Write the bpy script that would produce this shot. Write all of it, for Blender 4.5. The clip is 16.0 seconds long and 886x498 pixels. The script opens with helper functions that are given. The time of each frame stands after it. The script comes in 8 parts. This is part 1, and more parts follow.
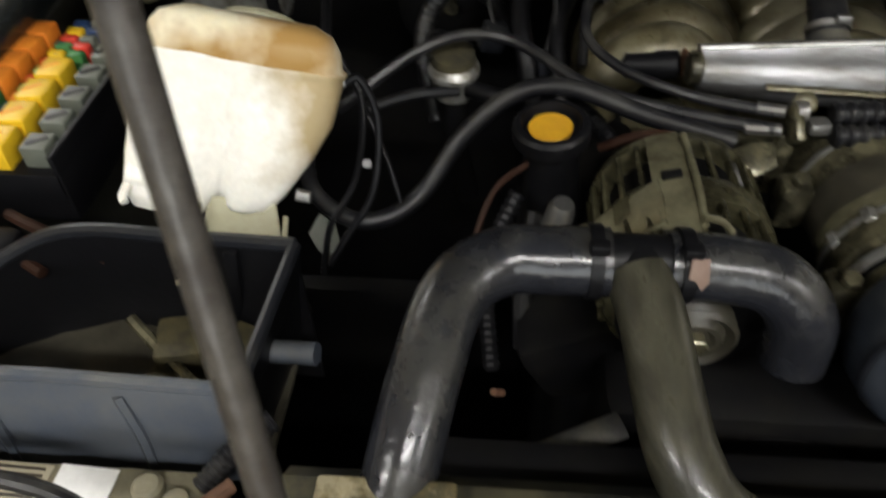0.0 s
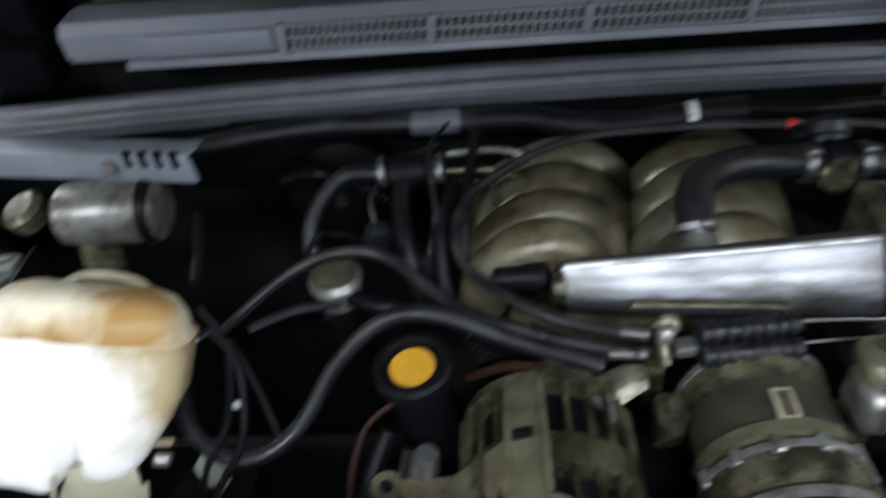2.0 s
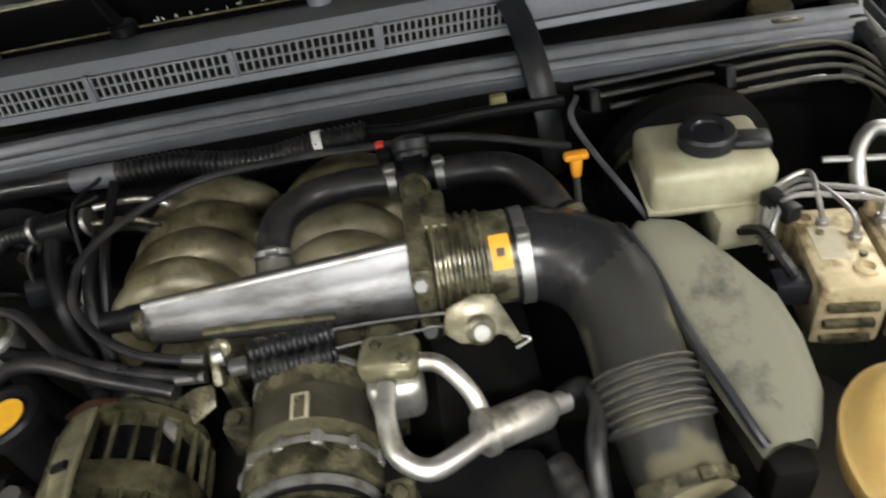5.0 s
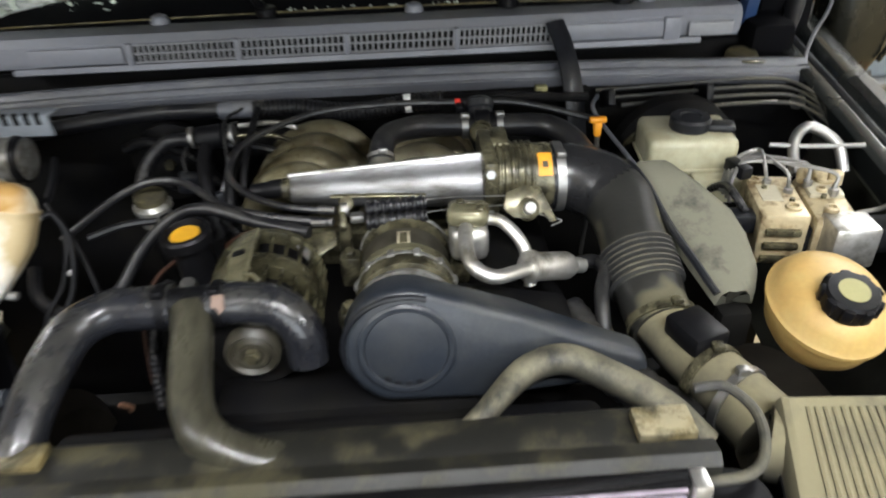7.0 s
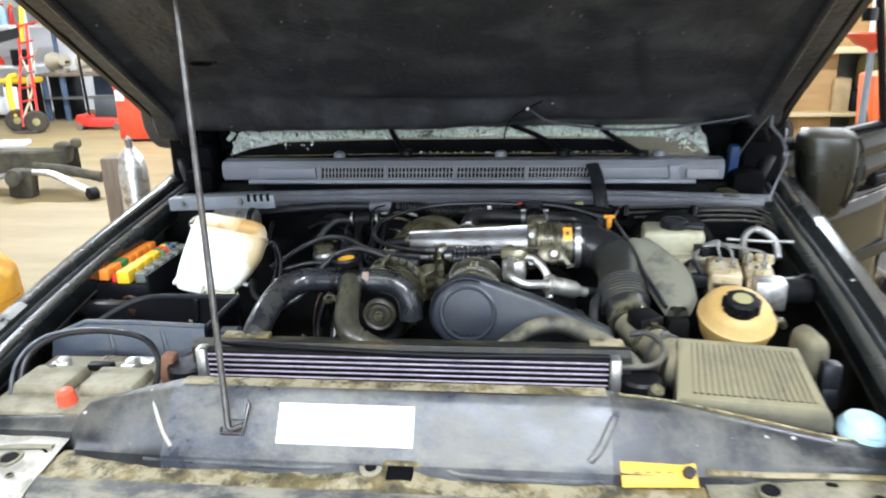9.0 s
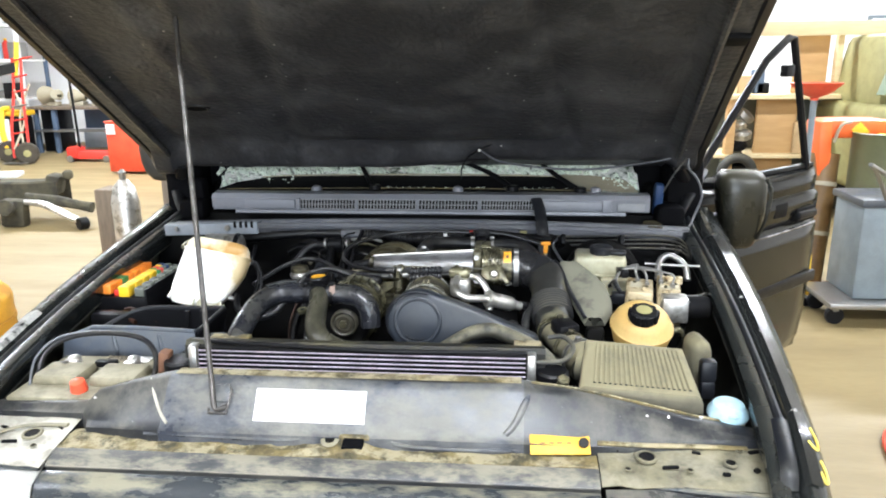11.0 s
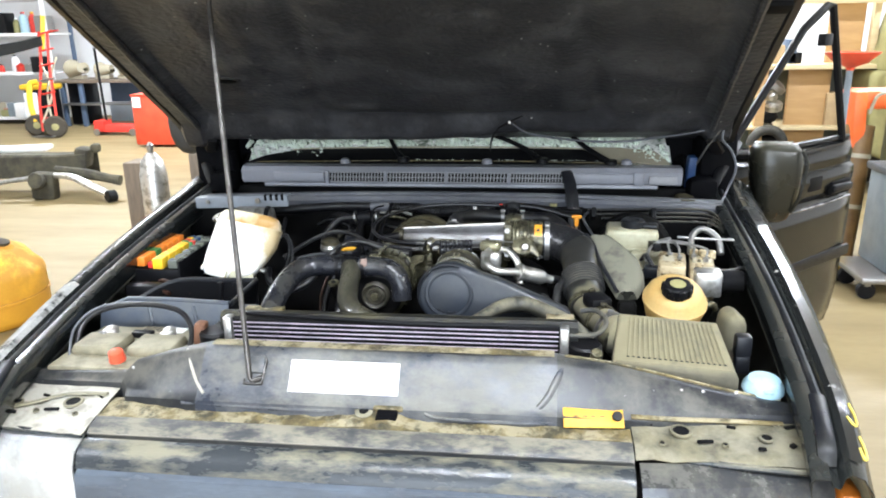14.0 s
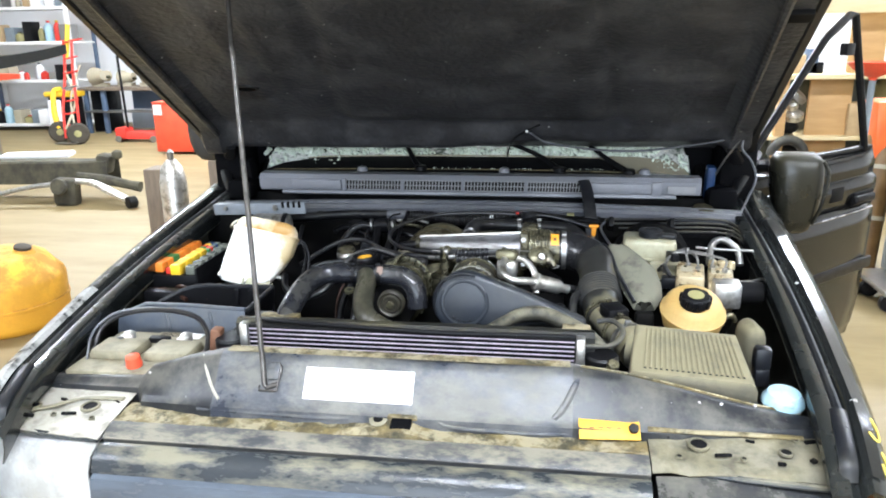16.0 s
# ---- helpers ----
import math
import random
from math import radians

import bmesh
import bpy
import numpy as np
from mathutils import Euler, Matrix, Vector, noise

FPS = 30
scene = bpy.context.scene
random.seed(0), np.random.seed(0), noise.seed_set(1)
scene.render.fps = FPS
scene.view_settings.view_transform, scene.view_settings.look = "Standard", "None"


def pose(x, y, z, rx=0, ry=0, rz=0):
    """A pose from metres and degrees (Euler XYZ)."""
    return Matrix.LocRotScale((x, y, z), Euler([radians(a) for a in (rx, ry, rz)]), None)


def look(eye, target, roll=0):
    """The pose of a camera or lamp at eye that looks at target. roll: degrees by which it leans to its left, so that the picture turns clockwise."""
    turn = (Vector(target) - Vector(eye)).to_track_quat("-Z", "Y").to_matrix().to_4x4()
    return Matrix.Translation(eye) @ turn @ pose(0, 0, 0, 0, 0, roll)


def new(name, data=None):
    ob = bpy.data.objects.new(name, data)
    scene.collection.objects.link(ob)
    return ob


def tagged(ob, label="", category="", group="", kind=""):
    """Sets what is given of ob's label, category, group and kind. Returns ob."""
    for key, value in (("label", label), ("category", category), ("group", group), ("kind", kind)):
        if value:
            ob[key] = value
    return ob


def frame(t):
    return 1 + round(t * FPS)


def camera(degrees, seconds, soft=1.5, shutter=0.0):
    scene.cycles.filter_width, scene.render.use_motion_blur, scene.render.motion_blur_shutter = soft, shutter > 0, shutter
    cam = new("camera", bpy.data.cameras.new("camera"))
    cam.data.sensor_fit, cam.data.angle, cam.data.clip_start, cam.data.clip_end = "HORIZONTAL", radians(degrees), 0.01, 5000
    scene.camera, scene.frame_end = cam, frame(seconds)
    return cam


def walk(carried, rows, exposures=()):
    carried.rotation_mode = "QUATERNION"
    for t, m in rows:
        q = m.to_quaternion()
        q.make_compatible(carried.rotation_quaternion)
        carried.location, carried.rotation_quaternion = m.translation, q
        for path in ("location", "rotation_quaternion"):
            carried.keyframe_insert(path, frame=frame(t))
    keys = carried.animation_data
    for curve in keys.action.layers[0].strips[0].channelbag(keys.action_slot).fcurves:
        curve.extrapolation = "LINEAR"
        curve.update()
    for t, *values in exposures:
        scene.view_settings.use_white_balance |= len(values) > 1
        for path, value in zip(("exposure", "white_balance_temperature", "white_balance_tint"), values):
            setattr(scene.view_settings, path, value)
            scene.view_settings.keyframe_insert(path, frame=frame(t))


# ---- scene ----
cam = camera(62.8, 16.0, soft=1.9, shutter=0.8)
PATH = [
    (0, (-0.276, 0.048, 1.555), (-0.385, 1.448, 0.131), -0.6),
    (0.2, (-0.251, 0.054, 1.544), (-0.471, 1.499, 0.178), -2.8),
    (0.3, (-0.231, 0.063, 1.537), (-0.503, 1.521, 0.196), -3.4),
    (0.5, (-0.218, 0.096, 1.553), (-0.483, 1.507, 0.160), -2.8),
    (1, (-0.213, 0.143, 1.571), (-0.479, 1.581, 0.207), -2.3),
    (1.5, (-0.193, 0.176, 1.613), (-0.438, 1.591, 0.222), -4.7),
    (2, (-0.144, 0.182, 1.654), (-0.277, 1.695, 0.353), -5.9),
    (2.5, (-0.098, 0.139, 1.675), (-0.021, 1.717, 0.448), -5.5),
    (3, (-0.03, 0.104, 1.696), (0.066, 1.691, 0.483), -9.0),
    (3.5, (0.107, 0.127, 1.705), (0.141, 1.709, 0.482), -6.7),
    (4, (0.184, 0.138, 1.702), (0.14, 1.693, 0.444), -9.2),
    (4.5, (0.209, 0.138, 1.696), (0.181, 1.674, 0.417), -9.7),
    (5, (0.239, 0.123, 1.685), (0.221, 1.635, 0.377), -10.6),
    (5.2, (0.25, 0.112, 1.681), (0.246, 1.619, 0.366), -10.1),
    (7.5, (0.076, -0.445, 1.685), (0.106, 1.317, 0.74), -0.0),
    (8, (0.118, -0.633, 1.697), (-0.009, 1.205, 0.918), 0.4),
    (8.5, (0.141, -0.781, 1.664), (-0.153, 1.055, 0.929), 0.7),
    (9, (0.187, -0.958, 1.683), (-0.032, 0.935, 1.078), -1.5),
    (11.3, (0.295, -1.239, 1.733), (0.127, 0.686, 1.22), -0.2),
    (11.5, (0.286, -1.243, 1.735), (0.119, 0.676, 1.196), 0.2),
    (12, (0.28, -1.24, 1.734), (0.08, 0.678, 1.207), 0.0),
    (12.5, (0.277, -1.233, 1.733), (0.065, 0.675, 1.175), -0.9),
    (13, (0.277, -1.231, 1.73), (0.046, 0.674, 1.164), -0.9),
    (13.5, (0.274, -1.227, 1.73), (0.052, 0.676, 1.157), -0.7),
    (14, (0.271, -1.229, 1.728), (0.029, 0.669, 1.145), -1.0),
    (14.5, (0.275, -1.229, 1.728), (0.014, 0.674, 1.173), -0.8),
    (15, (0.276, -1.225, 1.727), (-0.009, 0.676, 1.176), -1.1),
    (15.5, (0.274, -1.224, 1.726), (-0.01, 0.676, 1.171), -1.0),
    (16, (0.272, -1.225, 1.727), (-0.016, 0.673, 1.167), -0.9),
]
walk(cam, [(t, look(eye, target, roll)) for t, eye, target, roll in PATH],
     exposures=[(0.0, -0.38, 6950, 10), (0.5, -0.3, 6800, 10), (1.0, -0.2, 6450, 10), (2.0, -0.12, 5850, 10), (2.5, 0.02, 5600, 10), (3.5, 0.28, 6150, 10), (5.0, 0.34, 6900, 10), (7.5, 0.38, 6250, 10), (8.0, 0.55, 5800, 10), (8.5, 0.53, 5750, 10), (9.0, 0.55, 5900, 10), (11.5, 0.65, 6150, 10), (16.0, 0.67, 5950, 10)])
# ---------------------------------------------------------------- world and light
world = bpy.data.worlds.new("sky")
scene.world = world
world.use_nodes = True
wn = world.node_tree.nodes
sky = wn.new("ShaderNodeTexSky")
sky.sky_type, sky.sun_disc = "NISHITA", False
sky.sun_elevation, sky.sun_rotation = radians(38), radians(200)
wn["Background"].inputs["Strength"].default_value = 0.1
world.node_tree.links.new(sky.outputs["Color"], wn["Background"].inputs["Color"])


def area(name, eye, target, sx, sy, power, colour):
    data = bpy.data.lights.new(name, "AREA")
    data.shape, data.size, data.size_y, data.energy, data.color = "RECTANGLE", sx, sy, power, colour
    ob = new(name, data)
    ob.matrix_world = look(eye, target)
    return ob


# the open bay door ahead of the car, and the strip lamps under the roof
area("daylight_door", (0.5, -8.75, 2.5), (0.5, 0.0, 1.6), 6.0, 4.2, 375, (0.86, 0.93, 1.0))
STRIPS = [(-4.5, -3.0), (0.6, -2.6), (5.0, -3.0), (-4.5, 3.6), (4.6, 3.6), (-6.5, 9.0), (0.0, 8.5), (5.5, 9.5)]
for sx, sy in STRIPS:
    area("strip_light", (sx, sy, 4.62), (sx, sy + 0.001, 0), 2.4, 0.25, 430 if sy > 8 else 270, (0.95, 0.975, 1.0))


# ---------------------------------------------------------------- materials
def material(name, base, rough=0.5, metal=0.0, second=None, amount=0.5, scale=9.0, fine=140.0, bump=0.15,
             dust=None, dust_amount=0.0, dust_scale=7.0, streak=None, trans=0.0, ior=1.45, coat=0.0, sub=0.0,
             dots=None, rough_var=0.15, bump_dist=0.002, spread=0.12, patch=(0.43, 0.62), mid=0.5, dust_detail=7):
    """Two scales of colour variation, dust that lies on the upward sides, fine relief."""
    m = bpy.data.materials.new(name)
    m.use_nodes = True
    nt = m.node_tree
    n, l = nt.nodes, nt.links
    b = n["Principled BSDF"]
    tc = n.new("ShaderNodeTexCoord")
    mp = n.new("ShaderNodeMapping")
    l.new(tc.outputs["Object"], mp.inputs["Vector"])
    if streak:
        mp.inputs["Scale"].default_value = streak
    big = n.new("ShaderNodeTexNoise")
    big.inputs["Scale"].default_value, big.inputs["Detail"].default_value, big.inputs["Roughness"].default_value = scale, 6, 0.62
    l.new(mp.outputs["Vector"], big.inputs["Vector"])
    small = n.new("ShaderNodeTexNoise")
    small.inputs["Scale"].default_value, small.inputs["Detail"].default_value = fine, 3
    l.new(mp.outputs["Vector"], small.inputs["Vector"])

    def ramp(src, lo, hi):
        r = n.new("ShaderNodeMapRange")
        r.inputs["From Min"].default_value, r.inputs["From Max"].default_value = lo, hi
        l.new(src, r.inputs["Value"])
        return r.outputs["Result"]

    def mix(fac, a, c, blend="MIX"):
        x = n.new("ShaderNodeMix")
        x.data_type, x.blend_type = "RGBA", blend
        for sock, v in ((x.inputs[0], fac), (x.inputs[6], a), (x.inputs[7], c)):
            if isinstance(v, (int, float)):
                sock.default_value = v
            elif isinstance(v, tuple):
                sock.default_value = (*v, 1)
            else:
                l.new(v, sock)
        return x.outputs[2]

    def times(a, c):
        x = n.new("ShaderNodeMath")
        x.operation = "MULTIPLY"
        for sock, v in zip(x.inputs, (a, c)):
            if isinstance(v, (int, float)):
                sock.default_value = v
            else:
                l.new(v, sock)
        return x.outputs[0]

    second = second or tuple(c * 0.6 for c in base)
    col = mix(times(ramp(big.outputs["Fac"], mid - spread, mid + spread), amount), base, second)
    col = mix(times(ramp(small.outputs["Fac"], 0.35, 0.75), 0.35), col, tuple(c * 0.72 for c in base))
    rough_out = None
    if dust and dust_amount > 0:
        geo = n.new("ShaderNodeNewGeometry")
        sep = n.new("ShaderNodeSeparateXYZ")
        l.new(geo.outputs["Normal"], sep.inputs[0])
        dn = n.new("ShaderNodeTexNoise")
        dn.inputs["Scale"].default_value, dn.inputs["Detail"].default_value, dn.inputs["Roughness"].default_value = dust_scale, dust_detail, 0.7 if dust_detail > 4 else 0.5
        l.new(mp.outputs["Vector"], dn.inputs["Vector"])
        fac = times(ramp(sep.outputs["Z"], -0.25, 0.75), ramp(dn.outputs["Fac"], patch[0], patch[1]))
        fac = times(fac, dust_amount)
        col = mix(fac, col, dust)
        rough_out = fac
    if dots:
        vo = n.new("ShaderNodeTexVoronoi")
        vo.inputs["Scale"].default_value = dots[1]
        l.new(tc.outputs["Object"], vo.inputs["Vector"])
        col = mix(ramp(vo.outputs["Distance"], dots[2], dots[2] * 0.5), col, dots[0])
    l.new(col, b.inputs["Base Color"])
    r = n.new("ShaderNodeMapRange")
    r.inputs["To Min"].default_value, r.inputs["To Max"].default_value = max(0.02, rough - rough_var), min(1, rough + rough_var)
    l.new(big.outputs["Fac"], r.inputs["Value"])
    rr = r.outputs["Result"]
    if rough_out is not None:
        x = n.new("ShaderNodeMix")
        l.new(rough_out, x.inputs[0])
        l.new(rr, x.inputs[2])
        x.inputs[3].default_value = 0.95
        rr = x.outputs[0]
        if metal > 0:
            y = n.new("ShaderNodeMapRange")
            y.inputs["To Min"].default_value, y.inputs["To Max"].default_value = metal, 0.0
            l.new(rough_out, y.inputs["Value"])
            l.new(y.outputs["Result"], b.inputs["Metallic"])
    if metal > 0 and rough_out is None:
        b.inputs["Metallic"].default_value = metal
    l.new(rr, b.inputs["Roughness"])
    if bump > 0:
        bp = n.new("ShaderNodeBump")
        bp.inputs["Strength"].default_value, bp.inputs["Distance"].default_value = bump, bump_dist
        l.new(small.outputs["Fac"], bp.inputs["Height"])
        l.new(bp.outputs["Normal"], b.inputs["Normal"])
    b.inputs["IOR"].default_value = ior
    b.inputs["Transmission Weight"].default_value = trans
    b.inputs["Coat Weight"].default_value = coat
    if sub:
        b.inputs["Subsurface Weight"].default_value = sub
        b.inputs["Subsurface Radius"].default_value = (0.02, 0.015, 0.01)
    return m


GREYDUST = (0.25, 0.24, 0.2)
M = dict(
    white_body=material("white_tank_plastic", (0.85, 0.83, 0.77), 0.42, second=(0.62, 0.58, 0.48), amount=0.35, scale=26, mid=0.6, sub=0.12),
    mud=material("olive_mud", (0.075, 0.063, 0.028), 0.7, second=(0.012, 0.011, 0.008), amount=0.95, scale=18, spread=0.1, bump=0.4),
    grime=material("oily_grime", (0.055, 0.05, 0.036), 0.42, second=(0.02, 0.018, 0.013), amount=0.8, scale=24),
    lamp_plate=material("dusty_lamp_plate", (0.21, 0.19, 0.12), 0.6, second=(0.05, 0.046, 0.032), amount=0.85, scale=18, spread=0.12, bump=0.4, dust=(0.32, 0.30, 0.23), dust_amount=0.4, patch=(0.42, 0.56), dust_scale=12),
    alternator=material("olive_alloy", (0.25, 0.235, 0.15), 0.22, metal=0.5, second=(0.07, 0.062, 0.035), amount=0.9, scale=16, spread=0.1, mid=0.5, bump=0.2),
    cap_yellow=material("dull_yellow_disc", (0.62, 0.33, 0.02), 0.55, second=(0.5, 0.24, 0.02), scale=60),
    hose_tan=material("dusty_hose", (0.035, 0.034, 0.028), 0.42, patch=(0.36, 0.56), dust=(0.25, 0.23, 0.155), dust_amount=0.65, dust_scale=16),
    door_gloss=material("glossy_door_black", (0.008, 0.008, 0.007), 0.12, ior=1.33, coat=0.08, scale=5, bump=0.0, rough_var=0.05, dust=(0.14, 0.12, 0.09), dust_amount=0.10, dust_scale=6),
    bonnet_edge=material("chafed_black_paint", (0.007, 0.007, 0.008), 0.45, second=(0.02, 0.019, 0.018), amount=0.6, scale=14, spread=0.1, mid=0.62, bump=0.1, ior=1.35),
    door_black=material("door_black", (0.006, 0.006, 0.006), 0.16, ior=1.3, scale=6, bump=0.03),
    tag_yellow=material("grubby_yellow_tag", (0.8, 0.44, 0.03), 0.5, second=(0.5, 0.26, 0.03), amount=0.7, scale=60, mid=0.55),
    green_glass=material("greenish_car_glass", (0.2, 0.25, 0.18), 0.1, second=(0.32, 0.37, 0.3), scale=3, coat=0.4, bump=0.0),
    hose_grey=material("grey_green_hose", (0.06, 0.057, 0.04), 0.3, second=(0.018, 0.017, 0.012), amount=0.85, scale=20, spread=0.09, streak=(2, 0.6, 2), coat=0.2, bump=0.4, fine=90),
    tape_tan=material("peeling_tape", (0.17, 0.11, 0.085), 0.6, second=(0.24, 0.18, 0.14), scale=60, spread=0.15),
    chalk=material("yellow_crayon", (0.8, 0.62, 0.12), 0.8),
    beam=material("black_side_brace", (0.014, 0.016, 0.02), 0.36, dust=(0.3, 0.28, 0.22), dust_amount=0.25, dust_scale=12, dots=((0.3, 0.3, 0.3), 40, 0.05)),
    bar_blue=material("blue_grey_bar", (0.045, 0.048, 0.053), 0.36, second=(0.13, 0.125, 0.108), amount=0.6, scale=12, patch=(0.44, 0.56), dust=(0.32, 0.29, 0.21), dust_amount=0.5, dust_scale=11, streak=(0.8, 1.8, 1.8)),
    black_plastic=material("black_plastic", (0.010, 0.011, 0.014), 0.38, ior=1.4, dust=GREYDUST, dust_amount=0.14, patch=(0.48, 0.64), scale=14),
    clean_black=material("clean_black", (0.006, 0.006, 0.007), 0.4, scale=20, ior=1.27),
    rubber=material("rubber", (0.010, 0.010, 0.012), 0.32, ior=1.42, dust=GREYDUST, dust_amount=0.1, dust_scale=16, scale=20),
    rubber_dusty=material("rubber_dusty", (0.03, 0.03, 0.03), 0.5, dust=(0.18, 0.165, 0.11), dust_amount=0.5, dust_scale=14),
    hose_metal=material("dark_hose", (0.016, 0.017, 0.021), 0.24, dust=(0.2, 0.19, 0.14), dust_amount=0.12, dust_scale=14, scale=22, coat=0.15, fine=90, bump=0.45, second=(0.006, 0.006, 0.008), amount=0.8, spread=0.1),
    # near-black with the shade of holes and the deep bay in its colour
    pit=material("deep_shade_black", (0.004, 0.004, 0.005), 0.7, second=(0.013, 0.012, 0.009), scale=12, ior=1.2),
    # blackest tone, for openings and gaps where no light reaches
    void=material("unlit_opening_black", (0.004, 0.004, 0.005), 0.8, second=(0.006, 0.006, 0.006), scale=12, ior=1.1),
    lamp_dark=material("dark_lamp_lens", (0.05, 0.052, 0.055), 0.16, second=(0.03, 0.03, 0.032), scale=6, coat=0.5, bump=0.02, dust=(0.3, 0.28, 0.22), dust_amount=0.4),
    worn_pale=material("worn_paint_with_sheen", (0.03, 0.031, 0.03), 0.3, second=(0.42, 0.42, 0.40), amount=1.0, scale=18, spread=0.07, mid=0.44, coat=0.3, bump=0.1),
    crumb=material("glass_crumb", (0.8, 0.88, 0.78), 0.2, second=(0.7, 0.78, 0.62), amount=0.6, scale=40),
    fin=material("condenser_fin", (0.44, 0.385, 0.46), 0.5, metal=0.35, second=(0.22, 0.19, 0.235), amount=0.7, scale=30),
    modulator=material("corroded_alloy", (0.48, 0.40, 0.25), 0.42, metal=0.3, second=(0.12, 0.075, 0.03), amount=0.95, scale=34, spread=0.08, mid=0.56, bump=0.4),
    vent=material("vent_grid_plastic", (0.30, 0.305, 0.32), 0.45),
    cowl=material("cowl_plastic", (0.225, 0.232, 0.262), 0.38, second=(0.15, 0.155, 0.175), dust=(0.30, 0.30, 0.30), dust_amount=0.35, dust_scale=9),
    seal=material("rubber_seal", (0.115, 0.12, 0.138), 0.36, dust=(0.25, 0.25, 0.24), dust_amount=0.35, dust_scale=14),
    felt=material("bonnet_liner", (0.030, 0.030, 0.033), 0.4, second=(0.10, 0.102, 0.108), amount=0.75, scale=7, spread=0.12, mid=0.58, fine=60, bump=0.9, bump_dist=0.004, dots=((0.6, 0.6, 0.56), 17, 0.055)),
    paint=material("dark_green_black_paint", (0.011, 0.013, 0.013), 0.24, second=(0.016, 0.018, 0.018), coat=0.3, scale=6, dust=(0.16, 0.15, 0.12), dust_amount=0.07, patch=(0.35, 0.7), dust_scale=9, dust_detail=4, bump=0.03, rough_var=0.08),
    paint_worn=material("flaking_paint", (0.014, 0.015, 0.015), 0.2, second=(0.55, 0.55, 0.52), amount=1.0, scale=20, spread=0.012, mid=0.655, coat=0.4, bump=0.15),
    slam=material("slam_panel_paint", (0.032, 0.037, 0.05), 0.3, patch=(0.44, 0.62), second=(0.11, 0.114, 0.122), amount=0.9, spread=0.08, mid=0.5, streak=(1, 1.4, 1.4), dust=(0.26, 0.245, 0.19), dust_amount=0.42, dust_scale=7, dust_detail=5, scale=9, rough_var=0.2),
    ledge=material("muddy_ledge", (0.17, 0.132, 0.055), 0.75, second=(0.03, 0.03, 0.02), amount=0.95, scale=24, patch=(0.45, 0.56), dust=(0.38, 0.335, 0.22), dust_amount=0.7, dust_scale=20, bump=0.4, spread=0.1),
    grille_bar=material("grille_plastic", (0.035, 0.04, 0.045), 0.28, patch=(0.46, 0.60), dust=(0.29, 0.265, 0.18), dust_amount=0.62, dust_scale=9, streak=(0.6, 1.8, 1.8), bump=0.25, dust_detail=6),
    alu=material("bright_aluminium", (0.7, 0.69, 0.66), 0.38, metal=0.9, second=(0.17, 0.155, 0.11), amount=0.85, spread=0.09, mid=0.57, scale=25, bump=0.2),
    cast=material("brushed_cast_aluminium", (0.17, 0.17, 0.175), 0.46, metal=0.95, second=(0.08, 0.075, 0.065), scale=7, amount=0.7, streak=(1, 5, 5), dust=(0.2, 0.17, 0.1), dust_amount=0.3, dust_scale=10),
    cast_dirty=material("oily_cast_alloy", (0.14, 0.128, 0.08), 0.25, metal=0.45, second=(0.012, 0.011, 0.008), amount=0.95, scale=30, spread=0.07, patch=(0.46, 0.62), dust=(0.2, 0.18, 0.1), dust_amount=0.2, dust_scale=26, bump=0.4),
    runner=material("runner_alloy", (0.135, 0.118, 0.066), 0.3, metal=0.3, second=(0.03, 0.022, 0.008), amount=0.95, scale=17, spread=0.09, mid=0.54, patch=(0.46, 0.6), dust=(0.26, 0.24, 0.17), dust_amount=0.45, dust_scale=12, bump=0.35),
    plenum=material("stained_brushed_aluminium", (0.21, 0.21, 0.215), 0.38, metal=0.85, second=(0.045, 0.04, 0.028), scale=11, amount=0.9, spread=0.1, mid=0.52, streak=(1, 3, 3), bump=0.15, fine=120),
    zinc_dull=material("dull_zinc", (0.34, 0.34, 0.32), 0.36, metal=0.6, second=(0.09, 0.075, 0.05), amount=0.85, scale=45, spread=0.1, mid=0.55, bump=0.25),
    inner_wing=material("dusty_inner_wing", (0.034, 0.034, 0.026), 0.62, second=(0.016, 0.016, 0.014), amount=0.8, scale=8, spread=0.12, bump=0.2),
    steel=material("zinc_steel", (0.3, 0.3, 0.295), 0.4, metal=0.9, second=(0.35, 0.33, 0.3), scale=30),
    rod=material("prop_rod_steel", (0.09, 0.085, 0.078), 0.36, metal=0.4, second=(0.035, 0.03, 0.028), amount=0.8, scale=60, bump=0.3),
    rust=material("rusty_steel", (0.16, 0.075, 0.04), 0.75, second=(0.07, 0.04, 0.03), scale=30, bump=0.4),
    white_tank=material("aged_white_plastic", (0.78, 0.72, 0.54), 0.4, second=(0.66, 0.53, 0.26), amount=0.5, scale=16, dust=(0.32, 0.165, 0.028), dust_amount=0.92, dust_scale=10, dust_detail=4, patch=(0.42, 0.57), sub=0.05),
    cream=material("cream_plastic", (0.37, 0.355, 0.245), 0.42, second=(0.18, 0.16, 0.09), amount=0.7, scale=14, spread=0.12, mid=0.55, dust=(0.30, 0.27, 0.18), dust_amount=0.5, sub=0.1),
    orange_tank=material("aged_orange_plastic", (0.50, 0.34, 0.115), 0.45, second=(0.5, 0.29, 0.1), amount=0.6, scale=9, dust=(0.48, 0.385, 0.165), dust_amount=0.6, dust_scale=7, sub=0.08),
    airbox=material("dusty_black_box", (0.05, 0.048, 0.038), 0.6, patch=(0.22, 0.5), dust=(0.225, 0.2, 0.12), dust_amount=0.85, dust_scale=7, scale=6),
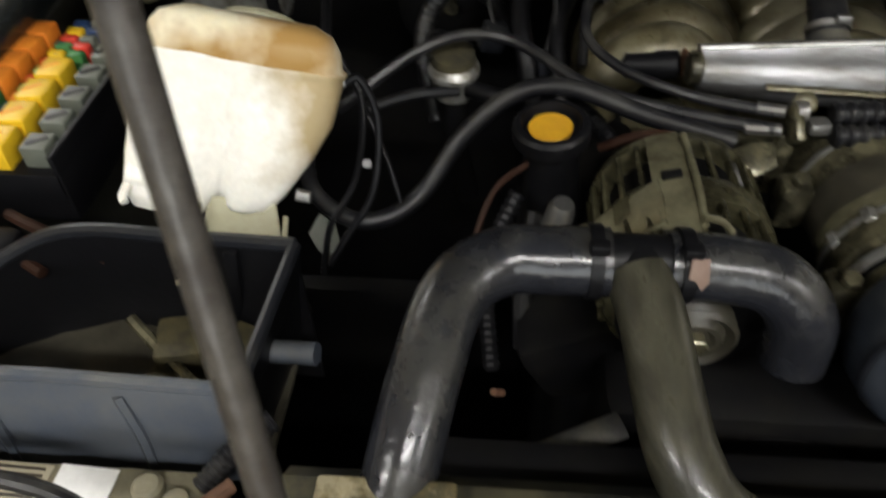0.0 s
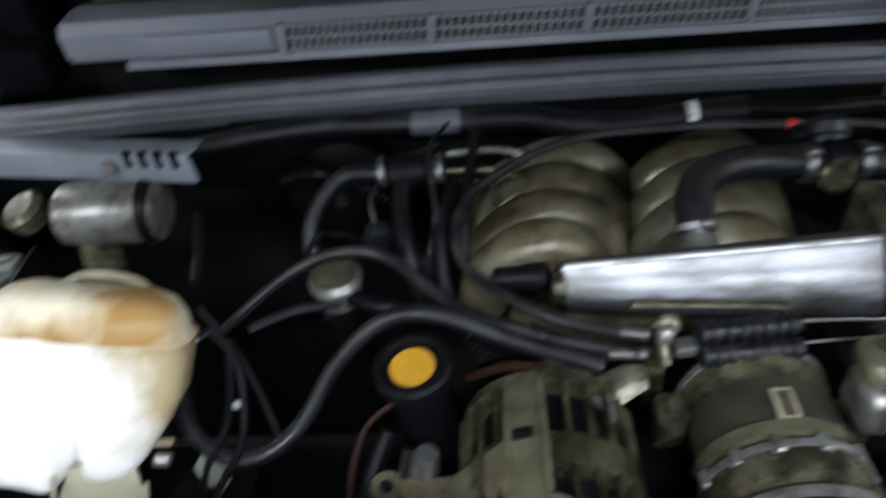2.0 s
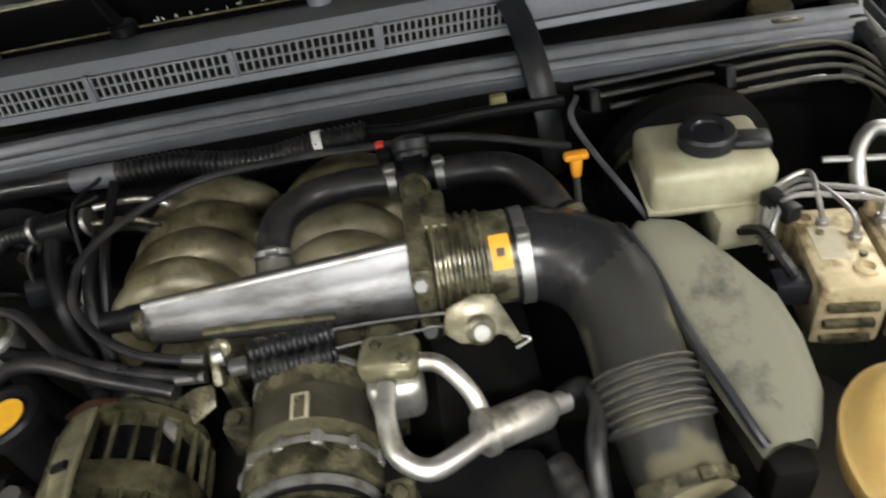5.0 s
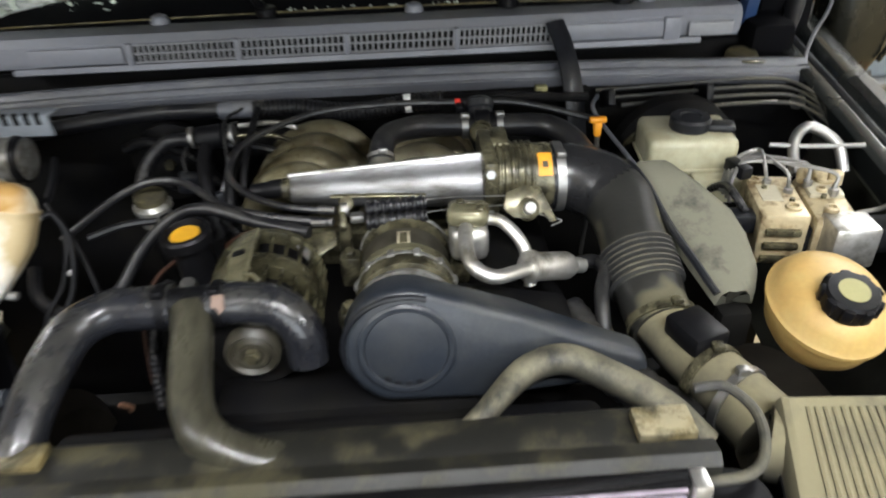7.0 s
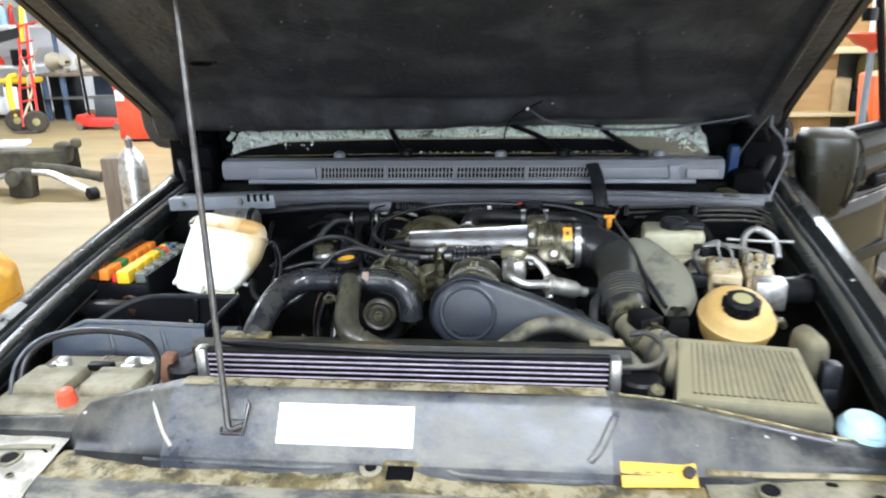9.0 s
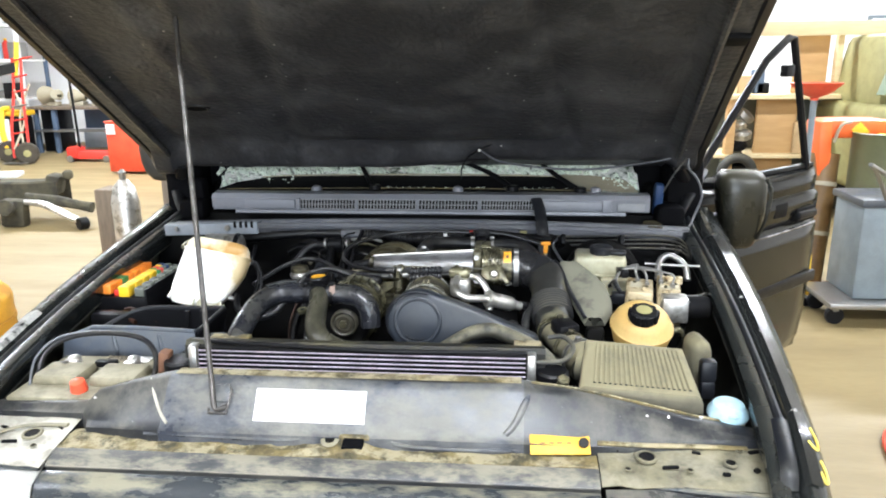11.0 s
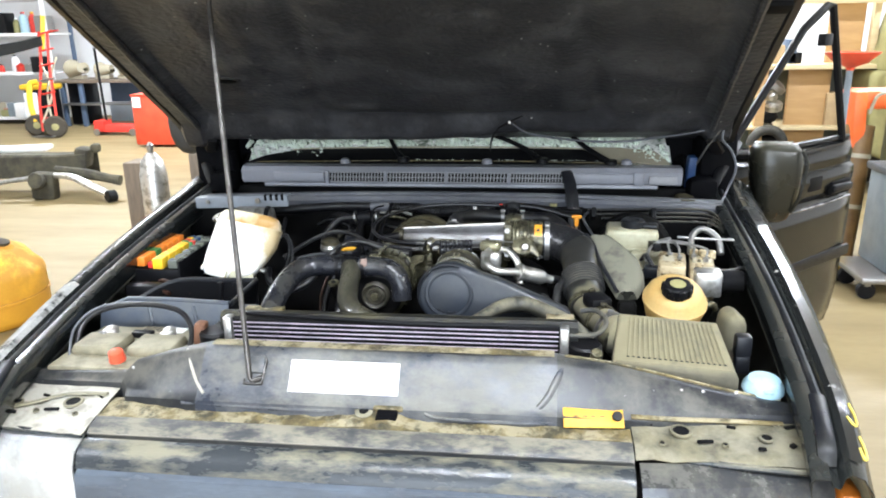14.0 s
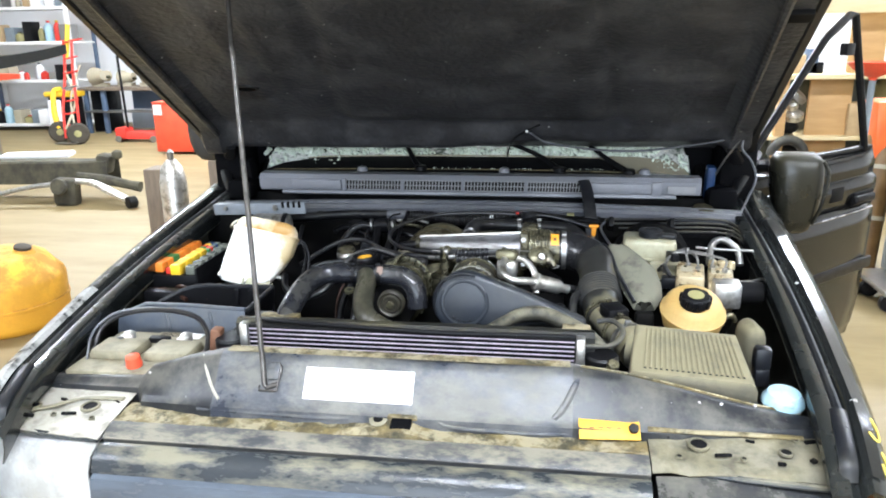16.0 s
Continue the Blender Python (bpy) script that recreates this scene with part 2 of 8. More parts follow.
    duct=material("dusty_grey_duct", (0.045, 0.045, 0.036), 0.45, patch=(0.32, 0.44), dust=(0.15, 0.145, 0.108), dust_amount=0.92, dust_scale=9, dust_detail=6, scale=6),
    elbow=material("black_rubber_elbow", (0.014, 0.014, 0.015), 0.27, ior=1.45, patch=(0.54, 0.575), dust=(0.085, 0.08, 0.058), dust_amount=0.8, dust_scale=8, dust_detail=3, scale=6),
    elbow_dusty=material("dusty_rubber_elbow", (0.02, 0.02, 0.018), 0.4, patch=(0.47, 0.53), dust=(0.11, 0.10, 0.06), dust_amount=0.8, dust_scale=8, dust_detail=3, scale=6),
    yellow=material("yellow_plastic", (0.82, 0.52, 0.02), 0.45, second=(0.6, 0.36, 0.02), scale=25),
    orange=material("orange_plastic", (0.85, 0.26, 0.03), 0.45, second=(0.6, 0.16, 0.02), scale=25),
    amber=material("dull_orange_label", (0.8, 0.31, 0.015), 0.5, second=(0.65, 0.3, 0.03), scale=30),
    red=material("red_paint", (0.62, 0.04, 0.025), 0.4, second=(0.4, 0.03, 0.02), scale=12),
    red_bright=material("red_cabinet_paint", (0.85, 0.11, 0.05), 0.4, second=(0.65, 0.06, 0.03), scale=4),
    green=material("green_plastic", (0.05, 0.2, 0.06), 0.5),
    grey_fuse=material("grey_plastic", (0.12, 0.13, 0.105), 0.5),
    blue=material("blue_plastic", (0.32, 0.5, 0.58), 0.35, second=(0.5, 0.62, 0.66), scale=30, sub=0.1),
    white=material("white_label", (0.86, 0.86, 0.85), 0.5, second=(0.78, 0.78, 0.76), scale=20, bump=0.02),
    grey_text=material("printed_grey", (0.45, 0.45, 0.45), 0.6),
    dark_text=material("printed_dark", (0.05, 0.04, 0.03), 0.6),
    shield=material("blue_grey_shield", (0.06, 0.071, 0.092), 0.38, second=(0.05, 0.058, 0.07), dust=(0.2, 0.19, 0.15), dust_amount=0.35, scale=7),
    rail_grey=material("pale_grey_rail", (0.27, 0.30, 0.34), 0.4, second=(0.16, 0.175, 0.19), amount=0.6, scale=14, spread=0.15),
    cover=material("blue_black_cover", (0.022, 0.027, 0.036), 0.36, second=(0.014, 0.016, 0.02), amount=0.8, scale=7, spread=0.16, patch=(0.45, 0.65), dust=(0.13, 0.13, 0.11), dust_amount=0.3, dust_scale=8),
    bar_gloss=material("blue_grey_bar_with_sheen", (0.10, 0.12, 0.15), 0.26, second=(0.05, 0.055, 0.065), amount=0.7, scale=9, streak=(0.5, 2, 2), bump=0.05),
    plate_pale=material("pale_plate_and_glint", (0.40, 0.38, 0.32), 0.55, second=(0.14, 0.13, 0.10), amount=0.75, scale=24, spread=0.08, mid=0.56, bump=0.3),
    battery_lid=material("dusty_battery_plastic", (0.25, 0.225, 0.15), 0.6, second=(0.09, 0.08, 0.05), amount=0.8, scale=18, spread=0.12, mid=0.54, dust=(0.36, 0.335, 0.25), dust_amount=0.4, dust_scale=12),
    alt_cage=material("oily_olive_cage", (0.13, 0.12, 0.07), 0.25, metal=0.4, second=(0.02, 0.018, 0.01), amount=0.95, scale=20, spread=0.1, mid=0.48, bump=0.25),
    rad_top=material("oily_radiator_tank", (0.012, 0.012, 0.010), 0.5, patch=(0.47, 0.62), dust=(0.09, 0.08, 0.04), dust_amount=0.55, dust_scale=12, scale=9),
    copper=material("copper_wire_sleeve", (0.03, 0.013, 0.008), 0.5, second=(0.016, 0.009, 0.006), scale=30, ior=1.25),
    dark_glass=material("dark_windscreen", (0.01, 0.012, 0.012), 0.06, bump=0.0, coat=0.5),
    crazed=material("shattered_glass", (0.14, 0.18, 0.13), 0.3, second=(1.0, 1.0, 0.95), amount=1.0, scale=48, spread=0.06, mid=0.45, streak=(0.6, 1, 1), fine=260, bump=0.9, bump_dist=0.006),
    lamp_glass=material("headlamp_lens_with_sheen", (0.5, 0.51, 0.52), 0.2, second=(0.3, 0.3, 0.28), amount=0.9, spread=0.12, mid=0.54, scale=9, coat=0.8, bump=0.02, dust=(0.5, 0.47, 0.38), dust_amount=0.4),
    chrome_dark=material("patchy_bright_strip", (0.45, 0.45, 0.5), 0.2, metal=0.9, second=(0.05, 0.05, 0.05), amount=1.0, scale=26, spread=0.04, mid=0.5, bump=0.1),
    mirror=material("mirror_glass", (0.8, 0.82, 0.82), 0.02, metal=1.0, bump=0.0, rough_var=0.01),
    olive=material("dusty_olive_black", (0.012, 0.012, 0.009), 0.26, dust=(0.11, 0.105, 0.065), dust_amount=0.3, dust_scale=4, dust_detail=3),
    floor=material("stained_concrete", (0.26, 0.20, 0.095), 0.55, second=(0.175, 0.13, 0.058), amount=0.85, scale=1.3, fine=30, bump=0.12, spread=0.18, streak=(0.6, 2.2, 1)),
    wall=material("white_sheet_wall", (0.8, 0.8, 0.8), 0.6, second=(0.72, 0.72, 0.71), scale=2),
    wood=material("plywood", (0.48, 0.3, 0.13), 0.6, second=(0.36, 0.2, 0.08), scale=3, streak=(1, 1, 6)),
    pale_wood=material("pale_timber", (0.68, 0.56, 0.34), 0.6, second=(0.55, 0.42, 0.22), scale=3, streak=(1, 1, 6)),
    log=material("weathered_timber", (0.19, 0.15, 0.11), 0.75, second=(0.09, 0.07, 0.055), scale=9, streak=(4, 4, 0.6), bump=0.4),
    bench_blue=material("slate_blue_paint", (0.09, 0.13, 0.2), 0.5, second=(0.06, 0.08, 0.12), scale=4),
    pale_panel=material("pale_blue_sheet", (0.5, 0.57, 0.66), 0.5, second=(0.36, 0.42, 0.5), scale=4),
    subframe=material("dirty_subframe_steel", (0.08, 0.072, 0.045), 0.85, second=(0.03, 0.028, 0.022), amount=0.9, scale=7, spread=0.12, bump=0.4),
    orange_steel=material("orange_enamel", (0.85, 0.15, 0.025), 0.4, second=(0.7, 0.1, 0.02), scale=7),
    brown_steel=material("brown_enamel", (0.20, 0.115, 0.04), 0.45, second=(0.11, 0.06, 0.025), amount=0.8, scale=7),
    sage=material("olive_barrel_enamel", (0.13, 0.135, 0.065), 0.5, second=(0.08, 0.08, 0.04), scale=5),
    grey_paint=material("grey_blue_paint", (0.2, 0.24, 0.27), 0.5, second=(0.13, 0.15, 0.17), scale=6),
    khaki=material("khaki_paint", (0.3, 0.28, 0.12), 0.5, second=(0.2, 0.18, 0.08), scale=8),
    beige=material("beige_casting", (0.4, 0.36, 0.26), 0.55, second=(0.36, 0.33, 0.24), scale=14),
    cardboard=material("cardboard", (0.5, 0.36, 0.2), 0.8),
    yellow_drum=material("dirty_yellow_plastic", (0.85, 0.45, 0.04), 0.45, second=(0.78, 0.36, 0.03), amount=0.6, scale=4, dust=(0.30, 0.13, 0.03), dust_amount=0.75, dust_scale=6, patch=(0.40, 0.55), bump=0.1),
    tyre=material("tyre_rubber", (0.05, 0.042, 0.03), 0.8),
    bluetape=material("blue_tape", (0.015, 0.045, 0.13), 0.5),
)


# old brown fluid has run down the outer end of the white tank
nt = M["white_body"].node_tree
bs = nt.nodes["Principled BSDF"]
tc = nt.nodes.new("ShaderNodeTexCoord")
sx_ = nt.nodes.new("ShaderNodeSeparateXYZ")
nt.links.new(tc.outputs["Object"], sx_.inputs[0])
sn_ = nt.nodes.new("ShaderNodeTexNoise")
sn_.inputs["Scale"].default_value, sn_.inputs["Detail"].default_value = 24, 4
nt.links.new(tc.outputs["Object"], sn_.inputs["Vector"])
ad = nt.nodes.new("ShaderNodeMath")
ad.operation = "MULTIPLY_ADD"
ad.inputs[1].default_value = 0.1
nt.links.new(sn_.outputs["Fac"], ad.inputs[0])
nt.links.new(sx_.outputs["X"], ad.inputs[2])
mr = nt.nodes.new("ShaderNodeMapRange")
mr.inputs["From Min"].default_value, mr.inputs["From Max"].default_value = 0.086, 0.128
mr.inputs["To Max"].default_value = 0.82
nt.links.new(ad.outputs[0], mr.inputs["Value"])
mx_ = nt.nodes.new("ShaderNodeMix")
mx_.data_type = "RGBA"
nt.links.new(mr.outputs[0], mx_.inputs[0])
nt.links.new(bs.inputs["Base Color"].links[0].from_socket, mx_.inputs[6])
mx_.inputs[7].default_value = (0.34, 0.235, 0.07, 1)
nt.links.new(mx_.outputs[2], bs.inputs["Base Color"])


# ---------------------------------------------------------------- mesh helpers
def V(*p):
    return Vector(p)


def thing(name, loc, label="", category="", group="", kind=""):
    ob = new(name)
    ob.location = loc
    return tagged(ob, label, category, group, kind)


def root(ob):
    while ob.parent:
        ob = ob.parent
    return ob


def finish_mesh(name, bm, mat, smooth=35):
    bmesh.ops.remove_doubles(bm, verts=bm.verts, dist=1e-6)
    bmesh.ops.recalc_face_normals(bm, faces=bm.faces)
    me = bpy.data.meshes.new(name)
    bm.to_mesh(me)
    bm.free()
    for mt in mat if isinstance(mat, (list, tuple)) else [mat]:
        me.materials.append(M[mt] if isinstance(mt, str) else mt)
    if smooth:
        me.shade_smooth()
        try:
            me.set_sharp_from_angle(angle=radians(smooth))
        except AttributeError:
            pass
    return me


def part(name, bm, mat, parent, label="", smooth=35):
    """One mesh object under a thing or a part; the bmesh is in world metres."""
    bmesh.ops.translate(bm, verts=bm.verts, vec=-root(parent).location)
    ob = new(name, finish_mesh(name, bm, mat, smooth))
    ob.parent = parent
    return tagged(ob, label)


def solo(name, bm, mat, label="", category="", group="", kind="", loc=None, smooth=35):
    """A thing that is one mesh."""
    bm.verts.ensure_lookup_table()
    if loc is None:
        xs = [v.co for v in bm.verts]
        loc = V(sum(c.x for c in xs) / len(xs), sum(c.y for c in xs) / len(xs), min(c.z for c in xs))
    bmesh.ops.translate(bm, verts=bm.verts, vec=-V(*loc))
    ob = new(name, finish_mesh(name, bm, mat, smooth))
    ob.location = loc
    return tagged(ob, label, category, group, kind)


def box(c, s, bevel=0.004, rot=(0, 0, 0), taper=1.0, seg=2, bm=None):
    """A bevelled box at centre c of size s; taper scales the top."""
    b = bmesh.new()
    bmesh.ops.create_cube(b, size=1)
    for v in b.verts:
        k = taper if v.co.z > 0 else 1.0
        v.co = V(v.co.x * s[0] * k, v.co.y * s[1] * k, v.co.z * s[2])
    if bevel:
        bmesh.ops.bevel(b, geom=b.edges[:], offset=min(bevel, min(s) * 0.45), segments=seg, affect="EDGES", profile=0.5)
    bmesh.ops.transform(b, verts=b.verts, matrix=pose(*c, *rot))
    return join(bm, b)


def join(bm, b):
    if bm is None:
        return b
    me = bpy.data.meshes.new("tmp")
    b.to_mesh(me)
    b.free()
    bm.from_mesh(me)
    bpy.data.meshes.remove(me)
    return bm


def smooth_line(pts, per=6):
    """Catmull-Rom through the points."""
    p = [V(*q) for q in pts]
    if len(p) < 3:
        return [p[0].lerp(p[-1], i / per) for i in range(per + 1)]
    p = [p[0] * 2 - p[1]] + p + [p[-1] * 2 - p[-2]]
    out = []
    for i in range(1, len(p) - 2):
        a, b, c, d = p[i - 1], p[i], p[i + 1], p[i + 2]
        for k in range(per):
            t = k / per
            out.append(0.5 * ((2 * b) + (c - a) * t + (2 * a - 5 * b + 4 * c - d) * t * t + (3 * b - a - 3 * c + d) * t ** 3))
    out.append(p[-2])
    return out


def tube(pts, r, seg=12, per=6, smooth=True, bm=None, caps=True, ribs=0, depth=0.12, squash=1.0):
    """A round tube along the points; r may be a list, one per point; ribs: rings along its length."""
    line = smooth_line(pts, per) if smooth else [V(*q) for q in pts]
    if ribs:
        total = sum((b - a).length for a, b in zip(line, line[1:]))
        want = ribs * 4
        res, acc, j, step = [line[0]], 0.0, 0, total / want
        target = step
        for a, b in zip(line, line[1:]):
            d = (b - a).length
            while target <= acc + d + 1e-9 and len(res) <= want:
                res.append(a.lerp(b, (target - acc) / d if d else 0))
                target += step
            acc += d
        line = res
    n = len(line)
    b = bmesh.new()
    up = V(0, 0, 1)
    rings = []
    normal = None
    for i, q in enumerate(line):
        d = (line[min(i + 1, n - 1)] - line[max(i - 1, 0)])
        d = d.normalized() if d.length > 1e-9 else V(0, 0, 1)
        if normal is None:
            ref = up if abs(d.z) < 0.9 else V(0, 1, 0)
            normal = (ref - d * ref.dot(d)).normalized()
        else:
            normal = (normal - d * normal.dot(d)).normalized()
        side = d.cross(normal)
        if isinstance(r, (list, tuple)):
            f = i / (n - 1) * (len(r) - 1)
            k = min(int(f), len(r) - 2)
            rad = r[k] + (r[k + 1] - r[k]) * (f - k)
        else:
            rad = r
        if ribs:
            rad *= (1 + depth) if i % 4 in (1, 2) else (1 - depth * 0.3)
        rings.append([b.verts.new(q + (normal * math.cos(a) * squash + side * math.sin(a)) * rad) for a in (2 * math.pi * s / seg for s in range(seg))])
    for ra, rb in zip(rings, rings[1:]):
        for s in range(seg):
            b.faces.new((ra[s], ra[(s + 1) % seg], rb[(s + 1) % seg], rb[s]))
    if caps:
        b.faces.new(rings[0][::-1])
        b.faces.new(rings[-1])
    return join(bm, b)


def lathe(profile, c, axis=(0, 0, 1), seg=28, bm=None, scale=(1, 1)):
    """Turned form: profile of (radius, height) along the axis from c."""
    b = bmesh.new()
    rings = []
    for r, h in profile:
        rings.append([b.verts.new((max(r, 1e-5) * math.cos(a) * scale[0], max(r, 1e-5) * math.sin(a) * scale[1], h)) for a in (2 * math.pi * s / seg for s in range(seg))])
    for ra, rb in zip(rings, rings[1:]):
        for s in range(seg):
            b.faces.new((ra[s], ra[(s + 1) % seg], rb[(s + 1) % seg], rb[s]))
    b.faces.new(rings[0][::-1])
    b.faces.new(rings[-1])
    m = Matrix.Translation(c) @ V(*axis).to_track_quat("Z", "Y").to_matrix().to_4x4()
    bmesh.ops.transform(b, verts=b.verts, matrix=m)
    return join(bm, b)


def disc(c, r, h, axis=(0, 0, 1), seg=24, bevel=0.15, bm=None):
    e = min(r, h) * bevel
    return lathe([(r - e, 0), (r, e), (r, h - e), (r - e, h)], c, axis, seg, bm)


def slab(outline, thick, m=None, bevel=0.003, bm=None, seg=2):
    """An outline in the xy plane, extruded up by thick, set by the pose m."""
    b = bmesh.new()
    f = b.faces.new([b.verts.new((x, y, 0)) for x, y in outline])
    ext = bmesh.ops.extrude_face_region(b, geom=[f])
    bmesh.ops.translate(b, verts=[v for v in ext["geom"] if isinstance(v, bmesh.types.BMVert)], vec=(0, 0, thick))
    bmesh.ops.recalc_face_normals(b, faces=b.faces)
    if bevel:
        bmesh.ops.bevel(b, geom=b.edges[:], offset=bevel, segments=seg, affect="EDGES", profile=0.5)
    if m is not None:
        bmesh.ops.transform(b, verts=b.verts, matrix=m)
    return join(bm, b)


def sheet(rows, thick=0.0, bm=None, wob=0.0):
    """A surface through rows of points (all rows of one length), with thickness downwards along its normal."""
    b = bmesh.new()
    g = [[b.verts.new(p) for p in row] for row in rows]
    for ra, rb in zip(g, g[1:]):
        for i in range(len(ra) - 1):
            b.faces.new((ra[i], ra[i + 1], rb[i + 1], rb[i]))
    bmesh.ops.recalc_face_normals(b, faces=b.faces)
    if wob:
        for v in b.verts:
            v.co.z += wob * noise.noise(v.co * 6)
    if thick:
        b.normal_update()
        top = list(b.faces)
        n = {v: v.normal.copy() for v in b.verts}
        ext = bmesh.ops.extrude_face_region(b, geom=top)
        # the copy moves away along the old normals
        new_v = [v for v in ext["geom"] if isinstance(v, bmesh.types.BMVert)]
        for v in new_v:
            v.co -= v.normal * 0
        b.normal_update()
        near = {tuple(round(c, 6) for c in v.co): n[v] for v in n}
        for v in new_v:
            v.co -= near[tuple(round(c, 6) for c in v.co)] * thick
        bmesh.ops.recalc_face_normals(b, faces=b.faces)
    return join(bm, b)


def profile_run(profile, a, c, bm=None):
    """A straight extrusion along x from a to c of a closed (y, z) profile."""
    b = bmesh.new()
    va = [b.verts.new((a, y, z)) for y, z in profile]
    vc = [b.verts.new((c, y, z)) for y, z in profile]
    n = len(profile)
    for i in range(n):
        b.faces.new((va[i], va[(i + 1) % n], vc[(i + 1) % n], vc[i]))
    b.faces.new(va[::-1])
    b.faces.new(vc)
    return join(bm, b)


def clamp_ring(c, axis, r, w, bm=None):
    """A hose clamp band with its screw housing."""
    axis = V(*axis).normalized()
    b = lathe([(r, -w / 2), (r + 0.0016, -w / 2), (r + 0.0016, w / 2), (r, w / 2)], c, axis, 24, bm)
    side = axis.cross(V(0.2, -0.5, 1)).normalized()
    up = side.cross(axis).normalized()
    if up.z < 0:
        up = -up
    p = V(*c) + up * (r + 0.005)
    return box(p, (0.014, w * 1.1, 0.009), 0.002, bm=b)


# ---------------------------------------------------------------- the car
car = thing("car", (0.01, 1.5, 0.0), "black off-road car with propped-open bonnet and flaking wing paint", "car")


def lerp(a, b, t):
    return a + (b - a) * t


def rail(y, side=1):
    """Half distance of the inner wing rail, and its height, at y."""
    t = (y + 0.06) / 1.15
    bulge = (0.026 if side > 0 else 0.045) * math.sin(math.pi * min(1, max(0, t)))
    flare = (0.032 if side > 0 else 0.060) * min(1.05, max(0, 1 - t)) ** (1.5 if side > 0 else 1.0)
    return 0.735 + 0.113 * t + bulge + flare, 1.072 + 0.145 * t - 0.3 * bulge


WING = [(-0.028, -0.06), (-0.036, -0.03), (-0.038, -0.006), (-0.032, 0.0), (-0.008, 0.0), (-0.003, -0.012), (0.012, -0.016), (0.018, 0.004), (0.032, 0.012),
        (0.06, 0.004), (0.085, -0.022), (0.105, -0.07), (0.118, -0.16), (0.122, -0.36), (0.115, -0.60)]
for side in (1, -1):
    rows = []
    for i in range(19):
        y = -0.14 + i * (1.34 / 18)
        xr, zr = rail(y, side)
        drop = -0.05 * max(0.0, (0.02 - y) / 0.16) ** 2
        rows.append([(0.01 + side * (xr + s * (1.0 if s < 0 else lerp(0.72, 1.25, max(0, min(1, (y + 0.14) / 1.2))))), y, zr + z + drop) for s, z in WING])
    wing = part("wing", sheet(rows, 0.002), "paint", car, "glossy black wing with flaked paint along its crown", smooth=50)
    # flaked paint along the crown, a skin just proud of it; the left one's pale tone also paints its sheen
    rows = []
    for i in range(25):
        y = -0.12 + i * ((1.05 if side > 0 else 0.50) / 24)
        xr, zr = rail(y, side)
        k = lerp(0.72, 1.25, max(0, min(1, (y + 0.14) / 1.2)))
        rows.append([(0.01 + side * (xr + s * k), y, zr + z + 0.0012 - 0.05 * max(0.0, (0.02 - y) / 0.16) ** 2) for s, z in ((0.019, 0.005), (0.032, 0.0128), (0.059, 0.0052), (0.078, -0.0135), (0.096, -0.045))][: 5 if side < 0 else 3])
    part("crown_strip", sheet(rows, 0.0), "paint_worn" if side > 0 else "worn_pale", wing, "worn paint flaked to pale primer, sheen painted in on the left")
    # rubber seal in the gutter
    line = []
    for i in range(12):
        y = -0.03 + i * 0.105
        xr, zr = rail(y, side)
        line.append((0.01 + side * (xr + 0.004), y, zr - 0.006))
    part("gutter_seal", tube(line, 0.008, 8, 2), "black_plastic", wing)
    # inner wing, the wall of the engine bay
    rows = []
    for i in range(8):
        y = -0.02 + i * 0.16
        xr, zr = rail(y, side)
        rows.append([(0.01 + side * (xr - 0.03 - d), y, zr + z) for d, z in ((0, -0.055), (-0.05, -0.075), (-0.07, -0.2), (0.03, -0.5))])
    part("inner_wing", sheet(rows, 0.003), "inner_wing", car)
    # corner piece where the rail meets the front
    part("corner_cap", tube([(0.01 + side * (rail(y, side)[0] + dx), y, z) for dx, y, z in ((0.0, 0.02, 1.080), (-0.003, -0.05, 1.064), (-0.007, -0.095, 1.046), (-0.008, -0.11, 1.02))], 0.015, 10, squash=0.5), "black_plastic", wing)

# crayon rings on the worn wing corner
for s0, y0, r in ((0.060, -0.03, 0.014), (0.070, -0.085, 0.011)):
    pts = []
    for deg in (-150, -90, -30, 30, 90):
        s, y = s0 + r * math.cos(radians(deg)), y0 + 1.7 * r * math.sin(radians(deg))
        xr, zr = rail(y, 1)
        for (sa, za), (sb, zb) in zip(WING, WING[1:]):
            if sa <= s <= sb:
                zp = lerp(za, zb, (s - sa) / (sb - sa))
        k = lerp(0.72, 1.25, max(0, min(1, (y + 0.14) / 1.2)))
        pts.append((0.01 + xr + s * k, y, zr + zp + 0.002 - 0.05 * max(0.0, (0.02 - y) / 0.16) ** 2))
    part("crayon_mark", tube(pts, 0.0022, 6), "chalk", car, "yellow crayon mark")

# slam panel, raised in the middle and falling to the sides
STN = [(-0.80, 1.034), (-0.66, 1.04), (-0.575, 1.044), (-0.55, 1.068), (-0.46, 1.096), (-0.39, 1.107), (-0.30, 1.110), (-0.15, 1.109), (0.0, 1.107), (0.15, 1.106), (0.27, 1.108), (0.325, 1.108), (0.43, 1.096), (0.54, 1.073), (0.645, 1.049), (0.785, 1.026)]


def slam_rows(stations):
    out = []
    for x, z in stations:
        k = min(1, max(0, (z - 1.028) / 0.08))
        lip = 0.108 if -0.43 < x < 0.35 else 0.09
        back = 0.035 if x < -0.56 else 0.0
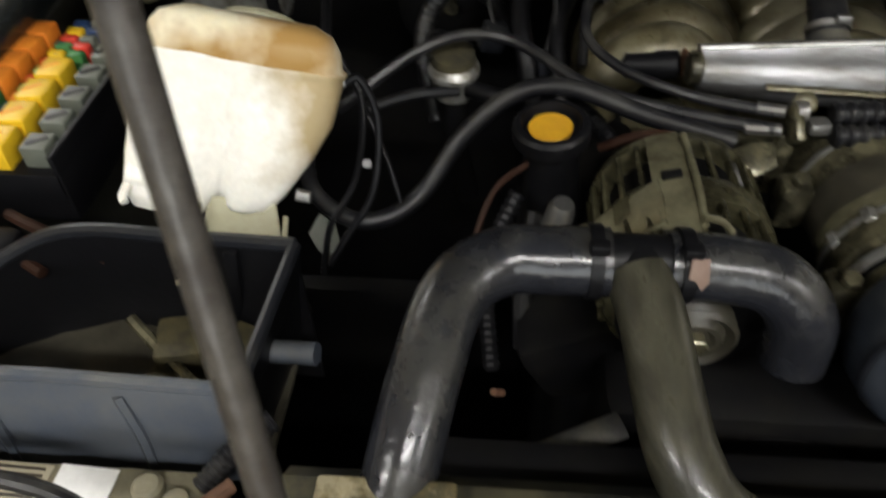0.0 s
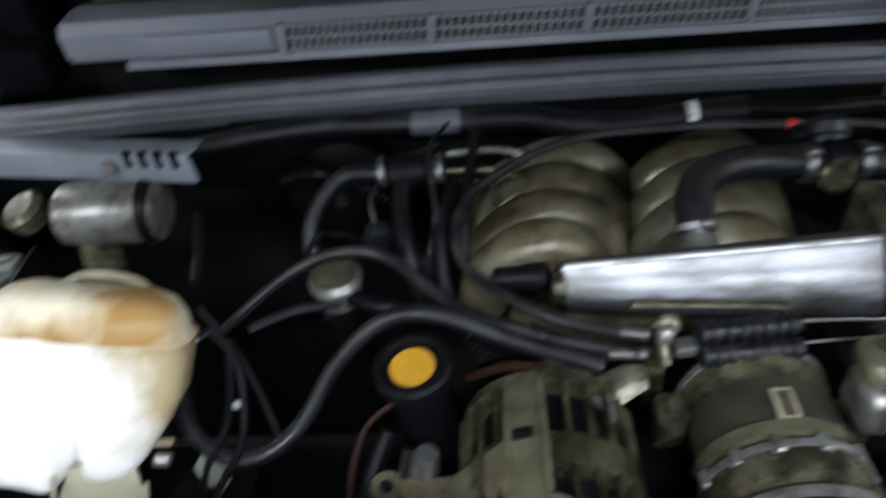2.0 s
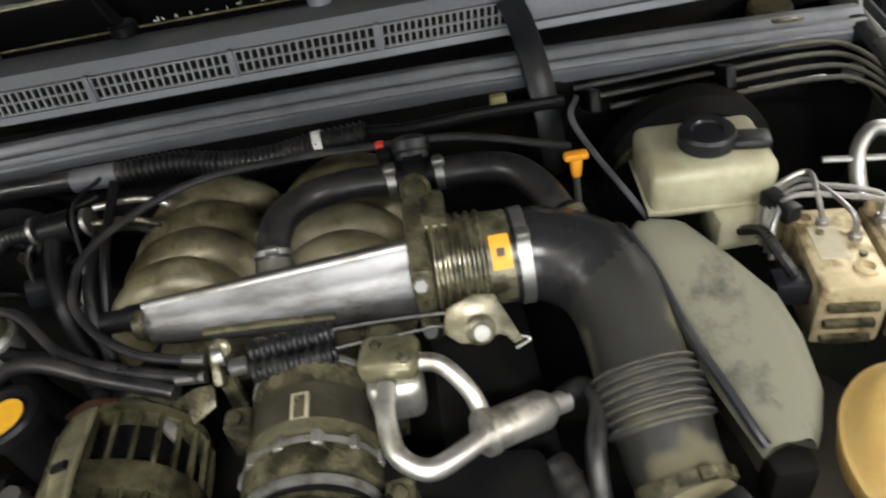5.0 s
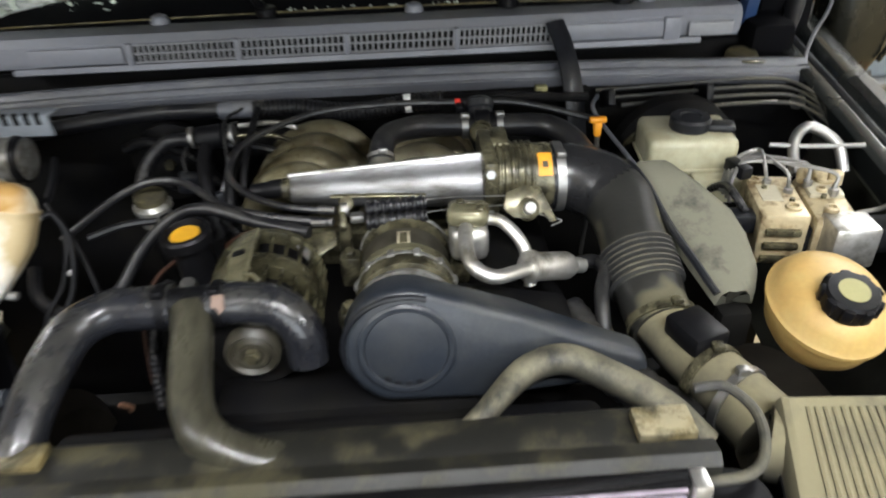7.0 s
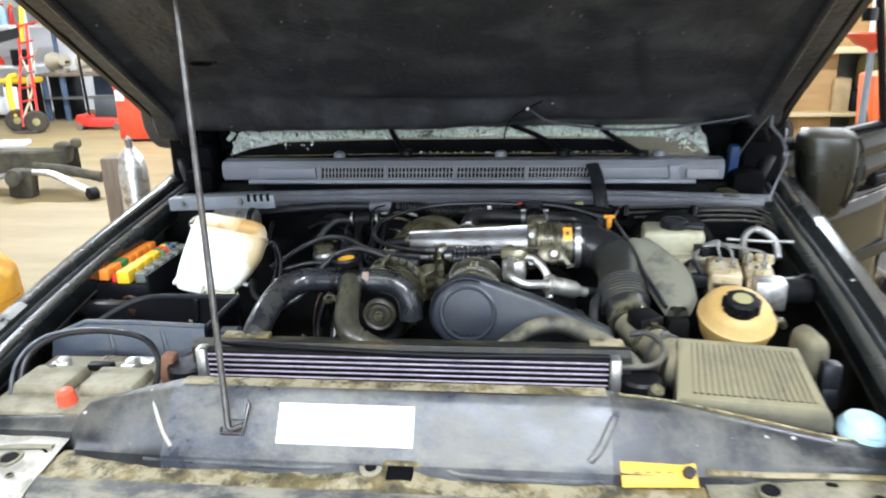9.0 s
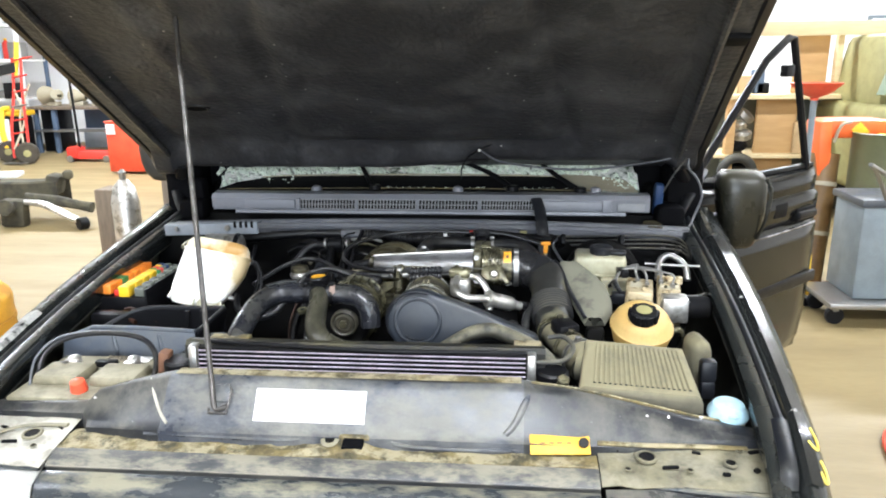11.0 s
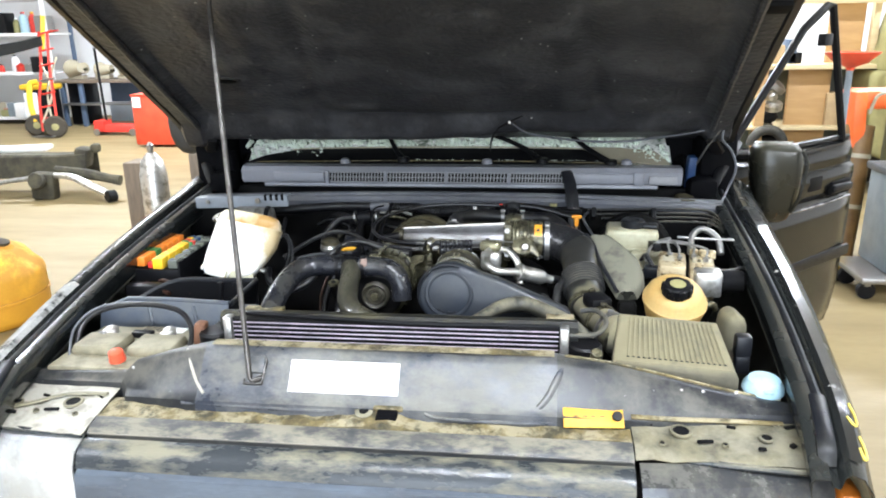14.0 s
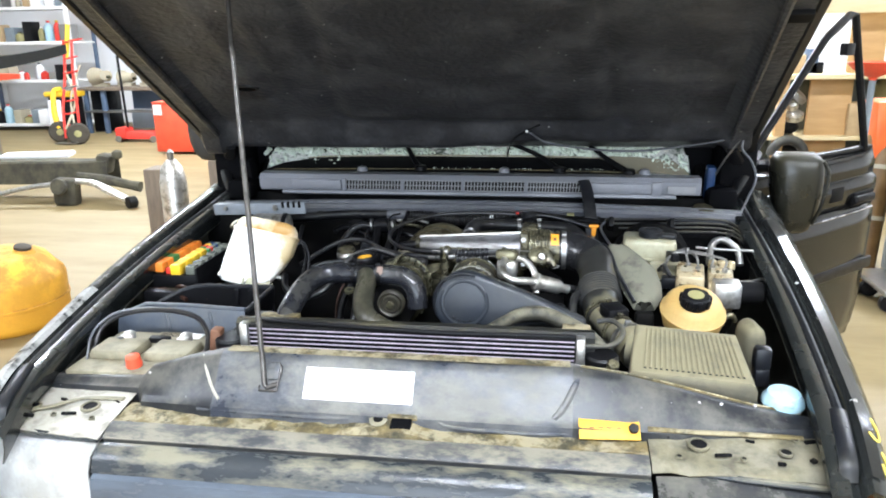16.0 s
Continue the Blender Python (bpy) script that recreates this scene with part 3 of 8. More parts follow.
        out.append([(x, lip, z - 0.05), (x, lip, z - 0.004), (x, lip - 0.004, z), (x, 0.076, z + 0.001), (x, 0.068, z - 0.002), (x, 0.061, z - 0.008), (x, lerp(0.04, 0.014, k) + back * 0.4, lerp(1.026, 1.042, k)), (x, lerp(0.036, 0.006, k) + back * 0.5, lerp(1.018, 1.032, k)), (x, lerp(0.034, -0.004, k) + back * 0.6, lerp(1.008, 1.026, k)), (x, lerp(0.034, -0.006, k) + back * 0.6, 1.0)])
    return out


slam = part("slam_panel", sheet(slam_rows([q for q in STN if -0.43 < q[0] < 0.33]), 0.002), "slam", car, "dusty painted slam panel with a white label")
part("side_brace", sheet(slam_rows([q for q in STN if q[0] > 0.32]), 0.002), "beam", slam, "dark pressed side brace speckled with mud")
part("side_brace", sheet(slam_rows([q for q in STN if q[0] < -0.38]), 0.002), "beam", slam, "dark pressed side brace speckled with mud")
part("dusty_lip", sheet([[(x, 0.106, 1.1115), (x, 0.09, 1.1122), (x, 0.077, 1.1118)] for x in (-0.38, -0.25, -0.12, 0.0, 0.12, 0.24, 0.32)], 0.0), "ledge", slam)
part("mud_edge", tube([(0.34, 0.092, 1.1075), (0.43, 0.091, 1.0965), (0.54, 0.091, 1.0735), (0.645, 0.091, 1.0495), (0.73, 0.091, 1.034)], 0.0035, 6), "ledge", slam)
part("mud_edge", tube([(0.462, 0.012, 1.026), (0.50, 0.014, 1.024), (0.54, 0.016, 1.022), (0.66, 0.026, 1.018), (0.74, 0.032, 1.014)], 0.007, 8, squash=0.6), "ledge", slam)
part("corner_facet", sheet([[(0.350, 0.0745, 1.1045), (0.352, 0.0745, 1.1045)], [(0.322, 0.044, 1.072), (0.352, 0.046, 1.072)], [(0.292, 0.010, 1.036), (0.352, 0.012, 1.034)]], 0.0), "beam", slam)
part("stiffening_rib", tube([(0.342, 0.078, 1.102), (0.328, 0.054, 1.082), (0.308, 0.027, 1.050), (0.290, 0.012, 1.034)], [0.007, 0.009, 0.009, 0.007], 10), "slam", slam)
# thin pale line painted as the highlight on the panel's left fold
part("stiffening_rib", tube([(-0.432, 0.076, 1.098), (-0.415, 0.05, 1.075), (-0.394, 0.026, 1.048), (-0.376, 0.010, 1.034)], [0.002, 0.0035, 0.004, 0.003], 10), "plate_pale", slam)
part("label", sheet([[(-0.203, 0.0555, 1.0945), (0.018, 0.0555, 1.0945)], [(-0.203, 0.0155, 1.0445), (0.018, 0.0155, 1.0445)]], 0.0), "white", slam, "blank white paper label")
ob = slam.children[-1]
ob.location += V(0, -0.0016, 0.0022)
for x in (-0.55, -0.535, -0.515, -0.50, 0.5, 0.56, 0.6, 0.66):
    part("bolt", disc((x, 0.062, lerp(1.058, 1.058, 0)), 0.003, 0.004, (0, -0.75, 0.66), 8), "steel", slam)
part("rod_bracket", box((-0.272, 0.044, 1.087), (0.03, 0.003, 0.034), 0.001, (-40, 0, 0)), "slam", slam, "small pressed rod bracket")
part("rod_clip", tube([(-0.296, 0.03, 1.06), (-0.294, 0.02, 1.056), (-0.258, 0.02, 1.056), (-0.254, 0.05, 1.092), (-0.262, 0.056, 1.1)], 0.0028, 6, smooth=False), "rod", slam)

# muddy ledge with the lock slot
rows = []
LX = [-0.58 + i * (1.04 / 60) for i in range(61)]
for y in (0.03, 0.018, 0.006, -0.006, -0.016, -0.026, -0.036, -0.042, -0.0425):
    row = []
    for x in LX:
        bumpy = 0.006 * noise.noise(V(x * 16, y * 60, 2.0)) + 0.003 * noise.noise(V(x * 45, y * 90, 5.0))
        hump = 0.016 * math.exp(-((x + 0.0) / 0.045) ** 2) + 0.006 * math.exp(-((x + 0.075) / 0.03) ** 2)
        row.append((x, y, 1.006 + bumpy + hump - (0.02 if y < -0.0422 else 0) - 0.004 * max(0, -y) / 0.04))
    rows.append(row)
ledge = part("lock_ledge", sheet(rows, 0.002), "ledge", car, "ledge caked in dried tan mud")
part("lock_slot", box((0.002, -0.016, 1.0175), (0.040, 0.026, 0.012), 0.002, (16, 0, 0)), "void", ledge, "black slot of the bonnet lock")
part("slot_rim", box((0.002, 0.004, 1.026), (0.06, 0.02, 0.008), 0.004, (14, 0, 0)), "ledge", ledge)
part("latch_hole", lathe([(0.010, 0), (0.017, 0), (0.018, 0.004), (0.010, 0.006), (0.0095, 0.001)], (-0.045, -0.004, 1.018), (0, -0.35, 1)), "lamp_plate", ledge)
part("latch_hole", disc((-0.045, -0.005, 1.0205), 0.009, 0.003, (0, -0.35, 1)), "pit", ledge)
for x in (-0.085, 0.035, 0.07, 0.25):
    part("bolt", disc((x, 0.004, 1.010), 0.006, 0.008, (0, -0.3, 1), 8), "steel", ledge)
part("cable_bead", tube([(-0.42, 0.0, 1.018), (-0.2, -0.004, 1.016), (-0.11, -0.002, 1.018), (-0.07, 0.012, 1.03), (0.05, 0.01, 1.03), (0.10, -0.006, 1.014), (0.3, -0.004, 1.012), (0.36, 0.02, 1.02)], 0.004, 8), "slam", ledge)
part("warning_tag", box((0.392, 0.004, 1.026), (0.112, 0.042, 0.003), 0.001, (42, 0, 4)), "tag_yellow", ledge, "orange plastic tag with dark print")
part("tag_button", disc((0.436, 0.004, 1.0285), 0.0095, 0.006, (0, -0.67, 0.74), 14), "clean_black", ledge)
for k in range(4):
    part("print_bar", box((0.36 + 0.016 * k, 0.001 + 0.0012 * k, 1.0277), (0.010, 0.0022, 0.001), 0, (42, 0, 4)), "rust", ledge)

# lamp top plates and lamps
for side, x0, x1 in ((-1, -0.825, -0.578), (1, 0.462, 0.775)):
    rows = []
    for j, y in enumerate((0.066 if side < 0 else 0.055, 0.03, 0.0, -0.03, -0.06, -0.078)):
        rows.append([(lerp(x0, x1, i / 10), y - 0.02 * (lerp(0, 1, i / 10) if side < 0 else 0), 1.018 - 0.008 * j * 0.6 + 0.006 * noise.noise(V(i * 0.8, j * 0.9, side * 5.0))) for i in range(11)])
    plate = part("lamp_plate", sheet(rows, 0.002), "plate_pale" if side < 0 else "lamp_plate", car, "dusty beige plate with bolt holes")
    for k, (u, y, r) in enumerate(((0.25, -0.01, 0.010), (0.72, 0.0, 0.016), (0.16, 0.035, 0.006), (0.5, -0.04, 0.005), (0.85, -0.045, 0.005))):
        u = u if side < 0 else 1 - u
        part("plate_hole", lathe([(r, 0), (r * 1.25, 0.0), (r * 1.2, 0.003), (r * 0.95, 0.004), (r * 0.9, 0.001)], (lerp(x0, x1, u), y - 0.01, 1.012), (0, -0.1, 1), 16), "lamp_plate", plate)
        part("plate_hole", disc((lerp(x0, x1, u), y - 0.01, 1.0115), r * 0.9, 0.003, (0, -0.1, 1), 16), "pit", plate)
    for k, (u, y, sx, sy, rz) in enumerate(((0.08, 0.03, 0.022, 0.008, 20), (0.42, 0.02, 0.016, 0.006, -15), (0.6, -0.03, 0.03, 0.006, 8), (0.3, -0.045, 0.014, 0.007, 0), (0.9, 0.022, 0.02, 0.006, -30), (0.12, -0.03, 0.012, 0.01, 40))):
        u = u if side < 0 else 1 - u
        part("plate_slot", box((lerp(x0, x1, u), y - 0.008, 1.0125 - 0.06 * max(0, -y)), (sx, sy, 0.006), 0.002, (8, 0, rz)), "pit", plate)
    if side < 0:
        part("plate_swage", tube([(lerp(x0, x1, 0.1), -0.045, 1.004), (lerp(x0, x1, 0.4), -0.02, 1.014), (lerp(x0, x1, 0.62), 0.012, 1.018), (lerp(x0, x1, 0.95), 0.02, 1.018)], 0.006, 8, squash=0.5), "lamp_plate", plate)
    xa, xb = (x0 - 0.06, -0.585) if side < 0 else (0.468, 0.80)
    rows = []
    for y, z in ((-0.085, 0.985), (-0.10, 0.983), (-0.135, 0.968), (-0.15, 0.94), (-0.155, 0.85), (-0.15, 0.74)):
        rows.append([(lerp(xa, xb, i / 8), y + 0.05 * (abs(lerp(xa, xb, i / 8)) / 0.75) ** 4, z) for i in range(9)])
    # left lens is a paler copy, with its white reflection in the base colour
    lamp = part("headlamp", sheet(rows, 0.003), "lamp_glass" if side < 0 else "lamp_dark", car, "large clear dusty headlamp lens, reflection painted into the left one")
    part("lamp_rim", tube([(xa, -0.05, 0.987), (lerp(xa, xb, 0.5), -0.08, 0.99), (xb, -0.088, 0.987)], 0.006, 8), "grille_bar", lamp)
part("indicator", box((0.825, -0.055, 0.905), (0.045, 0.08, 0.10), 0.02), "orange", car, "orange indicator lens")

# grille: a flat rest bar, a rounded head bar and slats below
grille = part("bonnet_rest_bar", profile_run([(-0.042, 0.975), (-0.042, 1.003), (-0.046, 1.006), (-0.076, 0.998), (-0.083, 0.991), (-0.083, 0.975)], -0.576, 0.459), "bar_blue", car, "flat blue-grey bar smeared with dust")
part("grille_head_bar", profile_run([(-0.087, 0.96), (-0.088, 0.981), (-0.092, 0.986), (-0.104, 0.986), (-0.117, 0.979), (-0.128, 0.968), (-0.134, 0.955), (-0.137, 0.946), (-0.10, 0.935)], -0.574, 0.458), "grille_bar", grille, "rounded dark bar streaked with dried mud")
# bluish base colour carries daylight reflected on the bar's front
part("grille_front", profile_run([(-0.137, 0.9455), (-0.147, 0.94), (-0.154, 0.90), (-0.156, 0.86), (-0.11, 0.86), (-0.10, 0.934)], -0.57, 0.455), "bar_gloss", grille)
part("bar_edge", tube([(-0.575, -0.0855, 0.990), (-0.2, -0.0858, 0.991), (0.458, -0.0855, 0.990)], 0.0022, 6), "bar_blue", grille)
for k in range(4):
    z = 0.84 - 0.04 * k
    part("grille_slat", profile_run([(-0.10, z + 0.006), (-0.142, z), (-0.142, z - 0.01), (-0.10, z - 0.006)], -0.57, 0.455), "grille_bar", grille)
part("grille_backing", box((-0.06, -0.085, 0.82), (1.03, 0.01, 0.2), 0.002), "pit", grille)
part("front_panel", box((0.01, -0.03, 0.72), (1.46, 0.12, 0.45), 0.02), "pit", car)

# bay floor and firewall, near-black so the colour carries the bay's shade
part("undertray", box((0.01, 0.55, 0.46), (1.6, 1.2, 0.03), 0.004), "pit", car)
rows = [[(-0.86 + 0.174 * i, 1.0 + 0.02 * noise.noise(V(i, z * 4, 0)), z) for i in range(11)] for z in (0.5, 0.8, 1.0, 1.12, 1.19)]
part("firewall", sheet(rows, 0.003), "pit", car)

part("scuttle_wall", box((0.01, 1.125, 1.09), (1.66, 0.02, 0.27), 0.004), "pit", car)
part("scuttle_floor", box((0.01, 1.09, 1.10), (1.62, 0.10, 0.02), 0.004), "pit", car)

# seal rail along the firewall
rows_z = [(1.0, 1.19), (0.999, 1.205), (1.002, 1.2085), (1.006, 1.2075), (1.007, 1.212), (1.011, 1.2165), (1.017, 1.2165), (1.019, 1.211), (1.023, 1.211), (1.026, 1.219), (1.031, 1.2245), (1.04, 1.225), (1.05, 1.222), (1.055, 1.205), (1.05, 1.19)]
b = bmesh.new()
xs = [-0.80 + 1.64 * i / 24 for i in range(25)]
rings = []
for x in xs:
    sag = -0.012 * (abs(x - 0.01) / 0.8) ** 2
    rings.append([b.verts.new((x, y - 0.02 * (abs(x) / 0.8) ** 2, z + sag)) for y, z in rows_z])
for ra, rb in zip(rings, rings[1:]):
    for i in range(len(rows_z)):
        j = (i + 1) % len(rows_z)
        b.faces.new((ra[i], ra[j], rb[j], rb[i]))
b.faces.new(rings[0][::-1])
b.faces.new(rings[-1])
part("bulkhead_seal", b, "seal", car, "ribbed grey rubber seal along the bulkhead")

# cowl with four vent panels
cowl = thing("windscreen_cowl", (0.02, 1.1, 1.24), "grey plastic windscreen cowl with slotted vents", "cowl")
part("cowl_panel", profile_run([(1.075, 1.243), (1.072, 1.246), (1.072, 1.252), (1.066, 1.253), (1.064, 1.285), (1.075, 1.298), (1.12, 1.300), (1.155, 1.293), (1.155, 1.285), (1.085, 1.285), (1.085, 1.243)], -0.70, 0.735), "cowl", cowl)
part("cowl_lower_lip", profile_run([(1.058, 1.236), (1.066, 1.232), (1.10, 1.236), (1.10, 1.243), (1.06, 1.246)], -0.62, 0.66), "cowl", cowl)
CELLS = [(-0.398, -0.213), (-0.203, -0.013), (-0.003, 0.19), (0.20, 0.372)]
for xa, xb in CELLS:
    vent = part("vent", box(((xa + xb) / 2, 1.0625, 1.2665), (xb - xa, 0.003, 0.033), 0), "pit", cowl)
    n = 18
    for i in range(n + 1):
        part("slat", box((lerp(xa, xb, i / n), 1.0595, 1.2665), (0.0032, 0.004, 0.033), 0, (0, 4, 0)), "vent", vent, smooth=0)
    for z in (1.2505, 1.2665, 1.2825):
        part("vent_rail", box(((xa + xb) / 2, 1.0592, z), (xb - xa, 0.0035, 0.0024), 0), "vent", vent, smooth=0)
    part("vent_post", box((xb + 0.005, 1.058, 1.2665), (0.009, 0.01, 0.04), 0.002), "cowl", cowl)
part("vent_post", box((-0.403, 1.058, 1.2665), (0.012, 0.012, 0.04), 0.002), "cowl", cowl)
part("vent_post", box((0.60, 1.058, 1.2665), (0.03, 0.012, 0.04), 0.002), "cowl", cowl)
part("vent_blank", box((-0.50, 1.060, 1.266), (0.17, 0.008, 0.03), 0.002), "cowl", cowl)
part("vent_blank", box((0.49, 1.060, 1.266), (0.19, 0.008, 0.03), 0.002), "cowl", cowl)
part("silver_tape", box((0.675, 1.058, 1.262), (0.085, 0.006, 0.026), 0.002), "vent", cowl, "dull pale strip at the cowl's right end")
for x in (-0.36, 0.12, 0.57):
    part("cap_nut", lathe([(0.018, 0), (0.018, 0.006), (0.014, 0.014), (0.004, 0.018)], (x, 1.135, 1.299), seg=16), "cowl", cowl)

cowl.location += V(0, 0.012, -0.003)

# windscreen, dark lower band, broken glass along it
screen = part("windscreen", sheet([[(-0.72 + 0.048 * i, 1.17 + 0.43 * j / 10, 1.269 + 0.33 * j / 10 + 0.003 * noise.noise(V(i * 0.9, j * 0.9, 7))) for i in range(31)] for j in range(11)], 0.005), "crazed", car, "shattered windscreen, crazed white and sagging")
part("screen_band", sheet([[(-0.72, 1.162, 1.293), (-0.3, 1.162, 1.293), (0.52, 1.162, 1.293)], [(-0.66, 1.205, 1.312), (-0.3, 1.205, 1.314), (0.49, 1.205, 1.313)], [(-0.54, 1.245, 1.327), (-0.3, 1.246, 1.332), (0.43, 1.245, 1.331)]], 0.004), "clean_black", screen, "black band at the foot of the glass")
part("screen_edge", tube([(-0.70, 1.235, 1.300), (-0.60, 1.242, 1.316), (-0.53, 1.245, 1.328), (-0.22, 1.247, 1.334), (0.1, 1.247, 1.335), (0.36, 1.246, 1.333), (0.47, 1.244, 1.326)], 0.003, 6), "beige", screen)
rng = random.Random(4)
b = bmesh.new()
for i in range(1000):
    if i < 840:
        x, y = rng.uniform(-0.66, 0.62), rng.uniform(1.250, 1.285)
        if noise.noise(V(x * 7, y * 20, 3.0)) < -0.22:
            continue
    else:
        x, y = rng.choice(((rng.uniform(-0.72, -0.46), rng.uniform(1.20, 1.275)), (rng.uniform(-0.12, 0.52), rng.gauss(1.172, 0.004)), (rng.uniform(0.60, 0.71), rng.uniform(1.19, 1.25))))
    z = 1.270 + 0.33 * (y - 1.17) / 0.43 + 0.006 if y > 1.19 else 1.304
    q = rng.uniform(0.003, 0.010) if y > 1.19 else rng.uniform(0.001, 0.003)
    box((x, y, z), (q * 2.2, q, q * 0.7), 0, (rng.uniform(0, 90), rng.uniform(0, 90), rng.uniform(0, 90)), bm=b)
part("screen_seat", tube([(-0.68, 1.160, 1.297), (-0.2, 1.161, 1.302), (0.2, 1.161, 1.302), (0.56, 1.160, 1.297)], 0.0016, 6), "ledge", screen)
part("screen_corner", sheet([[(0.50, 1.17, 1.299), (0.60, 1.17, 1.298), (0.715, 1.17, 1.288)], [(0.47, 1.215, 1.322), (0.58, 1.215, 1.320), (0.70, 1.21, 1.306)], [(0.45, 1.245, 1.337), (0.56, 1.245, 1.335), (0.67, 1.235, 1.325)]], 0.003), "beige", screen, "pale corner of the screen surround")
for i in range(90):
    x, y = rng.uniform(-0.74, -0.50), rng.uniform(1.25, 1.285)
    q = rng.uniform(0.005, 0.014)
    box((x, y, 1.276 + 0.33 * (y - 1.17) / 0.43 + rng.uniform(0.0, 0.01)), (q * 1.8, q * 0.4, q), 0, (rng.uniform(-40, 40), rng.uniform(-40, 40), rng.uniform(0, 90)), bm=b)
tagged(part("broken_glass", b, "crumb", screen, "loose crumbs of broken glass", smooth=0), kind="stuff")
for pts in (((-0.16, 1.15, 1.305), (-0.20, 1.2, 1.345), (-0.26, 1.3, 1.42)), ((0.30, 1.14, 1.305), (0.22, 1.2, 1.35), (0.06, 1.27, 1.40)), ((0.52, 1.14, 1.30), (0.44, 1.2, 1.345), (0.36, 1.28, 1.40))):
    wip = part("wiper_arm", tube(pts, [0.011, 0.008, 0.006], 8), "clean_black", car)
    part("wiper_hub", disc((pts[0][0], pts[0][1], pts[0][2] - 0.006), 0.02, 0.018), "clean_black", wip)
# added black boxes that fill the scuttle corners with shade
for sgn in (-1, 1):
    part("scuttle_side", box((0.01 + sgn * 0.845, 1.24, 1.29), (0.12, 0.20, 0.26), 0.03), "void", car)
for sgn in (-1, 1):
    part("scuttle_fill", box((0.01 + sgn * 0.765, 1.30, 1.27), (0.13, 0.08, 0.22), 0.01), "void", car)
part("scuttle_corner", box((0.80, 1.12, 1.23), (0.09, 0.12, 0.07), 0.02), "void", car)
part("hinge_strap", box((0.768, 1.13, 1.275), (0.028, 0.035, 0.11), 0.008, (10, 0, 4)), "bluetape", car, "bonnet hinge wrapped in blue tape")
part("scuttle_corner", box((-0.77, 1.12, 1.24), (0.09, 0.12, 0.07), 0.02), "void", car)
# left strap blacked out as part of the same dark gap
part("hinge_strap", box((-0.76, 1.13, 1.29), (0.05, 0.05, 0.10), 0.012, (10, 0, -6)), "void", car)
# cabin: pillars, roof, sides, glass and tail
part("roof_shell", box((0.01, 2.92, 1.755), (1.36, 2.3, 0.05), 0.022, seg=3), "paint", car)
for side in (1, -1):
    x = 0.01 + side * 0.80
    part("pillar", tube([(0.01 + side * 0.76, 1.22, 1.24), (0.01 + side * 0.70, 1.62, 1.60), (0.01 + side * 0.66, 1.84, 1.745)], 0.028, 8), "door_black", car)
    for y in (2.62, 3.96):
        part("pillar", tube([(x, y, 1.18), (0.01 + side * 0.70, y, 1.745)], 0.035, 8), "door_black", car)
    part("cabin_side", box((x, 3.30, 0.82), (0.06, 1.46, 0.76), 0.03, seg=3), "paint", car)
    part("sill", box((x, 1.95, 0.47), (0.06, 1.4, 0.10), 0.02), "door_black", car)
    part("rear_side_glass", sheet([[(x - side * 0.01, 2.66, 1.2), (x - side * 0.01, 3.93, 1.2)], [(0.01 + side * 0.70, 2.66, 1.735), (0.01 + side * 0.70, 3.93, 1.735)]], 0.006), "dark_glass", car)
    part("bulkhead_side", box((x, 1.28, 0.82), (0.06, 0.24, 0.76), 0.03), "paint", car)
part("closed_door", box((-0.79, 2.07, 0.82), (0.05, 1.02, 0.76), 0.025, seg=3), "paint", car)
part("door_glass", sheet([[(-0.785, 1.60, 1.2), (-0.785, 2.58, 1.2)], [(-0.69, 1.78, 1.735), (-0.69, 2.58, 1.735)]], 0.006), "dark_glass", car)
part("tail_panel", box((0.01, 4.03, 0.82), (1.6, 0.06, 0.76), 0.03, seg=3), "paint", car)
part("tail_glass", sheet([[(-0.70, 4.0, 1.2), (0.72, 4.0, 1.2)], [(-0.62, 3.98, 1.735), (0.64, 3.98, 1.735)]], 0.006), "dark_glass", car)
part("cabin_floor", box((0.01, 2.7, 0.42), (1.54, 2.7, 0.05), 0.01), "pit", car)
part("front_bumper", box((0.01, -0.21, 0.55), (1.62, 0.14, 0.16), 0.03, seg=3), "black_plastic", car)
part("cabin_back", box((0.01, 1.62, 0.95), (1.55, 0.06, 0.7), 0.02), "pit", car)

# bonnet, hinged at the cowl and leaning up over the bay
BON = Matrix(((1, 0, 0, 0.01), (0, -0.894, -0.447, 1.24), (0, 0.447, -0.894, 1.37), (0, 0, 0, 1)))
BL = 1.36


def bon_half(v, sgn=1):
    """Half width of the bonnet at v from the hinge; the two sides differ a little."""
    return 0.892 - 0.105 * v if sgn > 0 else 0.928 - 0.130 * v


def bon(bm):
    bmesh.ops.transform(bm, verts=bm.verts, matrix=BON)
    return bm


rows = []
for i in range(13):
    v = -0.05 + (BL + 0.05) * i / 12
    rows.append([(lerp(-bon_half(v, -1), bon_half(v), j / 12), v, -0.022 - 0.02 * (1 - (2 * j / 12 - 1) ** 2)) for j in range(13)])
bonnet = part("bonnet", bon(sheet(rows, 0.003)), "paint", car, "open bonnet with a black pressed inner panel")
NU, NV = 96, 84
rows = []
for i in range(NV + 1):
    v = 0.0 + BL * i / NV
    row = []
    for j in range(NU + 1):
        hl, hr = bon_half(v, -1) - 0.004, bon_half(v) - 0.004
        u = lerp(-hl, hr, j / NU)
        edge = min(hr - u, u + hl, BL - v)
        rim = 0.028 * (1 - min(1, max(0, (edge - 0.075) / 0.03))) * min(1, max(0, edge / 0.012))
        # pressed troughs: a large rounded frame and side ribs
        du, dv = abs(u - 0.03) - 0.47 + 0.16 * v, abs(v - 0.66) - 0.44
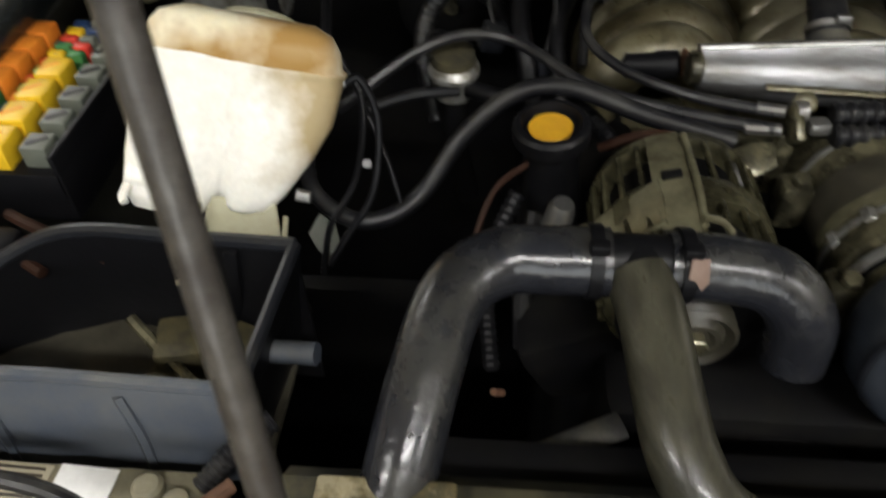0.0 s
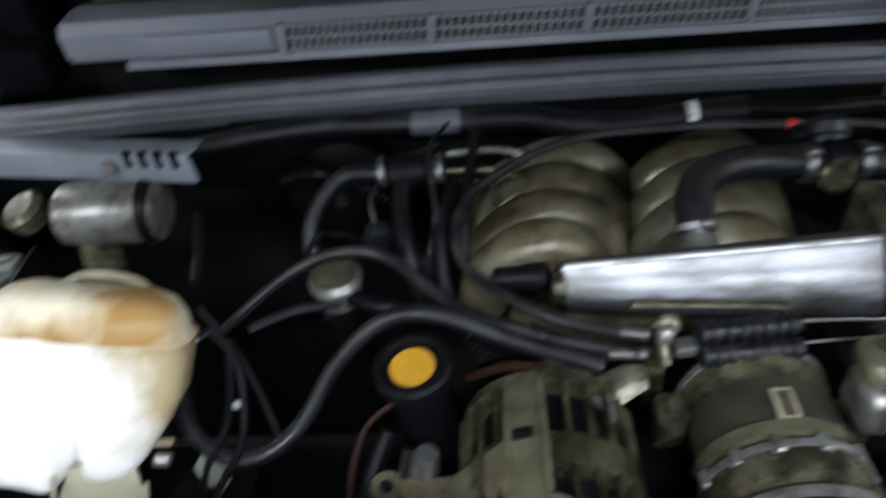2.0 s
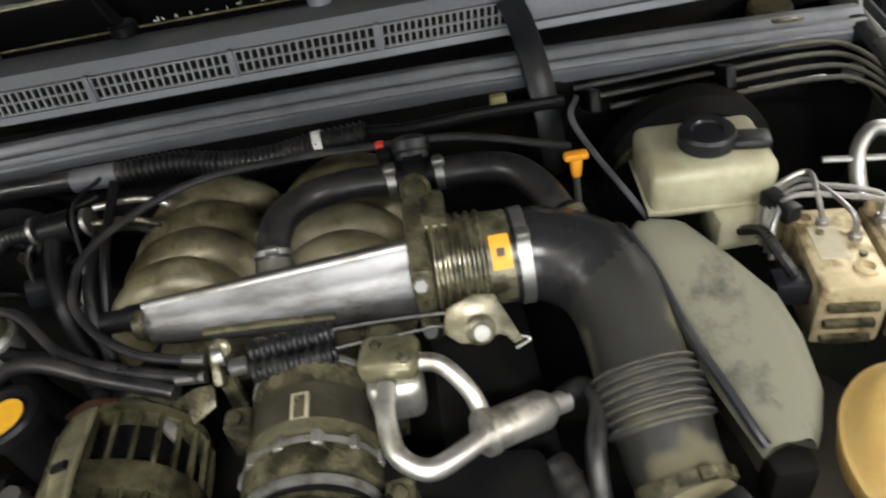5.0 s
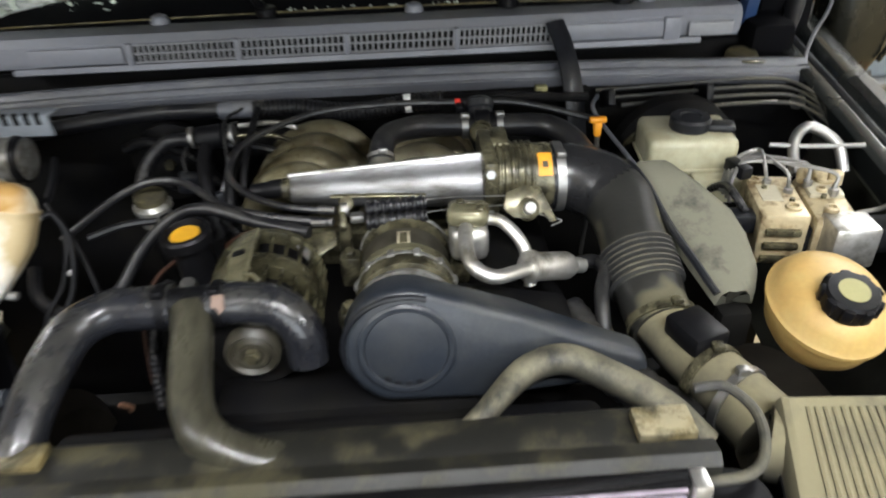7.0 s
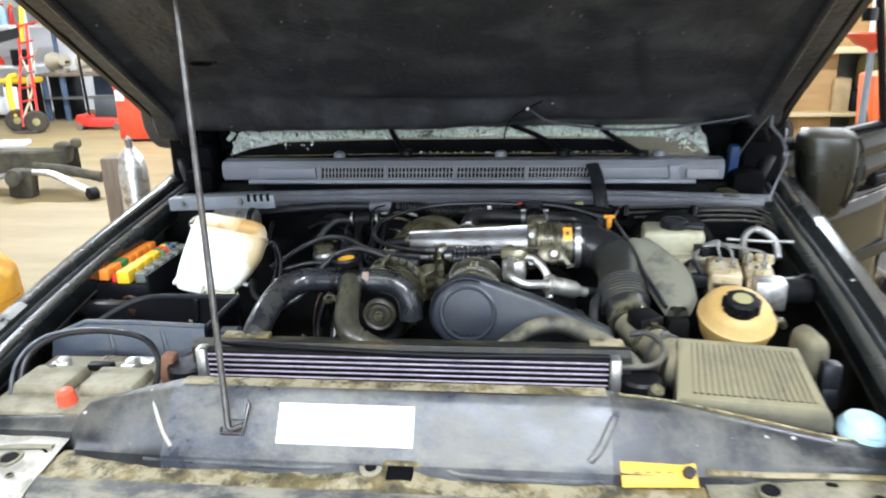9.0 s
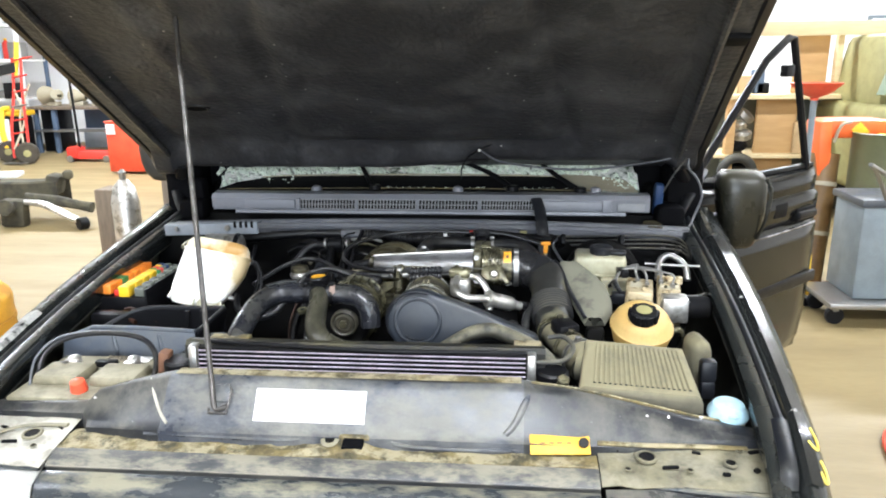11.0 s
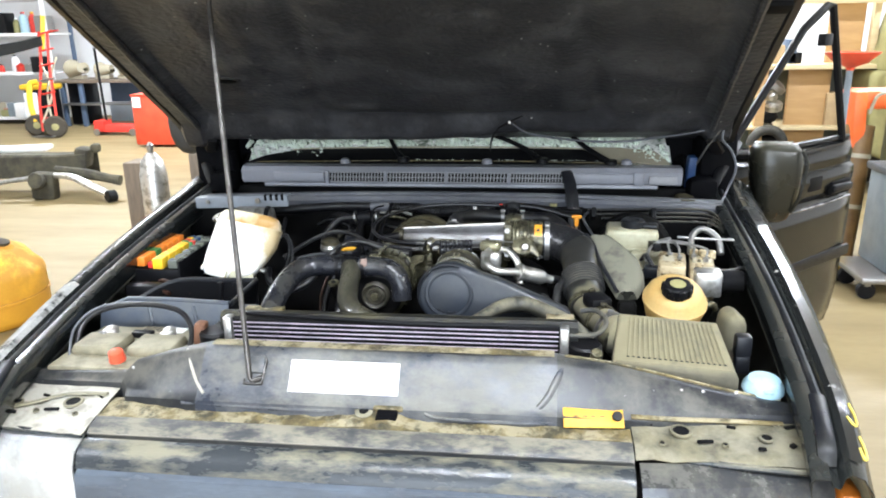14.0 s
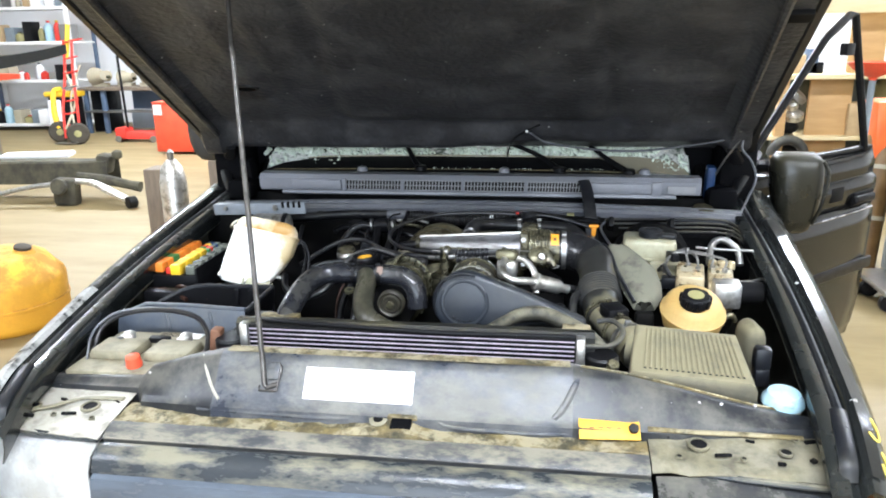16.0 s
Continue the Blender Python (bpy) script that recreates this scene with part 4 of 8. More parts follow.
        q = math.hypot(max(du + 0.08, 0), max(dv + 0.08, 0)) + min(max(du, dv) + 0.08, 0) - 0.08
        trough = 0.014 * math.exp(-(q / 0.026) ** 2)
        ribs = 0.005 * math.exp(-((abs(u) - 0.60 + 0.06 * v) / 0.018) ** 2) * (1 if v > 0.16 else v / 0.16)
        crease = 0.006 * math.exp(-((u + 0.54 - 0.10 * v) / 0.012) ** 2) * min(1, max(0, (v - 0.45) / 0.1))
        belly = lerp(0.052, 0.028, min(1, max(0, (u + 0.05) / 0.25))) * math.exp(-((v - 0.14) / 0.06) ** 2)
        row.append((u, v, rim - trough + ribs + crease + belly + 0.004 * noise.noise(V(u * 5, v * 5, 0)) + 0.002 * noise.noise(V(u * 17, v * 15, 4))))
    rows.append(row)
liner = part("bonnet_inner_panel", bon(sheet(rows, 0.0)), "felt", bonnet, "matt black pressed inner panel, lightly dusty")
part("prop_socket", bon(lathe([(0.012, 0.0), (0.022, 0.004), (0.026, 0.001), (0.028, -0.004)], (-0.60, 0.515, 0.004), (0, 0, 1), 22, scale=(1.5, 0.7))), "bonnet_edge", bonnet)
part("prop_socket", bon(lathe([(0.001, 0.0), (0.018, 0.0), (0.020, -0.003)], (-0.60, 0.515, 0.0075), (0, 0, 1), 22, scale=(1.5, 0.7))), "void", bonnet)
part("bump_stop", bon(box((0.745, 0.93, 0.03), (0.06, 0.04, 0.02), 0.006)), "pit", bonnet)
# folded side flanges, deepest at the hinge end
for sgn in (-1, 1):
    rows = []
    for i in range(15):
        v = -0.10 + (BL + 0.10) * i / 14
        h = bon_half(v, sgn)
        deep = 0.028 + 0.05 * max(0.0, 1 - (v + 0.10) / 0.35) ** 1.5
        rows.append([(sgn * (h + 0.004), v, -0.022), (sgn * (h + 0.008), v, deep * 0.5), (sgn * (h + 0.002), v, deep), (sgn * (h - 0.016), v, deep + 0.004), (sgn * (h - 0.03), v, deep * 0.7), (sgn * (h - 0.034), v, 0.0)])
    part("side_flange", bon(sheet(rows, 0.002)), "bonnet_edge", bonnet, "folded black side flange", smooth=50)
    part("bonnet_edge_seal", bon(tube([(sgn * (bon_half(v, sgn) - 0.075), v, 0.034) for v in (0.04, 0.4, 0.8, 1.2)], 0.010, 8)), "felt", bonnet)
part("hinge_arm", tube([(0.855, 1.19, 1.30), (0.85, 1.15, 1.335), (0.815, 1.08, 1.385)], [0.02, 0.022, 0.018], 8, squash=0.5), "bonnet_edge", bonnet)
part("hinge_arm", tube([(-0.835, 1.19, 1.30), (-0.83, 1.15, 1.335), (-0.795, 1.08, 1.385)], [0.02, 0.022, 0.018], 8, squash=0.5), "bonnet_edge", bonnet)
for sgn in (-1, 1):
    part("hinge_bracket", tube([(0.01 + sgn * 0.918, 1.27, 1.345), (0.01 + sgn * 0.885, 1.20, 1.315), (0.01 + sgn * 0.845, 1.12, 1.27), (0.01 + sgn * 0.822, 1.08, 1.235)], [0.03, 0.026, 0.018, 0.010], 10, squash=0.6), "bonnet_edge", bonnet)
part("washer_hose", tube([(0.13, 1.15, 1.335), (0.135, 1.13, 1.375), (0.155, 1.08, 1.415), (0.196, 1.035, 1.446), (0.235, 0.985, 1.47)], 0.0026, 6), "rubber", bonnet)
part("washer_jet", box((0.196, 1.03, 1.446), (0.008, 0.008, 0.008), 0.002), "white", bonnet)
part("washer_hose", tube([(0.205, 1.04, 1.44), (0.25, 1.095, 1.405), (0.33, 1.13, 1.385), (0.45, 1.165, 1.368), (0.56, 1.165, 1.368), (0.66, 1.13, 1.385), (0.75, 1.09, 1.405), (0.832, 1.06, 1.425), (0.838, 1.05, 1.39), (0.868, 1.05, 1.355), (0.885, 1.05, 1.30), (0.865, 1.05, 1.235), (0.84, 1.0, 1.20), (0.83, 0.86, 1.175)], 0.0036, 6), "seal", bonnet)
part("stay_cable", tube([(0.775, 1.12, 1.29), (0.80, 1.08, 1.36), (0.83, 1.05, 1.42)], 0.003, 6), "steel", bonnet)
part("prop_rod", tube([(-0.258, 0.030, 1.066), (-0.278, 0.026, 1.058), (-0.2846, 0.0294, 1.0636), (-0.3281, 0.1248, 1.305), (-0.420, 0.3266, 1.816)], 0.0056, 12, smooth=False), "rod", car, "grey steel prop rod holding the bonnet")

# mirrors and doors
for side in (1, -1):
    mx = 1.075 if side > 0 else -1.115
    my = 1.25 if side > 0 else 1.62
    b = bmesh.new()
    rings = []
    for k, (dz, hw, hd) in enumerate(((-0.175, 0.03, 0.02), (-0.16, 0.055, 0.04), (-0.11, 0.078, 0.06), (-0.03, 0.092, 0.07), (0.06, 0.097, 0.072), (0.125, 0.094, 0.068), (0.155, 0.08, 0.055), (0.165, 0.05, 0.03))):
        ring = []
        for q in range(24):
            a = 2 * math.pi * q / 24
            cx, sy = math.cos(a), math.sin(a)
            rr = (abs(cx) ** 3.4 + abs(sy) ** 3.4) ** (-1 / 3.4)
            crease = 0.006 * math.exp(-((cx * rr - 0.35) / 0.12) ** 2) if sy < 0 else 0
            if side > 0:
                ring.append(b.verts.new((mx - 0.012 + cx * rr * hw * 0.82 - 0.04 * dz, my + sy * rr * hd + crease + 0.05 * cx * rr * hw, 1.253 + (dz * 0.95 if dz < 0 else dz * 0.6))))
            else:
                ring.append(b.verts.new((mx + cx * rr * hw * 0.95, my + sy * rr * hd, 1.345 + dz * 0.55)))
        rings.append(ring)
    for ra, rb in zip(rings, rings[1:]):
        for q in range(24):
            b.faces.new((ra[q], ra[(q + 1) % 24], rb[(q + 1) % 24], rb[q]))
    b.faces.new(rings[0][::-1])
    b.faces.new(rings[-1])
    mir = part("door_mirror", b, "olive" if side > 0 else "rubber_dusty", car, "dusty black door mirror" if side > 0 else "small grey door mirror", smooth=50)
    part("mirror_neck", tube([(mx - side * 0.04, my + 0.03, 1.30), (mx - side * 0.1, my + 0.10, 1.29), (mx - side * 0.15, my + 0.13, 1.26)], 0.035, 10, squash=0.6), "clean_black", mir)
    part("mirror_pane", box((mx, my + 0.077, 1.26 if side > 0 else 1.345), (0.125, 0.004, 0.17), 0.002), "mirror", mir)
    if side > 0:
        part("mirror_bezel", tube([(mx + 0.045, my - 0.066, 1.335), (mx + 0.062, my - 0.068, 1.29), (mx + 0.055, my - 0.066, 1.20), (mx + 0.035, my - 0.052, 1.13)], 0.006, 8), "olive", mir)
# front door standing open
D0, D1 = V(0.90, 1.38, 0), V(1.60, 2.03, 0)
dd = (D1 - D0).normalized()
dn = V(dd.y, -dd.x, 0)
ang = math.degrees(math.atan2(dd.y, dd.x))
dc = (D0 + D1) / 2
DL = (D1 - D0).length
# outward bulge and height round the door's section
DOOR_LOW = [(-0.03, 0.43), (0.0, 0.43), (0.028, 0.50), (0.042, 0.62), (0.05, 0.80), (0.052, 0.95), (0.050, 1.02), (0.032, 1.043), (-0.03, 1.043)]
DOOR_UP = [(-0.03, 1.044), (0.031, 1.044), (0.034, 1.062), (0.044, 1.085), (0.048, 1.12), (0.046, 1.15), (0.028, 1.165), (0.030, 1.185), (0.032, 1.215), (0.022, 1.238), (0.0, 1.255), (-0.03, 1.26)]


def door_skin(section):
    b = bmesh.new()
    rings = []
    for f in (0.0, 0.04, 0.15, 0.3, 0.5, 0.7, 0.85, 0.96, 1.0):
        bow = 0.018 * math.sin(math.pi * f) - (0.02 if f in (0.0, 1.0) else 0.0)
        rings.append([b.verts.new(D0 + dd * (DL * f) + dn * (n + (bow if n > 0 else 0.0)) + V(0, 0, z)) for n, z in section])
    for ra, rb in zip(rings, rings[1:]):
        for i in range(len(section)):
            j = (i + 1) % len(section)
            b.faces.new((ra[i], ra[j], rb[j], rb[i]))
    b.faces.new(rings[0][::-1])
    b.faces.new(rings[-1])
    bmesh.ops.recalc_face_normals(b, faces=b.faces)
    return b


door = part("front_door", door_skin(DOOR_LOW), "door_gloss", car, "glossy black front door standing open", smooth=50)
part("door_shoulder", door_skin(DOOR_UP), "door_black", door, "black upper door pressing", smooth=50)
for f, w, z in ((0.84, 0.15, 1.075), (0.62, 0.10, 1.115)):
    rc = D0 + dd * (DL * f) + dn * 0.056
    part("handle_recess", box((rc.x, rc.y, z), (w, 0.02, 0.06), 0.008, (0, 0, ang), seg=2), "pit", door)
part("crease_trim", tube([D0 + dd * (DL * f) + dn * (0.052 + 0.018 * math.sin(math.pi * f)) + V(0, 0, 1.026) for f in (0.05, 0.3, 0.5, 0.7, 0.94)], 0.006, 8), "chrome_dark", door, "bright patchy strip along the door crease")
part("door_waist", box((dc.x - dn.x * 0.01, dc.y - dn.y * 0.01, 1.264), (DL * 0.98, 0.03, 0.018), 0.006, (0, 0, ang), seg=2), "clean_black", door)
hc = D0 + dd * (DL * 0.84) + dn * 0.062
part("door_handle", box((hc.x, hc.y, 1.075), (0.15, 0.03, 0.035), 0.010, (0, 0, ang), seg=3), "clean_black", door, "black pull handle")
part("rubbing_strip", box((dc.x + dn.x * 0.062, dc.y + dn.y * 0.062, 0.785), (DL * 0.96, 0.02, 0.05), 0.008, (0, 0, ang)), "clean_black", door)
fw = [D0 + dd * (DL * f) for f in (0.03, 0.5, 0.66, 0.70, 0.93)]
part("window_frame", tube([(fw[0].x, fw[0].y, 1.25), (fw[1].x, fw[1].y, 1.70), (fw[2].x, fw[2].y, 1.785), (fw[3].x, fw[3].y, 1.785), (fw[4].x, fw[4].y, 1.25)], 0.015, 8, smooth=False), "clean_black", door)
part("door_latch", box((fw[3].x - 0.015, fw[3].y - 0.01, 1.66), (0.06, 0.03, 0.045), 0.004, (0, 0, ang)), "clean_black", door)
for wx in (-0.72, 0.74):
    for wy in (0.62, 3.2):
        whl = part("wheel", lathe([(0.17, -0.11), (0.33, -0.12), (0.37, -0.09), (0.37, 0.09), (0.33, 0.12), (0.17, 0.11)], (wx, wy, 0.37), (1, 0, 0), 36), "tyre", car)
        part("rim", lathe([(0.02, -0.06), (0.17, -0.09), (0.19, -0.1), (0.19, 0.1), (0.17, 0.09), (0.02, 0.06)], (wx, wy, 0.37), (1, 0, 0), 28), "steel", whl)


# ---------------------------------------------------------------- engine
eng = thing("engine_block", (0.02, 0.62, 0.5), "engine block low in the bay, painted near-black for the shade there", "engine")
# block and covers painted near-black in place of the deep shade
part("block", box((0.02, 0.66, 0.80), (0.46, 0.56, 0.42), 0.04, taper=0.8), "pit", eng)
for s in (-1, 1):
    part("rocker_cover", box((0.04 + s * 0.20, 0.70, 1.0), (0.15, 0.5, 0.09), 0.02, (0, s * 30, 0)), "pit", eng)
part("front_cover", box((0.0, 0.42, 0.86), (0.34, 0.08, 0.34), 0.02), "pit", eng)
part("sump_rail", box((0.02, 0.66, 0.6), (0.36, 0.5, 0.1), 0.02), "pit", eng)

# intake plenum with its runners
plen = thing("intake_plenum", (0.06, 0.72, 1.1), "brushed aluminium intake plenum with ribbed alloy runners behind", "intake manifold")
prof = [(0.681, 1.213), (0.675, 1.2135), (0.671, 1.207), (0.659, 1.199), (0.648, 1.188), (0.641, 1.175), (0.639, 1.161), (0.644, 1.149), (0.655, 1.142), (0.70, 1.14), (0.70, 1.19), (0.695, 1.208)]
b = bmesh.new()
rings = []
for x, k in ((-0.080, 0.52), (-0.074, 0.60), (-0.03, 0.68), (0.02, 0.77), (0.10, 0.91), (0.15, 0.98), (0.197, 1.03)):
    rings.append([b.verts.new((x, 0.678 + (y - 0.678) * k, 1.201 + (z - 1.213) * k + 0.017 * (x + 0.08) / 0.277)) for y, z in prof])
for ra, rb in zip(rings, rings[1:]):
    for i in range(len(prof)):
        j = (i + 1) % len(prof)
        b.faces.new((ra[i], ra[j], rb[j], rb[i]))
b.faces.new(rings[0][::-1])
b.faces.new(rings[-1])
bmesh.ops.recalc_face_normals(b, faces=b.faces)
part("plenum_body", b, "plenum", plen, "brushed silver plenum casting", smooth=50)
part("end_boss", disc((-0.09, 0.668, 1.184), 0.016, 0.012, (1, 0, 0), 18), "cast_dirty", plen)
part("plenum_edge", tube([(-0.080, 0.677, 1.2005), (0.06, 0.677, 1.2095), (0.197, 0.677, 1.2185)], 0.0032, 8), "alu", plen)
part("cast_rib", tube([(-0.02, 0.648, 1.178), (0.06, 0.643, 1.178), (0.115, 0.64, 1.176)], 0.0045, 8, squash=0.6), "cast_dirty", plen)
part("end_flange", box((0.208, 0.685, 1.178), (0.022, 0.12, 0.10), 0.006), "cast_dirty", plen)
for z in (1.145, 1.21):
    part("flange_bolt", disc((0.206, 0.63, z), 0.008, 0.01, (0, -1, 0.3), 6), "steel", plen)


def runner(name, y, x0, top, wide, parent, fat):
    """One intake runner: a flattened shell that arches over and dives down on both sides."""
    pts = [(x0 + wide * f, y + dy, top + z) for f, dy, z in ((0.06, -0.006, -0.12), (0.07, -0.004, -0.075), (0.16, 0.0, -0.034), (0.38, 0.006, -0.008), (0.62, 0.010, -0.006), (0.82, 0.008, -0.03), (0.94, 0.0, -0.075), (0.96, 0.0, -0.11))]
    return part(name, tube(pts, [0.026, 0.028, 0.031, 0.033 * fat, 0.033 * fat, 0.031, 0.028, 0.026], 20, 5), "runner", parent)


for k in range(4):
    runner("intake_runner", 0.770 + 0.050 * k, -0.168 + 0.004 * k, 1.140 + 0.002 * k, 0.155 + 0.012 * k, plen, 1.0)
    runner("intake_runner", 0.770 + 0.050 * k, 0.022 + 0.002 * k, 1.136 + 0.003 * k, 0.165 + 0.004 * k, plen, 1.0)
part("runner_base", box((0.03, 0.84, 1.035), (0.34, 0.24, 0.07), 0.02), "cast_dirty", plen)
part("red_collar", disc((-0.088, 0.696, 1.173), 0.0135, 0.003, (1, 0, 0), 14), "rust", plen)
part("breather_stub", lathe([(0.009, 0.0), (0.0145, 0.002), (0.0145, 0.022), (0.0125, 0.026), (0.0125, 0.052), (0.006, 0.056)], (-0.090, 0.697, 1.170), (-1, 0.12, -0.14), 16), "clean_black", plen)

# throttle body
thr = thing("intake_throttle", (0.25, 0.68, 1.1), "ribbed throttle housing with an orange sticker and cable drum", "throttle body")
part("housing", tube([(0.218, 0.69, 1.172), (0.275, 0.69, 1.17)], 0.052, 24, ribs=6, depth=0.05), "cast_dirty", thr)
part("neck", lathe([(0.05, 0), (0.05, 0.028), (0.046, 0.03)], (0.272, 0.69, 1.17), (1, 0, 0)), "cast_dirty", thr)
rows = [[(x, 0.69 - 0.0512 * math.cos(a), 1.17 + 0.0512 * math.sin(a)) for x in (0.278, 0.298)] for a in (radians(v) for v in (28, 38, 48, 58, 68))]
part("sticker", sheet(rows, 0.0), "amber", thr, "orange paper sticker")
part("sticker_print", sheet([[(x, 0.69 - 0.0518 * math.cos(a), 1.17 + 0.0518 * math.sin(a)) for x in (0.284, 0.292)] for a in (radians(v) for v in (42, 47, 52))], 0.0), "dark_text", thr)
part("idle_block", box((0.222, 0.722, 1.206), (0.04, 0.062, 0.042), 0.005), "cast_dirty", thr)
part("cable_drum", lathe([(0.008, 0), (0.015, 0.004), (0.017, 0.012), (0.013, 0.016), (0.015, 0.022), (0.008, 0.026)], (0.252, 0.605, 1.163), (0.1, -0.8, 0.6), 26), "cast_dirty", thr)
part("drum_cam", slab([(-0.034, -0.004), (-0.026, 0.018), (0.0, 0.026), (0.022, 0.022), (0.03, 0.0), (0.04, -0.028), (0.03, -0.03), (0.022, -0.016), (0.0, -0.022), (-0.02, -0.018)], 0.005, pose(0.252, 0.600, 1.176, 52, 0, 5), 0.0015), "cast_dirty", thr)
part("drum_bolt", disc((0.254, 0.583, 1.178), 0.009, 0.010, (0.1, -0.8, 0.6), 12), "zinc_dull", thr)
part("return_spring", tube([(0.255, 0.60, 1.165), (0.28, 0.59, 1.16), (0.30, 0.585, 1.155), (0.285, 0.58, 1.15)], 0.0015, 6), "steel", thr)
part("throttle_cable", tube([(0.235, 0.606, 1.187), (0.14, 0.612, 1.186), (0.03, 0.62, 1.175)], 0.0013, 6), "steel", thr)
part("throttle_cable", tube([(0.23, 0.602, 1.175), (0.14, 0.60, 1.174), (0.03, 0.60, 1.163)], 0.0013, 6), "steel", thr)

# intake elbow hose to the air meter
elb = thing("intake_elbow", (0.39, 0.58, 1.0), "dusty black rubber intake elbow with a corrugated section", "intake hose")
part("elbow", tube([(0.298, 0.69, 1.168), (0.335, 0.688, 1.166), (0.375, 0.668, 1.158), (0.392, 0.643, 1.149)], [0.049, 0.05, 0.052, 0.0505], 26), "elbow", elb)
part("elbow_leg", tube([(0.388, 0.652, 1.152), (0.398, 0.625, 1.143), (0.40, 0.585, 1.128), (0.40, 0.553, 1.115)], [0.0508, 0.0505, 0.047, 0.046], 26), "elbow_dusty", elb, "dust-filmed lower leg")
part("bellows", tube([(0.40, 0.556, 1.117), (0.402, 0.53, 1.105), (0.404, 0.50, 1.092)], 0.048, 26, ribs=7, depth=0.09), "rubber_dusty", elb, "corrugated rubber section")
part("lower_sleeve", tube([(0.404, 0.503, 1.093), (0.406, 0.47, 1.08), (0.41, 0.44, 1.073)], [0.046, 0.044, 0.042], 24), "elbow_dusty", elb)
part("hose_clamp", clamp_ring((0.312, 0.69, 1.168), (1, 0, 0), 0.0505, 0.013), "steel", elb)
part("hose_clamp", clamp_ring((0.409, 0.452, 1.076), (0.05, -0.9, -0.35), 0.0445, 0.011), "cast_dirty", elb)
maf = thing("air_flow_meter", (0.43, 0.37, 1.0), "dusty air flow meter tube running to the air box", "air flow meter")
part("meter_tube", tube([(0.41, 0.445, 1.074), (0.425, 0.39, 1.07), (0.445, 0.33, 1.072), (0.47, 0.27, 1.065)], [0.038, 0.036, 0.04, 0.042], 22), "airbox", maf)
part("hose_clamp", clamp_ring((0.437, 0.35, 1.071), (0.35, -0.9, 0), 0.0415, 0.012), "cast_dirty", maf)
part("hose_clamp", clamp_ring((0.452, 0.31, 1.070), (0.5, -0.9, 0), 0.043, 0.010), "steel", maf)
part("meter_block", box((0.425, 0.385, 1.112), (0.05, 0.06, 0.03), 0.006, (0, 0, 20)), "clean_black", maf)

# breather hose over the runners with its valve
bre = thing("breather_hose", (0.2, 0.82, 1.15), "black rubber breather hose with a clamped valve", "hose")
part("hose", tube([(0.052, 0.715, 1.186), (0.053, 0.735, 1.202), (0.062, 0.775, 1.207), (0.09, 0.81, 1.203), (0.135, 0.826, 1.20), (0.186, 0.826, 1.198)], 0.0185, 18), "rubber", bre)
part("hose", tube([(0.242, 0.822, 1.196), (0.29, 0.818, 1.197), (0.325, 0.805, 1.196), (0.35, 0.775, 1.190), (0.366, 0.735, 1.178)], 0.0185, 18), "rubber", bre)
part("valve", lathe([(0.012, -0.03), (0.02, -0.03), (0.021, -0.012), (0.025, -0.01), (0.025, 0.012), (0.02, 0.014), (0.02, 0.03), (0.012, 0.03)], (0.214, 0.824, 1.198), (1, 0, 0)), "clean_black", bre)
part("valve_head", lathe([(0.019, 0), (0.022, 0.006), (0.021, 0.02), (0.0235, 0.023), (0.0235, 0.034), (0.016, 0.040), (0.006, 0.042)], (0.214, 0.836, 1.198), (0, 0.62, 0.78), 22), "black_plastic", bre)
part("valve_foot", lathe([(0.016, 0), (0.0185, 0.003), (0.0185, 0.016), (0.014, 0.020), (0.012, 0.016)], (0.212, 0.812, 1.192), (0, -0.78, 0.3), 20), "cast_dirty", bre)
part("valve_plug", box((0.182, 0.848, 1.214), (0.016, 0.016, 0.026), 0.004, (20, 0, 0)), "clean_black", bre)
for x in (0.187, 0.243):
    part("hose_clamp", clamp_ring((x, 0.823, 1.198), (1, 0, 0), 0.0195, 0.010), "steel", bre)
part("stub", lathe([(0.02, 0), (0.024, 0.004), (0.024, 0.012), (0.017, 0.02)], (0.368, 0.735, 1.176), (0.3, -0.8, -0.4)), "cast_dirty", bre)
part("stub", lathe([(0.0195, 0), (0.0205, 0.003), (0.0205, 0.02), (0.016, 0.024)], (0.052, 0.722, 1.192), (0, -0.75, -0.65)), "rubber_dusty", bre)
part("hose_clamp", clamp_ring((0.052, 0.727, 1.197), (0, 0.75, 0.65), 0.0192, 0.006), "steel", bre)

# loom across the back, with a corrugated sleeve and a pale clip
loom = thing("wiring_loom", (0.0, 0.95, 1.15), "black corrugated wiring loom with pale tape clips", "wiring loom")
part("loom_sleeve", tube([(-0.62, 0.93, 1.17), (-0.40, 0.97, 1.185), (-0.25, 0.965, 1.19), (-0.16, 0.96, 1.19)], 0.014, 12), "rubber", loom)
part("corrugated_sleeve", tube([(-0.17, 0.96, 1.19), (-0.10, 0.965, 1.188), (-0.03, 0.955, 1.18), (0.03, 0.945, 1.183), (0.09, 0.938, 1.194), (0.16, 0.935, 1.20)], 0.0145, 12, ribs=40, depth=0.14), "rubber", loom)
part("loom_clip", lathe([(0.0155, -0.006), (0.0168, -0.006), (0.0168, 0.006), (0.0155, 0.006)], (0.098, 0.938, 1.195), (1, 0, 0.15), 18), "white", loom)
part("loom_clip", lathe([(0.0150, -0.03), (0.0158, -0.03), (0.0158, 0.03), (0.015, 0.03)], (-0.205, 0.962, 1.19), (1, 0, 0.0), 18), "seal", loom)
